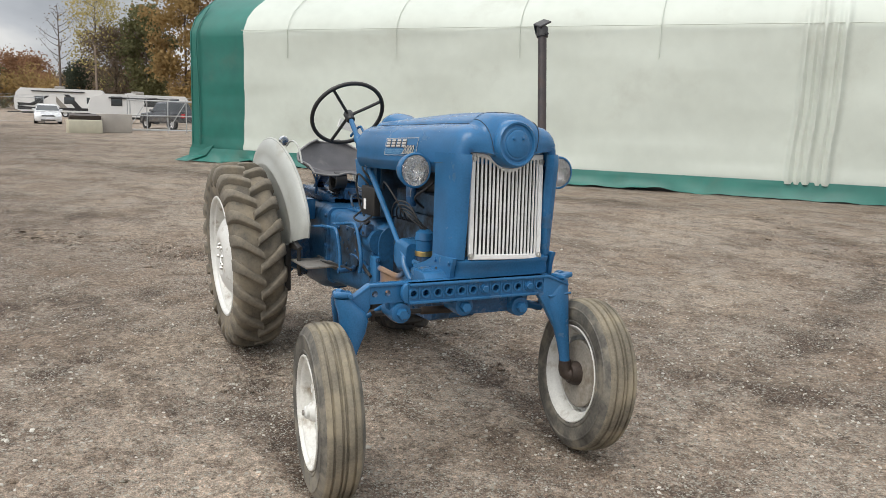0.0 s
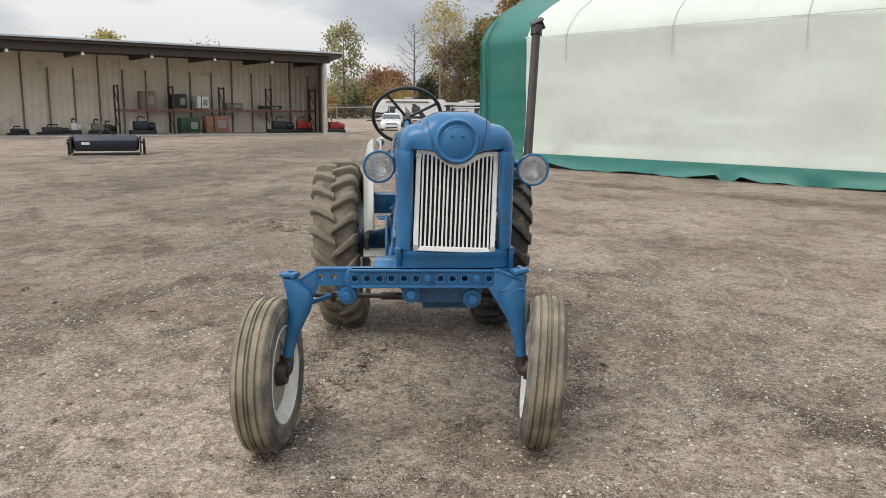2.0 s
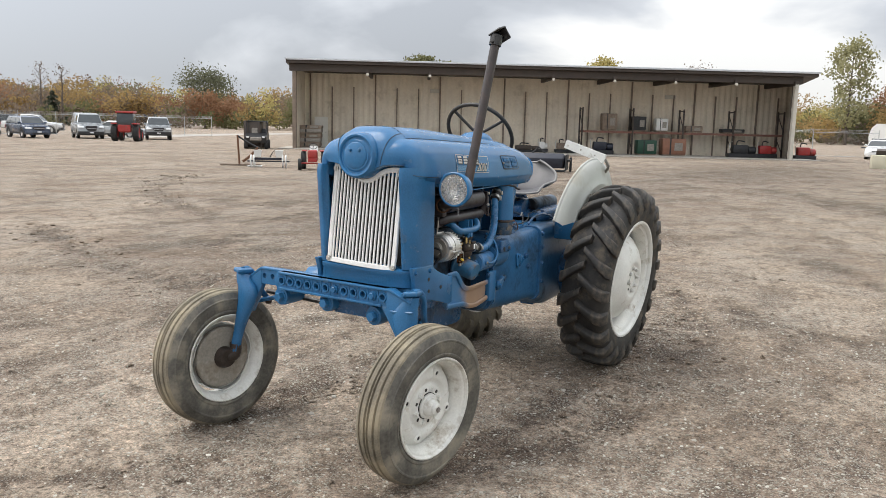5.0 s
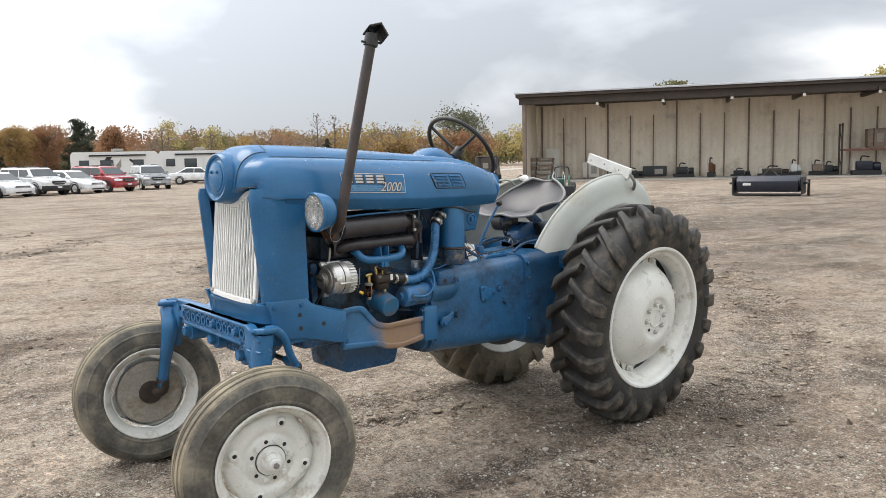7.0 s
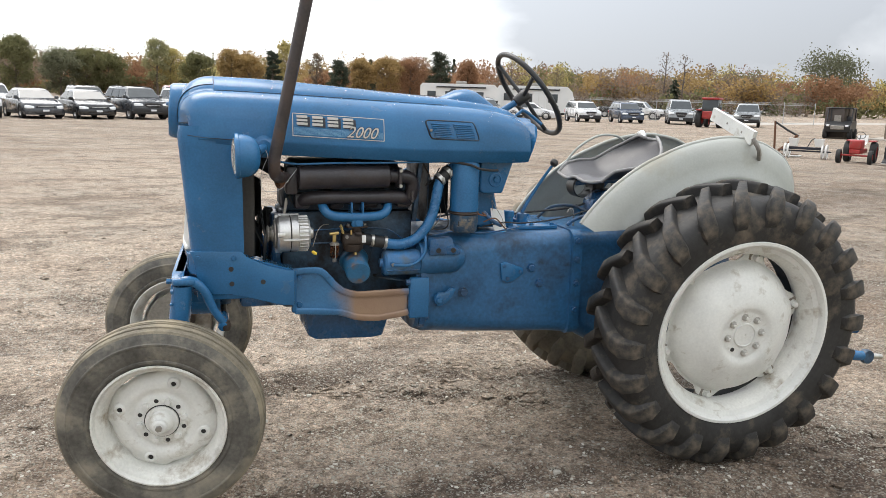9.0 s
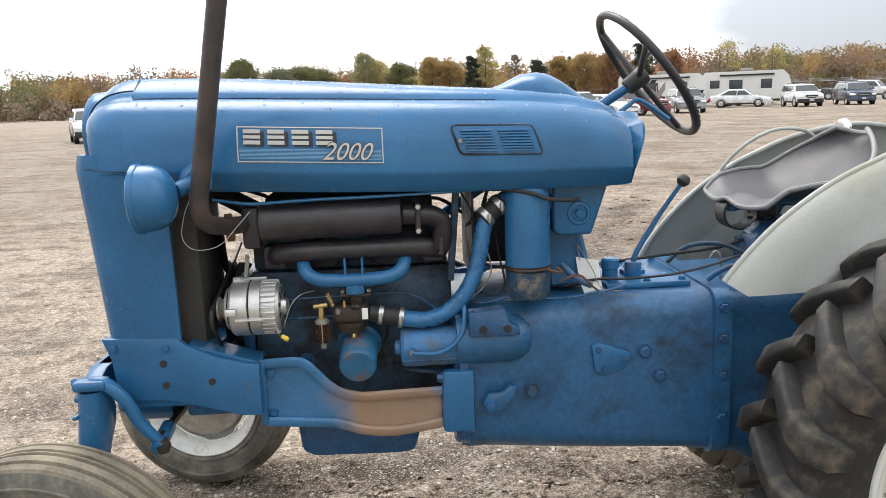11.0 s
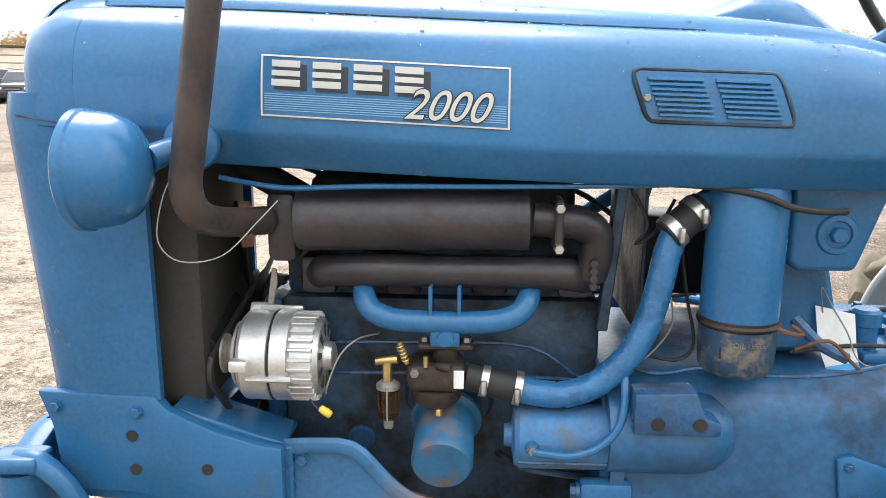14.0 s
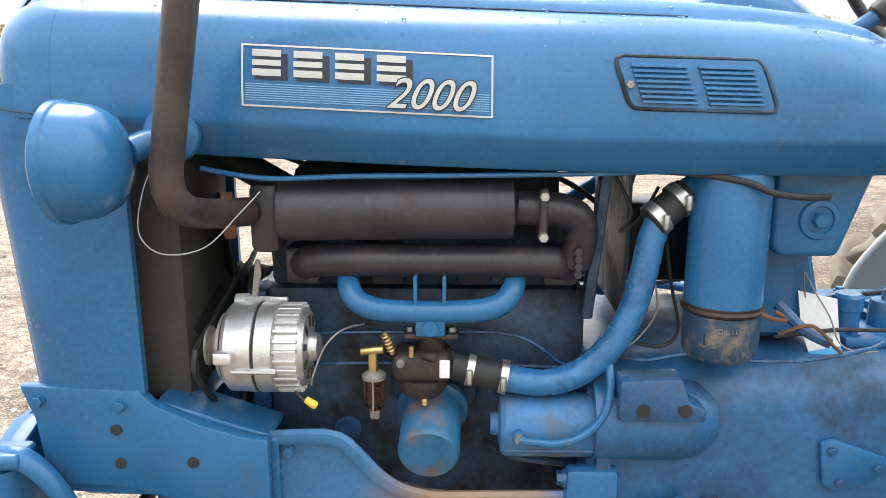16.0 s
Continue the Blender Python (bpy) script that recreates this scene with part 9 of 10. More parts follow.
def farm_wheel(parent, c, r, width, mat=M_WHITE, tyre=CAR_TYRE):
    c = Vector(c)
    w = part("wheel", lathe([(r * 0.6, -width / 2), (r * 0.92, -width / 2), (r, -width / 3), (r, width / 3), (r * 0.92, width / 2), (r * 0.6, width / 2)], c, c + Vector((0, 1, 0)), 28), tyre, parent)
    part("rim", lathe([(0, -0.03), (r * 0.3, -0.04), (r * 0.62, -width / 2 + 0.02), (r * 0.62, width / 2 - 0.02), (r * 0.3, 0.04), (0, 0.03)], c, c + Vector((0, 1, 0)), 24), mat, w)
    return w


def small_tractor(x, y, turn):
    t = empty("garden_tractor", "small red garden tractor standing on the gravel", "tractor", pose(x, y, 0, 0, 0, turn) @ Matrix.Scale(0.68, 4), group="yard machines")
    part("frame", box((-0.9, -0.22, 0.42), (1.0, 0.22, 0.62), 0.03, 1), M_RED, t)
    part("hood", box((0.1, -0.24, 0.62), (1.0, 0.24, 1.02), 0.07, 3), M_RED, t)
    part("seat", loft([[(-0.75, -0.2, 0.85), (-0.3, -0.2, 0.80), (-0.3, 0.2, 0.80), (-0.75, 0.2, 0.85)], [(-0.8, -0.22, 1.2), (-0.7, -0.22, 0.88), (-0.7, 0.22, 0.88), (-0.8, 0.22, 1.2)]]), M_WHITE, t)
    part("front_axle", rod((0.85, -0.55, 0.36), (0.85, 0.55, 0.36), 0.04), M_RED, t)
    part("steering_wheel", tube([(-0.15 + 0.08 * math.sin(a), 0.2 * math.cos(a), 1.2 + 0.15 * math.sin(a)) for a in [2 * math.pi * k / 16 for k in range(16)]], 0.015, 6, 1, closed=True), M_BLACK, t)
    part("column", rod((-0.15, 0, 1.2), (0.15, 0, 0.95), 0.02), M_BLACK, t)
    for s in (1, -1):
        farm_wheel(t, (-0.6, s * 0.52, 0.46), 0.46, 0.26, M_RED)
        farm_wheel(t, (0.85, s * 0.62, 0.30), 0.30, 0.18, M_RED)
        part("fender", box((-1.0, s * 0.45 - 0.14, 0.92), (-0.25, s * 0.45 + 0.14, 0.98), 0.03, 1), M_RED, t)


def planter_axle(x, y, turn):
    t = empty("wheel_axle", "axle frame with two white steel spoked wheels on the ground", "axle", pose(x, y, 0, 0, 0, turn) @ Matrix.Scale(0.5, 4), group="yard machines")
    for s in (1, -1):
        for off in (0.0, 0.22):
            c = Vector((0, s * (1.0 + off), 0.46))
            rim = part("steel_wheel", lathe([(0.40, -0.04), (0.46, -0.05), (0.46, 0.05), (0.40, 0.04)], c, c + Vector((0, 1, 0)), 28, closed=True), M_WHITE, t)
            for k in range(6):
                a = math.pi * k / 3
                part("spoke", rod(c, c + Vector((0.42 * math.cos(a), 0, 0.42 * math.sin(a))), 0.018, 6), M_WHITE, rim)
        part("hopper", loft([[(-0.22, s * 0.75 - 0.2, 0.75), (0.22, s * 0.75 - 0.2, 0.75), (0.22, s * 0.75 + 0.2, 0.75), (-0.22, s * 0.75 + 0.2, 0.75)], [(-0.28, s * 0.75 - 0.28, 1.25), (0.28, s * 0.75 - 0.28, 1.25), (0.28, s * 0.75 + 0.28, 1.25), (-0.28, s * 0.75 + 0.28, 1.25)]]), M_WHITE, t)
    part("axle_bar", rod((0, -1.5, 0.46), (0, 1.5, 0.46), 0.05), M_NAVY, t)
    part("frame_bar", box((-0.1, -1.0, 0.55), (0.15, 1.0, 0.72), 0.02, 1), M_NAVY, t)
    part("lever", tube([(0.1, 0.1, 0.7), (0.3, 0.3, 1.1), (0.2, 0.5, 1.3)], 0.03, 6, 3), M_BLACK, t)


def engine_crane(x, y, turn):
    t = empty("old_hoist", "rusty old implement hoist with a slanting arm", "hoist", pose(x, y, 0, 0, 0, turn) @ Matrix.Scale(SMALL, 4), group="yard machines")
    part("mast", tube([(0, 0, 0.1), (0.02, 0.05, 1.0), (0, 0.1, 1.95)], 0.06, 8, 2), RUST, t)
    part("arm", tube([(0, 0.1, 1.9), (0.1, -0.6, 1.45), (0.1, -1.2, 1.15)], 0.06, 8, 2), M_BLACK, t)
    part("arm_brace", tube([(0.1, -1.15, 1.2), (0.05, -0.6, 0.6), (0, -0.2, 0.3)], 0.08, 8, 2), RUST, t)
    for s, l in ((1, 1.2), (-1, 1.3)):
        part("base_beam", box((-0.12, -0.15 if s > 0 else -l, 0.04), (0.12, l if s > 0 else 0.15, 0.16), 0.02, 1), M_WOOD, t)
    part("base_plate", box((-0.5, -1.4, 0.02), (0.5, -0.5, 0.07), 0.01, 1), M_WHITE, t)


def loader(x, y, turn):
    t = empty("compact_loader", "green compact loader tractor with a black front bucket", "loader", pose(x, y, 0, 0, 0, turn) @ Matrix.Scale(SMALL, 4), group="yard machines")
    part("bucket", loft([[(1.1, yy, 0.12), (1.75, yy, 0.10), (1.70, yy, 0.2), (1.25, yy, 0.35), (1.25, yy, 0.9), (1.1, yy, 0.95)] for yy in (-0.95, 0.95)]), M_BLACK, t)
    part("bucket_edge", box((1.60, -0.97, 0.09), (1.78, 0.97, 0.13), 0.01, 1), STEEL, t)
    part("hood", box((-0.2, -0.35, 0.75), (0.95, 0.35, 1.35), 0.1, 3), M_GREEN, t)
    part("body", box((-1.3, -0.4, 0.5), (0.6, 0.4, 0.85), 0.05, 2), M_GREEN, t)
    part("seat", box((-1.0, -0.25, 0.95), (-0.6, 0.25, 1.45), 0.08, 2), M_BLACK, t)
    for s in (1, -1):
        part("loader_arm", tube([(-0.3, s * 0.6, 1.35), (0.5, s * 0.6, 1.5), (1.0, s * 0.6, 0.9), (1.2, s * 0.6, 0.5)], 0.07, 8, 3), M_GREEN, t)
        part("hydraulic_ram", rod((0.2, s * 0.6, 0.8), (0.75, s * 0.6, 1.3), 0.035), STEEL, t)
        farm_wheel(t, (-0.85, s * 0.68, 0.55), 0.55, 0.34, M_WHITE)
        farm_wheel(t, (0.55, s * 0.58, 0.38), 0.38, 0.24, M_WHITE)
        part("roll_bar", tube([(-1.15, s * 0.45, 0.8), (-1.15, s * 0.45, 1.7), (-1.15, s * 0.35, 2.0), (-1.15, 0, 2.02)], 0.04, 8, 3), M_BLACK, t)
        part("hose", tube([(0.6, s * 0.2, 1.35), (0.8, s * 0.25, 1.75), (1.0, s * 0.35, 1.5), (1.1, s * 0.4, 1.0)], 0.02, 6, 4), M_WHITE, t)


def side_by_side(x, y, turn):
    t = empty("utility_vehicle", "black open utility vehicle with a roof frame", "vehicle", pose(x, y, 0, 0, 0, turn) @ Matrix.Scale(0.85, 4), group="yard machines")
    part("body", loft([[(1.4, yy, 0.45), (1.5, yy, 0.85), (0.6, yy, 1.15), (-1.4, yy, 1.15), (-1.45, yy, 0.5)] for yy in (-0.75, 0.75)]), M_BLACK, t)
    part("seat", box((-0.5, -0.65, 0.9), (0.1, 0.65, 1.45), 0.1, 2), M_BLACK, t)
    part("roof", box((-0.7, -0.75, 1.92), (0.75, 0.75, 2.0), 0.03, 1), M_BLACK, t)
    part("grille", box((1.42, -0.4, 0.6), (1.53, 0.4, 0.85), 0.03, 1), DULL_STEEL, t)
    for s in (1, -1):
        part("cage", tube([(0.9, s * 0.72, 1.05), (0.6, s * 0.72, 1.92), (-0.65, s * 0.72, 1.92), (-0.75, s * 0.72, 1.1)], 0.035, 8, 1), M_BLACK, t)
        part("headlight", box((1.40, s * 0.55 - 0.1, 0.78), (1.50, s * 0.55 + 0.1, 0.9), 0.02, 1), HEADLIGHT, t)
        for ax in (1.0, -0.95):
            farm_wheel(t, (ax, s * 0.72, 0.33), 0.33, 0.26, M_BLACK)


def telehandler(x, y, turn):
    t = empty("red_tractor", "red farm tractor with a cab parked by the cars", "tractor", pose(x, y, 0, 0, 0, turn) @ Matrix.Scale(0.8, 4), group="yard machines")
    part("body", box((-1.6, -0.45, 0.8), (2.0, 0.45, 1.3), 0.08, 2), M_RED, t)
    part("hood", box((0.3, -0.45, 1.3), (2.0, 0.45, 1.75), 0.14, 3), M_RED, t)
    part("cab", soften(loft([[(-1.3, -0.75, 1.3), (0.3, -0.75, 1.3), (0.3, 0.75, 1.3), (-1.3, 0.75, 1.3)], [(-1.2, -0.7, 2.55), (0.1, -0.7, 2.55), (0.1, 0.7, 2.55), (-1.2, 0.7, 2.55)]]), 0.05), CAR_GLASS, t)
    part("cab_roof", box((-1.35, -0.8, 2.55), (0.3, 0.8, 2.75), 0.08, 2), M_RED, t)
    for s in (1, -1):
        farm_wheel(t, (-0.9, s * 0.95, 0.8), 0.8, 0.5, M_RED)
        farm_wheel(t, (1.5, s * 0.85, 0.55), 0.55, 0.4, M_RED)
        part("fender", box((-1.7, s * 0.9 - 0.25, 1.55), (-0.1, s * 0.9 + 0.25, 1.66), 0.05, 2), M_RED, t)
    part("back_panel", box((-1.65, -0.55, 0.9), (-1.5, 0.55, 1.5), 0.03, 1), M_RED, t)


def tiller(x, y, turn):
    t = empty("rotary_tiller", "dark blue tractor implement with a long drum body", "implement", pose(x, y, 0, 0, 0, turn) @ Matrix.Diagonal((0.85, 0.88, 0.74, 1.0)), group="yard machines")
    part("drum", lathe([(0, 0), (0.28, 0.0), (0.34, 0.05), (0.34, 2.4), (0.28, 2.45), (0, 2.45)], (0, -1.22, 0.55), (0, 1.2, 0.55), 24), M_NAVY, t)
    part("hood", slab([(-0.45, 0.15), (0.40, 0.2), (0.42, 0.7), (0.1, 0.95), (-0.4, 0.85)], 2.3, 0.03, 2, m=Matrix.Translation((0, -1.15, 0))), M_NAVY, t)
    for s in (1, -1):
        part("end_plate", box((-0.5, s * 1.28 - 0.03, 0.1), (0.5, s * 1.28 + 0.03, 0.9), 0.02, 1), M_BLACK, t)
        part("leg", box((-0.4, s * 1.42 - 0.05, 0.0), (-0.3, s * 1.42 + 0.05, 0.75), 0.01, 1), M_BLACK, t)
        part("leg_bar", box((-0.42, s * 1.35 - 0.1, 0.55), (0.3, s * 1.35 + 0.1, 0.65), 0.01, 1), M_BLACK, t)
    part("label_plate", box((0.425, -0.9, 0.5), (0.435, -0.6, 0.62)), M_WHITE, t)
    part("skid", box((0.2, -1.25, 0.02), (0.45, 1.25, 0.12), 0.02, 1), M_BLACK, t)
    part("hitch", tube([(-0.3, -0.3, 0.9), (-0.3, 0, 1.25), (-0.3, 0.3, 0.9)], 0.04, 8, 1), M_BLACK, t)


small_tractor(-17.0, -15.6, 36)
planter_axle(-16.6, -17.3, 38)
engine_crane(-16.5, -18.6, 218)
loader(-17.9, -14.6, 34)
side_by_side(-32.6, -32.4, 38)
telehandler(-35.5, -47.8, 220)
tiller(-23.4, -9.75, 15)


# ---- things inside and in front of the shed ----


def in_shed(x, y, z=0.06):
    p = SHED @ Vector((x, y - 0.9, z))
    return Matrix.Translation(p) @ Matrix(((SHED[0][0], SHED[0][1], 0, 0), (SHED[1][0], SHED[1][1], 0, 0), (0, 0, 1, 0), (0, 0, 0, 1)))


def pallet_rack():
    rack = empty("pallet_rack", "tall steel pallet rack with orange-brown beams", "rack", in_shed(18.9, 3.6))
    for k in range(5):
        x = k * 3.45
        for y in (0.0, 0.9):
            part("upright", box((x - 0.05, y - 0.04, 0), (x + 0.05, y + 0.04, 3.1), 0.005, 1), BEAM_AND_SHADE, rack)
        for z0, z1 in ((0.3, 1.2), (1.8, 2.8)):
            part("brace", tube([(x, 0, z0), (x, 0.9, z1)], 0.03, 6, 1), BEAM_AND_SHADE, rack)
        part("top_tie", box((x - 0.03, 0, 2.95), (x + 0.03, 0.9, 3.02)), BEAM_AND_SHADE, rack)
    for k in range(4):
        for y in (-0.05, 0.9):
            part("beam", box((k * 3.45 + 0.06, y - 0.03, 1.42), (k * 3.45 + 3.39, y + 0.03, 1.56), 0.005, 1), RACK, rack)


pallet_rack()


def crate(name, label, x, y, z, w, d, h, mat, group="shed goods"):
    """A case with a lid line, skids and straps."""
    c = empty(name, label, name.split("_")[-1], in_shed(x, y, z), group=group)
    part("body", box((0, 0, 0.08), (w, d, h), min(0.05, h * 0.12), 2), mat, c)
    part("skid", box((0.05, 0.03, 0), (w - 0.05, d - 0.03, 0.08), 0.01, 1), M_WOOD, c)
    part("band", box((w * 0.3, -0.01, 0.08), (w * 0.36, d + 0.01, h + 0.01)), M_BLACK, c)
    part("panel", box((w * 0.5, -0.02, h * 0.3), (w * 0.85, 0.0, h * 0.75), 0.005, 1), DULL_STEEL, c)
    return c


def shed_engine(name, label, x, y, w, h, mat, z=0.06):
    """A small machine: block, round parts, pipes and feet."""
    c = empty(name, label, "machine", in_shed(x, y, z), group="shed machines")
    part("base", box((0, 0, 0), (w, 0.6, h * 0.25), 0.03, 1), M_BLACK, c)
    part("block", box((w * 0.15, 0.05, h * 0.25), (w * 0.7, 0.5, h * 0.75), 0.06, 2), mat, c)
    part("drum", rod((w * 0.72, 0.3, h * 0.45), (w * 0.98, 0.3, h * 0.45), h * 0.22, 16, 0.03), mat, c)
    part("pipe", tube([(w * 0.3, 0.3, h * 0.7), (w * 0.35, 0.3, h), (w * 0.6, 0.3, h * 0.95)], 0.04, 8, 3), M_BLACK, c)
    part("handle", tube([(w * 0.05, 0.1, h * 0.2), (w * 0.02, 0.1, h * 0.8), (w * 0.12, 0.1, h * 0.98)], 0.025, 6, 3), STEEL, c)
    return c


for x, w, h, mat, word in ((5.0, 0.5, 1.0, M_BLACK, "black"), (5.9, 1.4, 0.65, M_BLACK, "black"), (9.1, 1.3, 0.9, M_BLACK, "black"), (11.2, 0.5, 1.2, RUST, "rusty"), (12.6, 1.2, 0.5, M_BLACK, "black"), (14.2, 2.0, 0.6, BEAM_AND_SHADE, "brown"),
                        (16.0, 0.7, 0.95, M_WHITE, "pale"), (17.2, 1.0, 0.9, M_WOOD, "tan"), (17.9, 0.9, 0.8, M_BLACK, "black")):
    shed_engine("shop_machine", f"small {word} workshop machine standing by the shed wall", x, 3.9, w, h, mat)
crate("metal_cabinet", "pale grey metal cabinet standing by the wall", 3.3, 4.0, 0.06, 1.1, 0.6, 1.1, SHED_POST)
for k, (h, mat) in enumerate(((0.30, M_WOOD), (0.30, DULL_STEEL), (0.30, M_WOOD), (0.30, DULL_STEEL), (0.25, M_WOOD))):
    crate("stacked_pallet", "grey stacked pallet of goods by the side wall", -0.1 + 0.5 * 0.05 * k, 2.6, 0.06 + 0.3 * k, 1.5, 1.0, h, mat)
shed_engine("blue_generator", "blue generator set on the shed floor", 19.3, 2.6, 1.6, 1.1, M_NAVY)
crate("green_case", "dark green storage case on the shed floor", 22.6, 3.0, 0.06, 1.3, 0.9, 1.0, M_GREEN)
crate("orange_case", "orange wooden case on the shed floor", 24.3, 3.0, 0.06, 1.6, 0.9, 1.15, M_ORANGE)
shed_engine("black_mower", "black mower on the shed floor", 28.7, 2.6, 1.9, 1.1, M_BLACK)
shed_engine("red_mower", "red mower on the shed floor", 30.6, 2.6, 1.4, 1.1, M_RED)
for x, w, h, mat in ((20.3, 1.0, 1.15, M_WOOD), (22.4, 0.9, 1.0, M_BLACK), (24.0, 0.8, 0.9, M_WHITE), (26.0, 1.2, 0.45, M_WOOD), (28.6, 1.5, 0.3, M_BLACK)):
    crate("rack_crate", "worn crate of parts on the rack", x, 3.7, 1.63, w, 0.8, h, mat)
shed_engine("red_quad", "small red quad bike beside the shed", 33.4, 3.0, 1.5, 1.1, M_RED, 0.0)
for k in range(3):
    crate("wire_basket", "dark wire crate beside the shed corner", -2.9, -0.6 + 0.9 * k, 0.0, 1.0, 0.8, 1.7, BEAM_AND_SHADE)
crate("dark_bin", "low black bin before the wall", 7.2, 3.8, 0.06, 1.5, 0.8, 0.75, M_BLACK)

# ---- trailers, fence, blocks ----


def camper(name, label, m, length, height, width, stripe=True, front_slope=0.7):
    t = empty(name, label, "caravan", m)
    body = loft([[(x, yy, z) for x, z in ((length / 2 - front_slope, 0.55), (length / 2 - 0.1, 0.8), (length / 2, height * 0.55), (length / 2 - 0.25, height * 0.85), (length / 2 - front_slope, height), (-length / 2 + 0.2, height), (-length / 2, height - 0.25), (-length / 2, 0.55))] for yy in (-width / 2, -width / 2 + 0.06, width / 2 - 0.06, width / 2)])
    part("body", body, M_WHITE, t, smooth=30)
    for s in (1, -1):
        y = s * (width / 2 + 0.01)
        for x, w, z0, z1 in ((length * 0.22, 0.8, 1.5, 2.2), (-length * 0.12, 1.0, 1.5, 2.2), (-length * 0.36, 0.7, 1.6, 2.2)):
            win = part("window", box((x - w / 2, y - 0.02, z0), (x + w / 2, y + 0.02, z1), 0.05, 2), CAR_GLASS, t)
            part("window_frame", box((x - w / 2 - 0.04, y - 0.012, z0 - 0.04), (x + w / 2 + 0.04, y + 0.012, z1 + 0.04), 0.05, 2), CAR_TRIM, win)
        part("door", box((0.25, y - 0.02, 0.75), (0.95, y + 0.02, 2.55), 0.03, 1), M_WHITE, t)
        part("awning", box((-length * 0.3, y - 0.02, height - 0.38), (length * 0.3, y + s * 0.12 + 0.02, height - 0.26), 0.04, 1), CAR_TRIM, t)
        for ax in (-0.6, -1.4):
            farm_wheel(t, (ax, s * (width / 2 - 0.12), 0.36), 0.36, 0.22, CAR_RIM)
        if stripe:
            part("swoosh", slab([(length * 0.45, 1.2), (length * 0.28, 1.2), (length * 0.10, 2.3), (length * 0.14, 2.3), (length * 0.32, 1.45), (length * 0.46, 1.5)], 0.012, m=Matrix.Translation((0, y - 0.006, 0))), CAR_TRIM, t, "dark slanting stripe")
            part("lower_band", slab([(length * 0.46, 0.75), (-length * 0.48, 0.75), (-length * 0.48, 1.05), (length * 0.30, 1.05), (length * 0.46, 1.2)], 0.012, m=Matrix.Translation((0, y - 0.006, 0))), CAR_TRIM, t, "dark lower band")
            part("swoosh", slab([(-length * 0.18, 1.05), (-length * 0.26, 1.05), (-length * 0.12, 2.5), (-length * 0.06, 2.5)], 0.012, m=Matrix.Translation((0, y - 0.006, 0))), CAR_TRIM, t)
            part("swoosh", slab([(-length * 0.02, 1.0), (-length * 0.10, 1.0), (length * 0.04, 2.4), (length * 0.09, 2.4)], 0.012, m=Matrix.Translation((0, y - 0.006, 0))), DULL_STEEL, t)
    part("roof_unit", box((-0.5, -0.4, height), (0.5, 0.4, height + 0.28), 0.08, 2), DULL_STEEL, t)
    part("hitch", tube([(length / 2 - 0.4, 0, 0.5), (length / 2 + 0.9, 0, 0.45)], 0.07, 8, 1), M_BLACK, t)
    part("underframe", box((-length / 2 + 0.2, -width / 2 + 0.15, 0.36), (length / 2 - 0.7, width / 2 - 0.15, 0.55), 0.02, 1), M_BLACK, t)
    return t


camper("travel_trailer", "white travel trailer behind the yard fence", pose(-69.0, 8.8, 0, 0, 0, 266), 8.0, 2.45, 2.4, False, 1.2)
camper("fifth_wheel_trailer", "long white trailer with dark slanting stripes", pose(-95, 4.4, 0, 0, 0, 258), 9.0, 3.1, 2.5)
camper("travel_trailer", "white trailer with dark windows in the far lot", pose(-29.6, -66.8, 0, 0, 0, 157), 7.2, 2.95, 2.4, False)
camper("travel_trailer", "white trailer with a dark band in the far lot", pose(-22.9, -69.0, 0, 0, 0, 160), 7.6, 2.95, 2.4, True)


def block(x, y, turn, w, h, label, mat=None):
    b = tagged(part("concrete_block", box((-w / 2, -0.35, 0), (w / 2, 0.35, h), 0.03, 2), mat or M_TAN), label, "block", "barrier blocks")
    b.matrix_basis = pose(x, y, 0, 0, 0, turn)


block(-42.0, 2.1, 98, 1.7, 0.70, "cream concrete barrier block on the ground")
block(-43.6, 3.8, 95, 1.8, 1.05, "grey concrete barrier block on the ground", CONCRETE)
bin_ = empty("steel_bin", "dark open steel bin behind the cream block", "bin", pose(-43.2, 2.2, 0, 0, 0, 98) @ Matrix.Scale(0.68, 4))
part("bin_body", loft([[(-1.1, -0.5, 0.7), (1.1, -0.5, 0.7), (1.1, 0.5, 0.7), (-1.1, 0.5, 0.7)], [(-1.2, -0.65, 1.35), (1.2, -0.65, 1.35), (1.0, 0.6, 1.5), (-1.0, 0.6, 1.5)]]), BEAM_AND_SHADE, bin_)
part("bin_foot", box((-1.0, -0.45, 0.0), (1.0, 0.45, 0.7), 0.02, 1), M_BLACK, bin_)


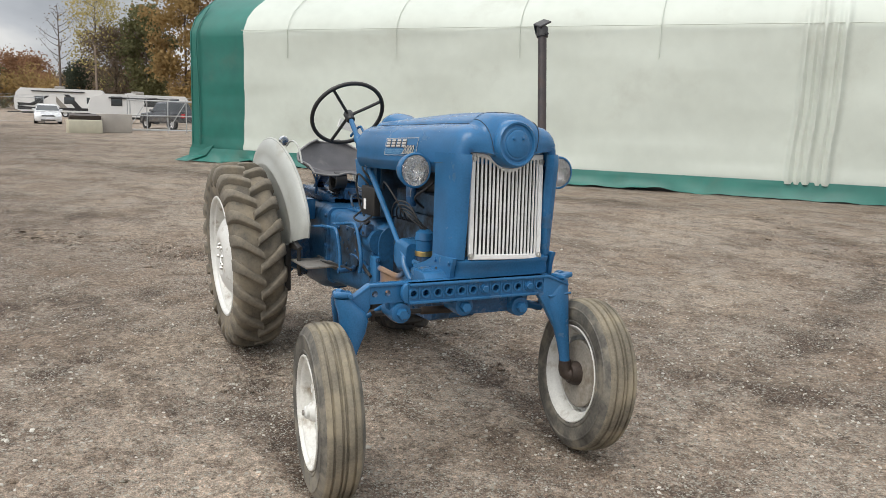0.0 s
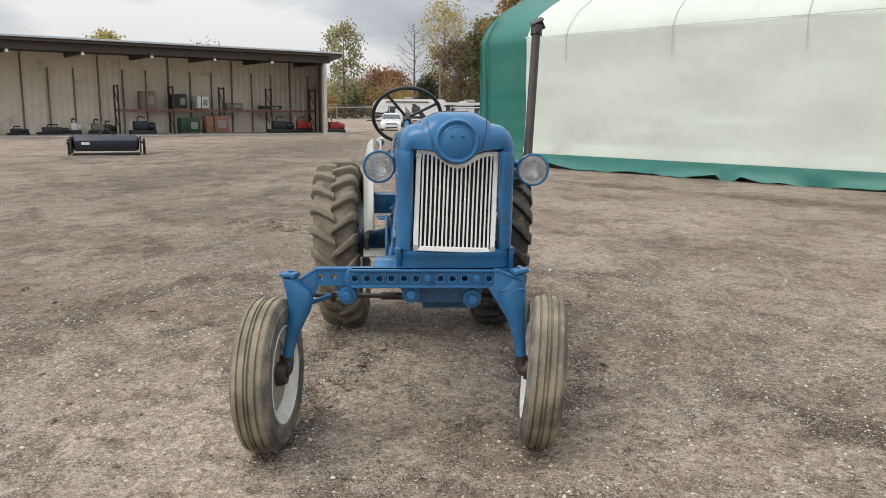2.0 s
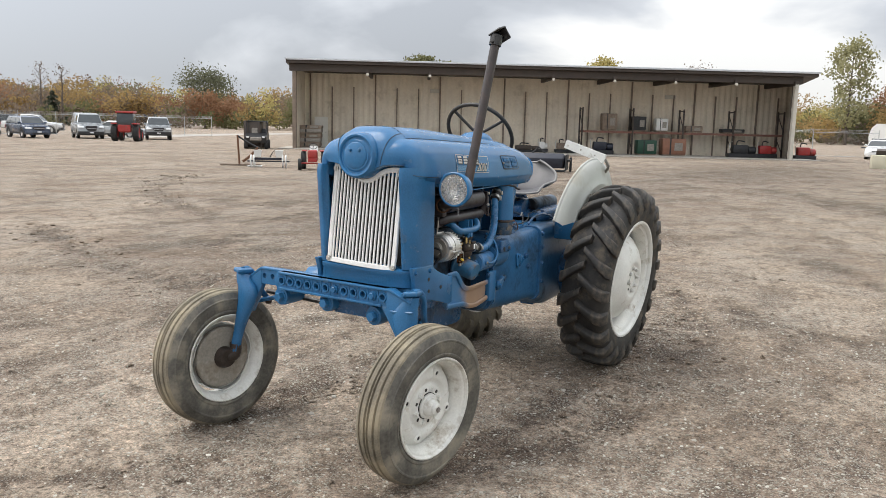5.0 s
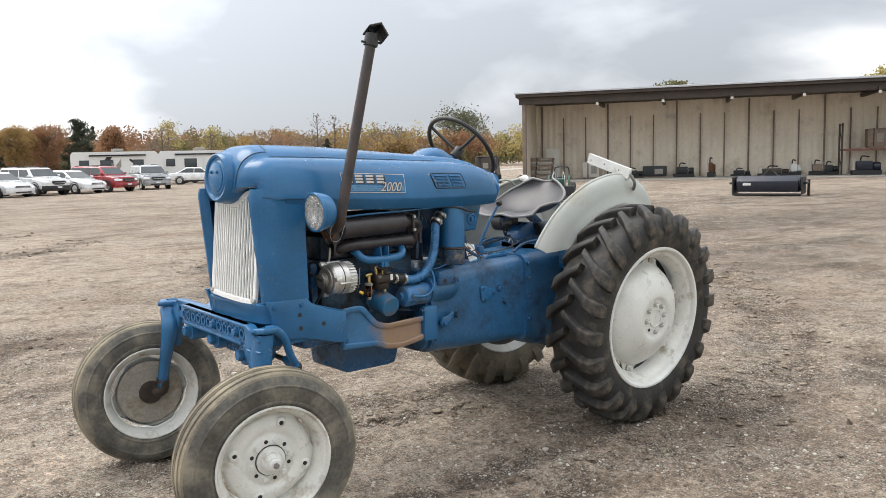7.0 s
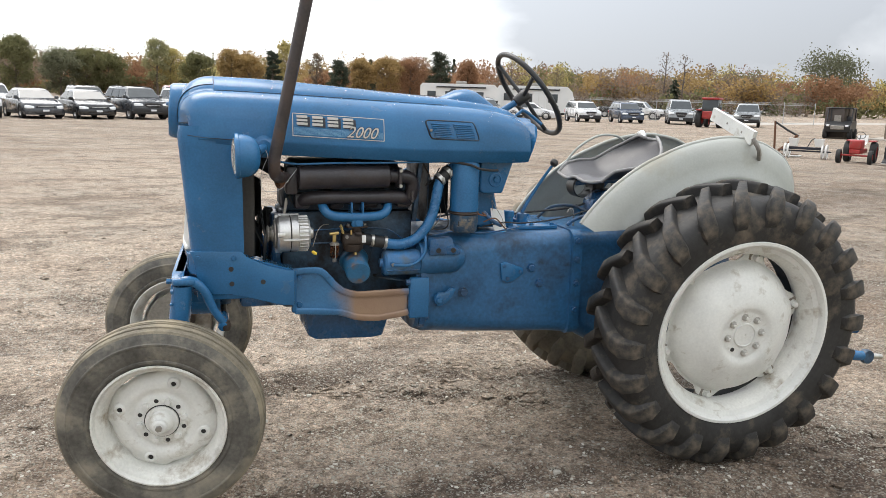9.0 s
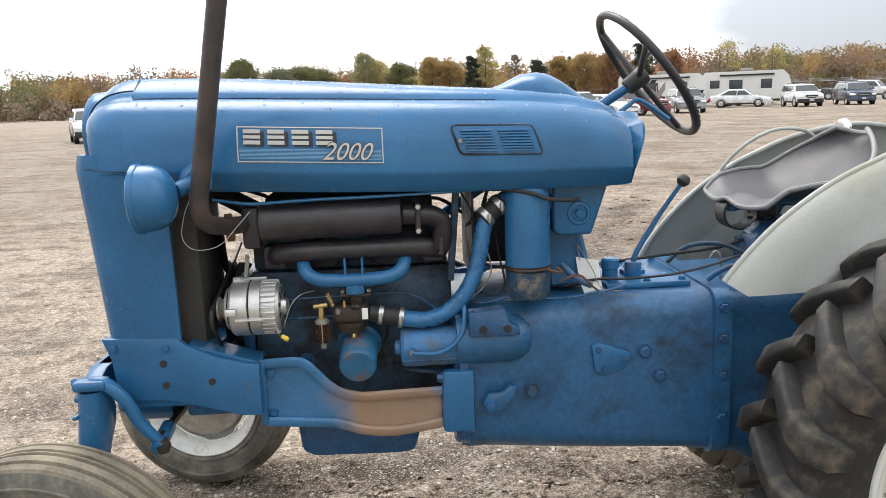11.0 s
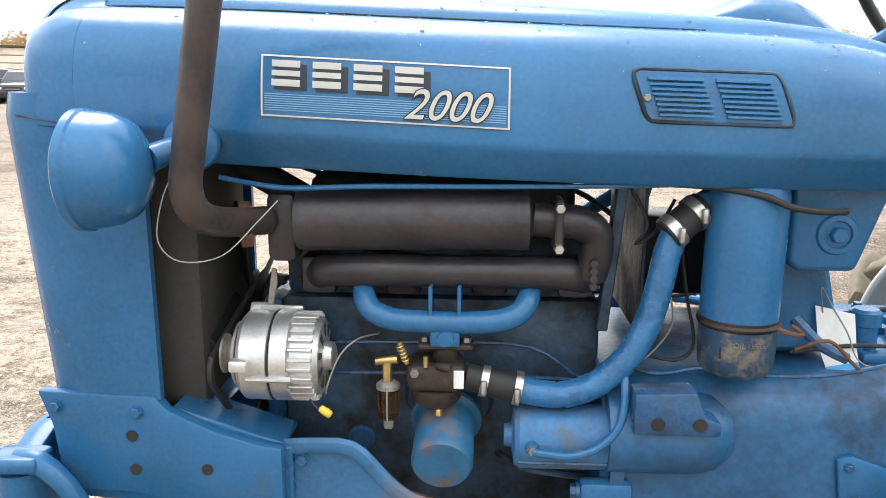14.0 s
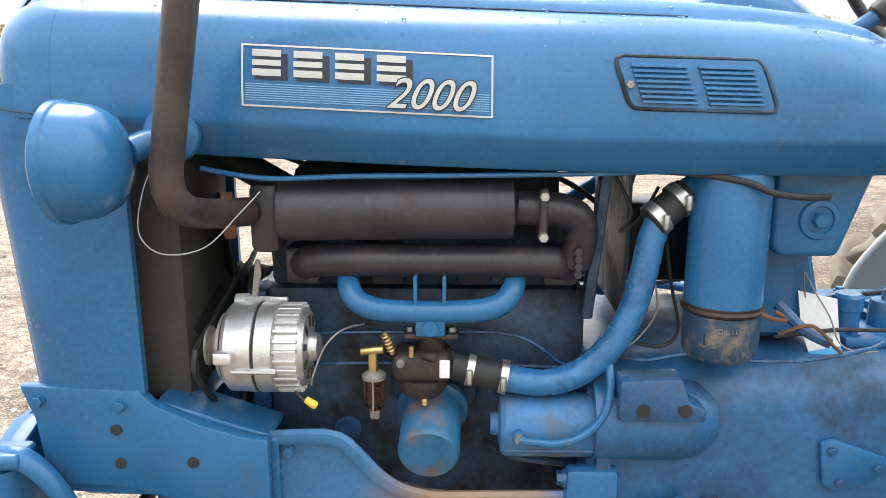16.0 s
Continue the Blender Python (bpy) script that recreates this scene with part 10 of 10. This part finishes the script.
def fence(a, b, height=1.9, bays=None, label="galvanised chain-link fence with steel posts"):
    """Posts, rails and a wire net of slanting strands."""
    a, b = Vector(a), Vector(b)
    d = b - a
    n = bays or max(int(d.length / 3.0), 1)
    f = empty("chain_link_fence", label, "fence", Matrix.Translation(a) @ Matrix.Rotation(math.atan2(d.y, d.x), 4, "Z"), kind="structure")
    step = d.length / n
    for k in range(n + 1):
        part("post", rod((k * step, 0, 0), (k * step, 0, height + 0.05), 0.035, 8), GALV, f)
        part("barb_arm", rod((k * step, 0, height), (k * step - 0.1, -0.22, height + 0.28), 0.018, 6), GALV, f)
    for z in (0.12, height):
        part("rail", rod((0, 0, z), (d.length, 0, z), 0.022, 6), GALV, f)
    for k in range(2):
        part("barbed_wire", rod((0, -0.08 - 0.08 * k, height + 0.1 + 0.1 * k), (d.length, -0.08 - 0.08 * k, height + 0.1 + 0.1 * k), 0.008, 4), GALV, f)
    gap = 0.16
    verts, faces = [], []
    m = int((d.length + height) / gap)
    for s in (1, -1):
        for k in range(m):
            x0 = k * gap - (height if s > 0 else 0)
            x1 = x0 + s * height + (0 if s > 0 else 0)
            if s < 0:
                x0, x1 = k * gap, k * gap - height
            z0, z1 = 0.12, height
            if min(x0, x1) < 0 or max(x0, x1) > d.length:
                continue
            i = len(verts)
            verts += [(x0 - 0.004, 0, z0), (x0 + 0.004, 0, z0), (x1 + 0.004, 0, z1), (x1 - 0.004, 0, z1)]
            faces.append((i, i + 1, i + 2, i + 3))
    me = bpy.data.meshes.new("wire_net")
    me.from_pydata(verts, [], faces)
    me.materials.append(GALV)
    net = new("wire_net", me)
    net.parent = f
    net["kind"] = "stuff"
    return f


fence((-62.0, -3.2, 0), (-63.5, 1.2, 0))
fence((-64.0, -12.0, 0), (-62.0, -3.2, 0))
fence((-47.5, 5.2, 0), (-45.0, 13.0, 0))
fence((-58.0, -62.0, 0), (-35.0, -66.0, 0))
fence((-35.0, -66.0, 0), (-22.0, -68.0, 0))
gate = empty("tube_gate", "galvanised tube gate with crossed braces", "gate", pose(-44.2, 4.6, 0, 0, 0, 97))
for z in (0.15, 1.0, 1.85):
    part("gate_rail", rod((0, 0, z), (4.6, 0, z), 0.03, 8), GALV, gate)
for x in (0, 1.1, 2.3, 3.4, 4.6):
    part("gate_upright", rod((x, 0, 0.0), (x, 0, 1.95), 0.03, 8), GALV, gate)
for x in (0, 2.3):
    part("gate_brace", rod((x, 0, 0.15), (x + 1.1, 0, 1.85), 0.022, 8), GALV, gate)
pole = tagged(part("utility_pole", rod((0, 0, 0), (0.1, 0, 8.4), 0.14, 12, r2=0.09), M_WOOD), "weathered wooden utility pole behind the trees", "pole")
pole.matrix_basis = pose(-98, 8.5, 0)


# ---- trees ----


def leaf_material(name, dark, light):
    m = bpy.data.materials.new(name)
    m.use_nodes = True
    n, l = m.node_tree.nodes, m.node_tree.links
    b = n["Principled BSDF"]
    geo = n.new("ShaderNodeNewGeometry")
    tc = n.new("ShaderNodeTexCoord")
    nz = n.new("ShaderNodeTexNoise")
    nz.inputs["Scale"].default_value = 0.12
    l.new(tc.outputs["Object"], nz.inputs["Vector"])
    mean = n.new("ShaderNodeMath")
    mean.operation = "MULTIPLY_ADD"
    mean.inputs[1].default_value = 0.28
    l.new(geo.outputs["Random Per Island"], mean.inputs[0])
    half = n.new("ShaderNodeMath")
    half.operation = "MULTIPLY_ADD"
    half.inputs[1].default_value, half.inputs[2].default_value = 1.6, -0.42
    l.new(nz.outputs[0], half.inputs[0])
    l.new(half.outputs[0], mean.inputs[2])
    mix = n.new("ShaderNodeMixRGB")
    mix.inputs[1].default_value, mix.inputs[2].default_value = (*dark, 1), (*light, 1)
    l.new(mean.outputs[0], mix.inputs[0])
    l.new(mix.outputs[0], b.inputs["Base Color"])
    b.inputs["Roughness"].default_value = 0.8
    b.inputs["Specular IOR Level"].default_value = 0.2
    # thin leaves pass some light on
    thin, both = n.new("ShaderNodeBsdfTranslucent"), n.new("ShaderNodeMixShader")
    both.inputs[0].default_value = 0.45
    l.new(mix.outputs[0], thin.inputs[0])
    l.new(b.outputs[0], both.inputs[1])
    l.new(thin.outputs[0], both.inputs[2])
    l.new(both.outputs[0], n["Material Output"].inputs[0])
    return m


BARK = material("bark", (0.13, 0.105, 0.085), 0.9, vary=0.3, scale=3, bump=0.4, fine=20)
# distance haze is put into these leaf colours by paling them
LEAVES = {"olive": leaf_material("olive_leaves", (0.105, 0.112, 0.058), (0.235, 0.225, 0.105)), "ochre": leaf_material("ochre_leaves", (0.25, 0.165, 0.075), (0.44, 0.315, 0.135)),
          "rust": leaf_material("rust_leaves", (0.225, 0.125, 0.075), (0.37, 0.215, 0.120)), "brown": leaf_material("brown_brush", (0.165, 0.128, 0.098), (0.29, 0.225, 0.165)),
          "conifer": leaf_material("conifer_needles", (0.046, 0.058, 0.042), (0.095, 0.110, 0.076)), "pale": leaf_material("pale_leaves", (0.24, 0.235, 0.125), (0.43, 0.41, 0.23)), "grey_green": leaf_material("grey_green_leaves", (0.115, 0.122, 0.078), (0.215, 0.215, 0.135)), "yellow": leaf_material("yellow_leaves", (0.32, 0.27, 0.10), (0.56, 0.48, 0.21))}
rng = np.random.default_rng(11)


def scatter(centers, sizes, flat=0.8):
    """Two-triangle leaf tufts with free headings."""
    n = len(centers)
    u = rng.standard_normal((n, 3))
    u /= np.linalg.norm(u, axis=1)[:, None]
    v = np.cross(u, rng.standard_normal((n, 3)))
    v /= np.linalg.norm(v, axis=1)[:, None]
    s = np.asarray(sizes)[:, None]
    quad = np.stack([centers - u * s, centers - v * s * flat, centers + u * s, centers + v * s * flat], 1).reshape(-1, 3)
    return quad, np.arange(4 * n).reshape(-1, 4)


def crown_points(c, rx, rz, n, lumps=9):
    """Places in an uneven crown: lumps round a middle, with gaps."""
    hub = rng.standard_normal((lumps, 3))
    hub /= np.linalg.norm(hub, axis=1)[:, None]
    hub *= (0.35 + 0.5 * rng.random((lumps, 1)))
    pick = rng.integers(0, lumps, n)
    d = rng.standard_normal((n, 3))
    d /= np.linalg.norm(d, axis=1)[:, None]
    p = hub[pick] + d * (0.42 * rng.random((n, 1)) ** 0.4)
    return np.asarray(c) + p * (rx, rx, rz)


def far_woods():
    """The belt of autumn woods round the yard, far off."""
    heap = {k: [] for k in LEAVES}
    size = {k: [] for k in LEAVES}
    for i in range(780):
        turn = radians(168 + 152 * rng.random())
        far = 170 + 95 * rng.random()
        x, y = far * math.cos(turn), far * math.sin(turn)
        deg = math.degrees(turn)
        stand = 0.5 + 0.9 * noise.noise((deg * 0.16, far * 0.02, 1.7)) + 0.25 * (rng.random() - 0.5)
        kind = "rust" if stand < 0.27 else "brown" if stand < 0.42 else "ochre" if stand < 0.62 else "olive" if stand < 0.80 else "yellow"
        if 232 < deg < 275 and rng.random() < 0.02:
            kind = "conifer"
        h = (6.6 + 4.4 * rng.random()) * far / 215
        if kind == "conifer":
            h *= 1.05
            n = 520
            z = rng.random(n)
            r = (1.05 - z) * (3.6 + 1.2 * rng.random()) * (0.7 + 0.3 * np.sin(z * 40)) * np.sqrt(rng.random(n))
            a = 2 * math.pi * rng.random(n)
            pts = np.stack([x + r * np.cos(a), y + r * np.sin(a), 0.4 + z * h], 1)
            heap[kind].append(pts)
            size[kind].append(np.full(n, 0.38))
        else:
            w = 3.5 + 3.2 * rng.random()
            n = 640
            heap[kind].append(crown_points((x, y, h * 0.62), w, h * 0.50, n, 10))
            size[kind].append(0.16 + 0.20 * rng.random(n))
    # underbrush closes the foot of the belt
    for i in range(900):
        turn = radians(168 + 152 * rng.random())
        far = 168 + 80 * rng.random()
        c = (far * math.cos(turn), far * math.sin(turn), 1.6 + 1.3 * rng.random())
        kind = "brown" if rng.random() < 0.6 else "olive"
        heap[kind].append(crown_points(c, 4.2, 2.7, 130, 5))
        size[kind].append(0.22 + 0.24 * rng.random(130))
    for kind in heap:
        if heap[kind]:
            v, f = scatter(np.concatenate(heap[kind]), np.concatenate(size[kind]))
            me = bpy.data.meshes.new("far_woods")
            me.from_pydata(v.tolist(), [], f.tolist())
            me.materials.append(LEAVES[kind])
            tagged(new("far_woods", me), {"olive": "far belt of dull green autumn trees", "ochre": "far belt of ochre autumn trees", "rust": "far belt of rust red autumn trees", "brown": "far belt of bare brown brush", "conifer": "far dark conifers among the woods", "yellow": "far yellow trees"}[kind], "woods", kind="stuff")


far_woods()


def tree(x, y, h, w, leaf, label, tufts=1500, seed=1, tuft=0.16, trunk=0.16, low=0.3, cone=False):
    t = empty("tree", label, "tree", pose(x, y, 0))
    r = random.Random(seed)
    bm = tube([(0, 0, -0.1), (0.05 * h / 8, 0.03, h * 0.35), (-0.06 * h / 8, 0.05, h * 0.65), (0.02, 0.0, h * 0.95)], trunk, 10, 4, radii=(trunk, 0.03))
    part("trunk", bm, BARK, t)
    ends = []
    for k in range(22):
        z = h * (low + (0.92 - low) * k / 21)
        a = k * 2.4 + r.uniform(-0.4, 0.4)
        reach = w * (0.55 + 0.45 * r.random()) * math.sin(math.pi * min(max((z / h - low + 0.15) / (1.1 - low), 0.05), 0.97)) ** 0.7
        tip = Vector((reach * math.cos(a), reach * math.sin(a), z + reach * (0.55 + 0.5 * r.random())))
        if cone:
            reach = w * (0.8 + 1.0 * (0.5 + 0.5 * math.sin(k * 1.9))) * (1.06 - z / h)
            tip = Vector((reach * math.cos(a), reach * math.sin(a), z + 0.1 * reach))
        mid = Vector((tip.x * 0.5, tip.y * 0.5, z + (tip.z - z) * 0.35))
        limb = tube([(0, 0, z), mid, tip], 0.03, 6, 3, radii=(0.05 * trunk / 0.16, 0.012))
        for j in range(5):
            f = 0.35 + 0.13 * j
            p = mid.lerp(tip, f)
            q = p + Vector((r.uniform(-1, 1), r.uniform(-1, 1), r.uniform(0.1, 1.0))) * (0.22 * w)
            tube([p, (p + q) / 2 + Vector((0, 0, 0.05)), q], 0.012, 4, 2, bm=limb, radii=(0.015, 0.006))
            ends.append(q)
        ends.append(tip)
        part("limb", limb, BARK, t)
    if tufts:
        e = np.array([p[:] for p in ends])
        pts = e[rng.integers(0, len(e), tufts)] + rng.normal(0, 0.16 * w, (tufts, 3)) * ((0.8, 0.8, 0.5) if cone else (1, 1, 0.8))
        v, f = scatter(pts, tuft * (0.6 + 0.8 * rng.random(tufts)))
        me = bpy.data.meshes.new("crown")
        me.from_pydata(v.tolist(), [], f.tolist())
        me.materials.append(LEAVES[leaf])
        crown = new("crown", me)
        crown.parent = t
    return t


tree(-173.3, -6.2, 20.0, 5.2, "pale", "tall slim tree with thin pale green leaves behind the shed", 2900, seed=3, tuft=0.27, low=0.15, trunk=0.32)
tree(-153.3, -50.2, 15.2, 4.4, "yellow", "green-yellow tree top showing over the shed roof", 3000, seed=5, tuft=0.28, trunk=0.32)
tree(-137.3, -82.2, 14.8, 4.8, "olive", "leafy green tree top over the shed roof", 3800, seed=6, tuft=0.28, trunk=0.32)
tree(-165.3, -34.2, 14.4, 4.8, "brown", "half-bare tree showing over the shed roof", 1000, seed=8, tuft=0.16, trunk=0.32)
tree(-146.0, 13.5, 21.5, 5.8, "yellow", "tall tree with pale thinning yellow leaves", 3000, seed=9, tuft=0.18, low=0.3, trunk=0.26)
tree(-146.3, 7.8, 18.3, 3.8, "brown", "bare grey tree with thin branches", 120, seed=10, tuft=0.12, low=0.3, trunk=0.26)
tree(-140.1, 20.7, 17.5, 4.8, "olive", "dark olive tree behind the trailers", 7200, seed=12, tuft=0.24, low=0.1, trunk=0.26)
tree(-128.8, 24.9, 23.9, 5.8, "ochre", "tall ochre autumn tree behind the tent", 10400, seed=13, tuft=0.24, low=0.05, trunk=0.26)
tree(-131.2, 32.4, 21.5, 5.8, "rust", "tall rust-brown autumn tree behind the tent", 9200, seed=14, tuft=0.24, low=0.05, trunk=0.26)
tree(-154.0, 11.6, 8.3, 3.3, "conifer", "dark broad conifer behind the trailers", 5200, seed=15, tuft=0.20, low=0.05, trunk=0.23)
tree(-147.2, 16.6, 13.5, 5.8, "brown", "bare brown thicket tree behind the trailers", 6800, seed=16, tuft=0.19, low=0.05, trunk=0.26)
tree(-150.4, 21.7, 14.3, 6.1, "brown", "bare brown thicket tree behind the trailers", 6800, seed=17, tuft=0.19, low=0.05, trunk=0.26)
tree(-199.3, 3.8, 9.6, 7.2, "rust", "low reddish thicket tree behind the trailers", 5600, seed=26, tuft=0.26, low=0.05, trunk=0.32)
tree(-129.3, -136.4, 11.3, 7.0, "grey_green", "broad grey-green tree at the edge of the woods", 4600, seed=25, tuft=0.21, low=0.1, trunk=0.26)
tree(29.2, -152.3, 9.4, 3.5, "olive", "full dull green tree in the far woods", 7980, seed=40, tuft=0.155, low=0.1, trunk=0.26)
tree(22.8, -156.3, 7.2, 3.6, "grey_green", "grey-green tree in the far woods", 7220, seed=41, tuft=0.155, low=0.1, trunk=0.26)
tree(19.0, -159.8, 7.9, 3.4, "olive", "full dull green tree in the far woods", 7980, seed=42, tuft=0.155, low=0.1, trunk=0.26)
tree(15.4, -163.1, 7.4, 3.4, "olive", "full dull green tree in the far woods", 7980, seed=43, tuft=0.155, low=0.1, trunk=0.26)
tree(6.7, -166.6, 11.3, 2.6, "pale", "slim pale green tree above the far woods", 4845, seed=44, tuft=0.155, low=0.25, trunk=0.26)
tree(4.3, -169.7, 9.4, 3.1, "yellow", "thin yellow-leaved tree above the far woods", 4275, seed=45, tuft=0.155, low=0.25, trunk=0.26)
tree(-0.8, -155.6, 8.0, 3.0, "olive", "full dull green tree in the far woods", 7980, seed=46, tuft=0.155, low=0.1, trunk=0.26)
tree(-7.0, -158.4, 9.0, 2.9, "ochre", "ochre autumn tree in the far woods", 6555, seed=47, tuft=0.155, low=0.25, trunk=0.26)
tree(-10.5, -161.2, 8.5, 2.9, "ochre", "ochre autumn tree in the far woods", 6555, seed=48, tuft=0.155, low=0.25, trunk=0.26)
tree(-15.4, -163.7, 10.1, 2.2, "conifer", "dark layered pine in the far woods", 6080, seed=49, tuft=0.155, low=0.1, trunk=0.26, cone=True)
tree(-18.5, -166.4, 11.8, 2.6, "yellow", "thin yellow-leaved tree above the far woods", 4275, seed=50, tuft=0.155, low=0.25, trunk=0.26)
tree(-25.0, -168.5, 10.4, 1.5, "brown", "half-bare brown tree in the far woods", 1330, seed=51, tuft=0.155, low=0.25, trunk=0.26)
tree(-27.2, -153.9, 8.3, 2.4, "conifer", "dark layered pine in the far woods", 6080, seed=52, tuft=0.155, low=0.1, trunk=0.26, cone=True)
tree(-32.0, -156.0, 8.3, 2.6, "ochre", "ochre autumn tree in the far woods", 6555, seed=53, tuft=0.155, low=0.25, trunk=0.26)
tree(-37.6, -157.8, 8.6, 3.3, "ochre", "ochre autumn tree in the far woods", 6555, seed=54, tuft=0.155, low=0.25, trunk=0.26)
tree(-43.1, -159.5, 8.8, 3.6, "rust", "rust-brown autumn tree in the far woods", 5130, seed=55, tuft=0.155, low=0.25, trunk=0.26)
tree(-49.9, -160.6, 11.2, 3.1, "conifer", "dark layered pine in the far woods", 6080, seed=56, tuft=0.155, low=0.1, trunk=0.26, cone=True)
tree(-50.8, -145.5, 8.7, 2.3, "rust", "rust-brown autumn tree in the far woods", 5130, seed=57, tuft=0.155, low=0.25, trunk=0.26)
tree(-59.7, -145.3, 9.3, 1.4, "brown", "bare pale tree above the far woods", 160, seed=58, tuft=0.12, low=0.25, trunk=0.26)
tree(-69.2, -144.3, 8.5, 1.8, "brown", "bare pale tree above the far woods", 160, seed=59, tuft=0.12, low=0.25, trunk=0.26)
tree(-66.6, -158.1, 10.9, 3.1, "yellow", "thin pale tree above the far woods", 1050, seed=60, tuft=0.16, low=0.2, trunk=0.26)
tree(-74.5, -154.4, 8.9, 2.9, "yellow", "thin pale tree above the far woods", 1050, seed=61, tuft=0.16, low=0.2, trunk=0.26)
tree(-93.6, -143.5, 12.5, 2.3, "brown", "bare tree with many thin upright branches", 160, seed=62, tuft=0.16, low=0.2, trunk=0.26)
tree(-96.7, -141.4, 12.1, 2.3, "brown", "bare tree with many thin upright branches", 160, seed=63, tuft=0.16, low=0.2, trunk=0.26)

# ---- low barn beyond the cars ----
barn = empty("barn", "long low weathered brown barn beyond the parked cars", "barn", pose(54.0, -89.0, 0, 0, 0, 30))
part("wall", box((-5.5, -3.0, 0.0), (3.2, 3.0, 4.4)), M_WOOD, barn, "weathered plank wall")
# closed box coloured dark for the shade inside an open bay
part("wall", box((3.2, -2.7, 0.0), (7.5, 2.7, 4.2)), BEAM_AND_SHADE, barn, "dark wall standing for the shade in an open bay")
for k in range(5):
    part("plank", box((-5.55, 3.0, 0.25 + 0.84 * k), (3.2, 3.06, 0.98 + 0.84 * k), 0.02, 1), SHED_WALL, barn)
for x in (3.3, 5.4, 7.4):
    part("post", box((x - 0.12, 2.7, 0.0), (x + 0.12, 2.95, 4.2), 0.02, 1), M_WOOD, barn)
part("roof", loft([[(x, -3.4, 4.3), (x, 3.4, 4.42), (x, 3.4, 4.6), (x, -3.4, 4.5)] for x in (-5.9, 7.9)]), BEAM_AND_SHADE, barn, "flat dark roof")

# ---- pale gravel road beyond the yard ----
tagged(part("road", loft([[(-40, -58, 0.02), (-40, -54, 0.02)], [(-70, -75, 0.02), (-72, -70, 0.02)], [(-120, -92, 0.02), (-122, -86, 0.02)]], False, False), CONCRETE), "pale gravel track beyond the yard", "road", kind="structure")


# ---- hitch ----
link = part("lower_link", tube([(-0.22, 0.33, 0.44), (-0.6, 0.335, 0.36), (-1.0, 0.33, 0.305)], 0.026, 12, 4), BLUE, tractor, "blue lower hitch link")
part("link_end", lathe([(0.0, -0.02), (0.034, -0.018), (0.038, 0.0), (0.034, 0.018), (0.0, 0.02)], (-1.03, 0.33, 0.300), (-1.03, 1.33, 0.300), 20), BLUE_DARK, link)
part("link_ball", rod((-1.06, 0.33, 0.30), (-1.13, 0.33, 0.29), 0.015, 12, 0.003), STEEL, link, "bright steel pin")


# ---- rain drops on the hood ----
def build_drops():
    """Beads of rain on the upward faces of the hood."""
    r = random.Random(31)
    wet = bpy.data.materials.new("rain_water")
    wet.use_nodes = True
    b = wet.node_tree.nodes["Principled BSDF"]
    b.inputs["Base Color"].default_value = (0.95, 0.97, 1.0, 1)
    b.inputs["Roughness"].default_value, b.inputs["IOR"].default_value, b.inputs["Transmission Weight"].default_value = 0.02, 1.33, 1.0
    tip = bmesh.new()
    bmesh.ops.create_icosphere(tip, subdivisions=2, radius=1.0)
    base = np.array([v.co[:] for v in tip.verts])
    tri = np.array([[v.index for v in f.verts] for f in tip.faces])
    tip.free()
    m = hood.matrix_world.copy()
    spots = []
    for f in hood.data.polygons:
        n = (m.to_3x3() @ f.normal).normalized()
        if n.z > 0.45:
            corners = [m @ hood.data.vertices[i].co for i in f.vertices]
            count = f.area * 2600 * min(1.0, (n.z - 0.4) * 1.6)
            for k in range(int(count) + (r.random() < count % 1)):
                u, v = r.random(), r.random()
                p = corners[0].lerp(corners[1], u).lerp(corners[-1].lerp(corners[-2], u), v)
                spots.append((p, n))
    vs, fs = [], []
    for i, (p, n) in enumerate(spots[:2600]):
        size = 0.0008 + 0.0026 * r.random() ** 3
        turn = np.array(n.to_track_quat("Z", "Y").to_matrix())
        shape = base * (size * (0.8 + 0.5 * r.random()), size, size * 0.45)
        vs.append(shape @ turn.T + np.array(p + n * size * 0.15))
        fs.append(tri + i * len(base))
    me = bpy.data.meshes.new("rain_drops")
    me.from_pydata(np.concatenate(vs).tolist(), [], np.concatenate(fs).tolist())
    me.polygons.foreach_set("use_smooth", [True] * len(me.polygons))
    me.materials.append(wet)
    tagged(new("rain_drops", me), "clear rain drops beaded on the blue hood paint", "water drops", kind="stuff")


build_drops()
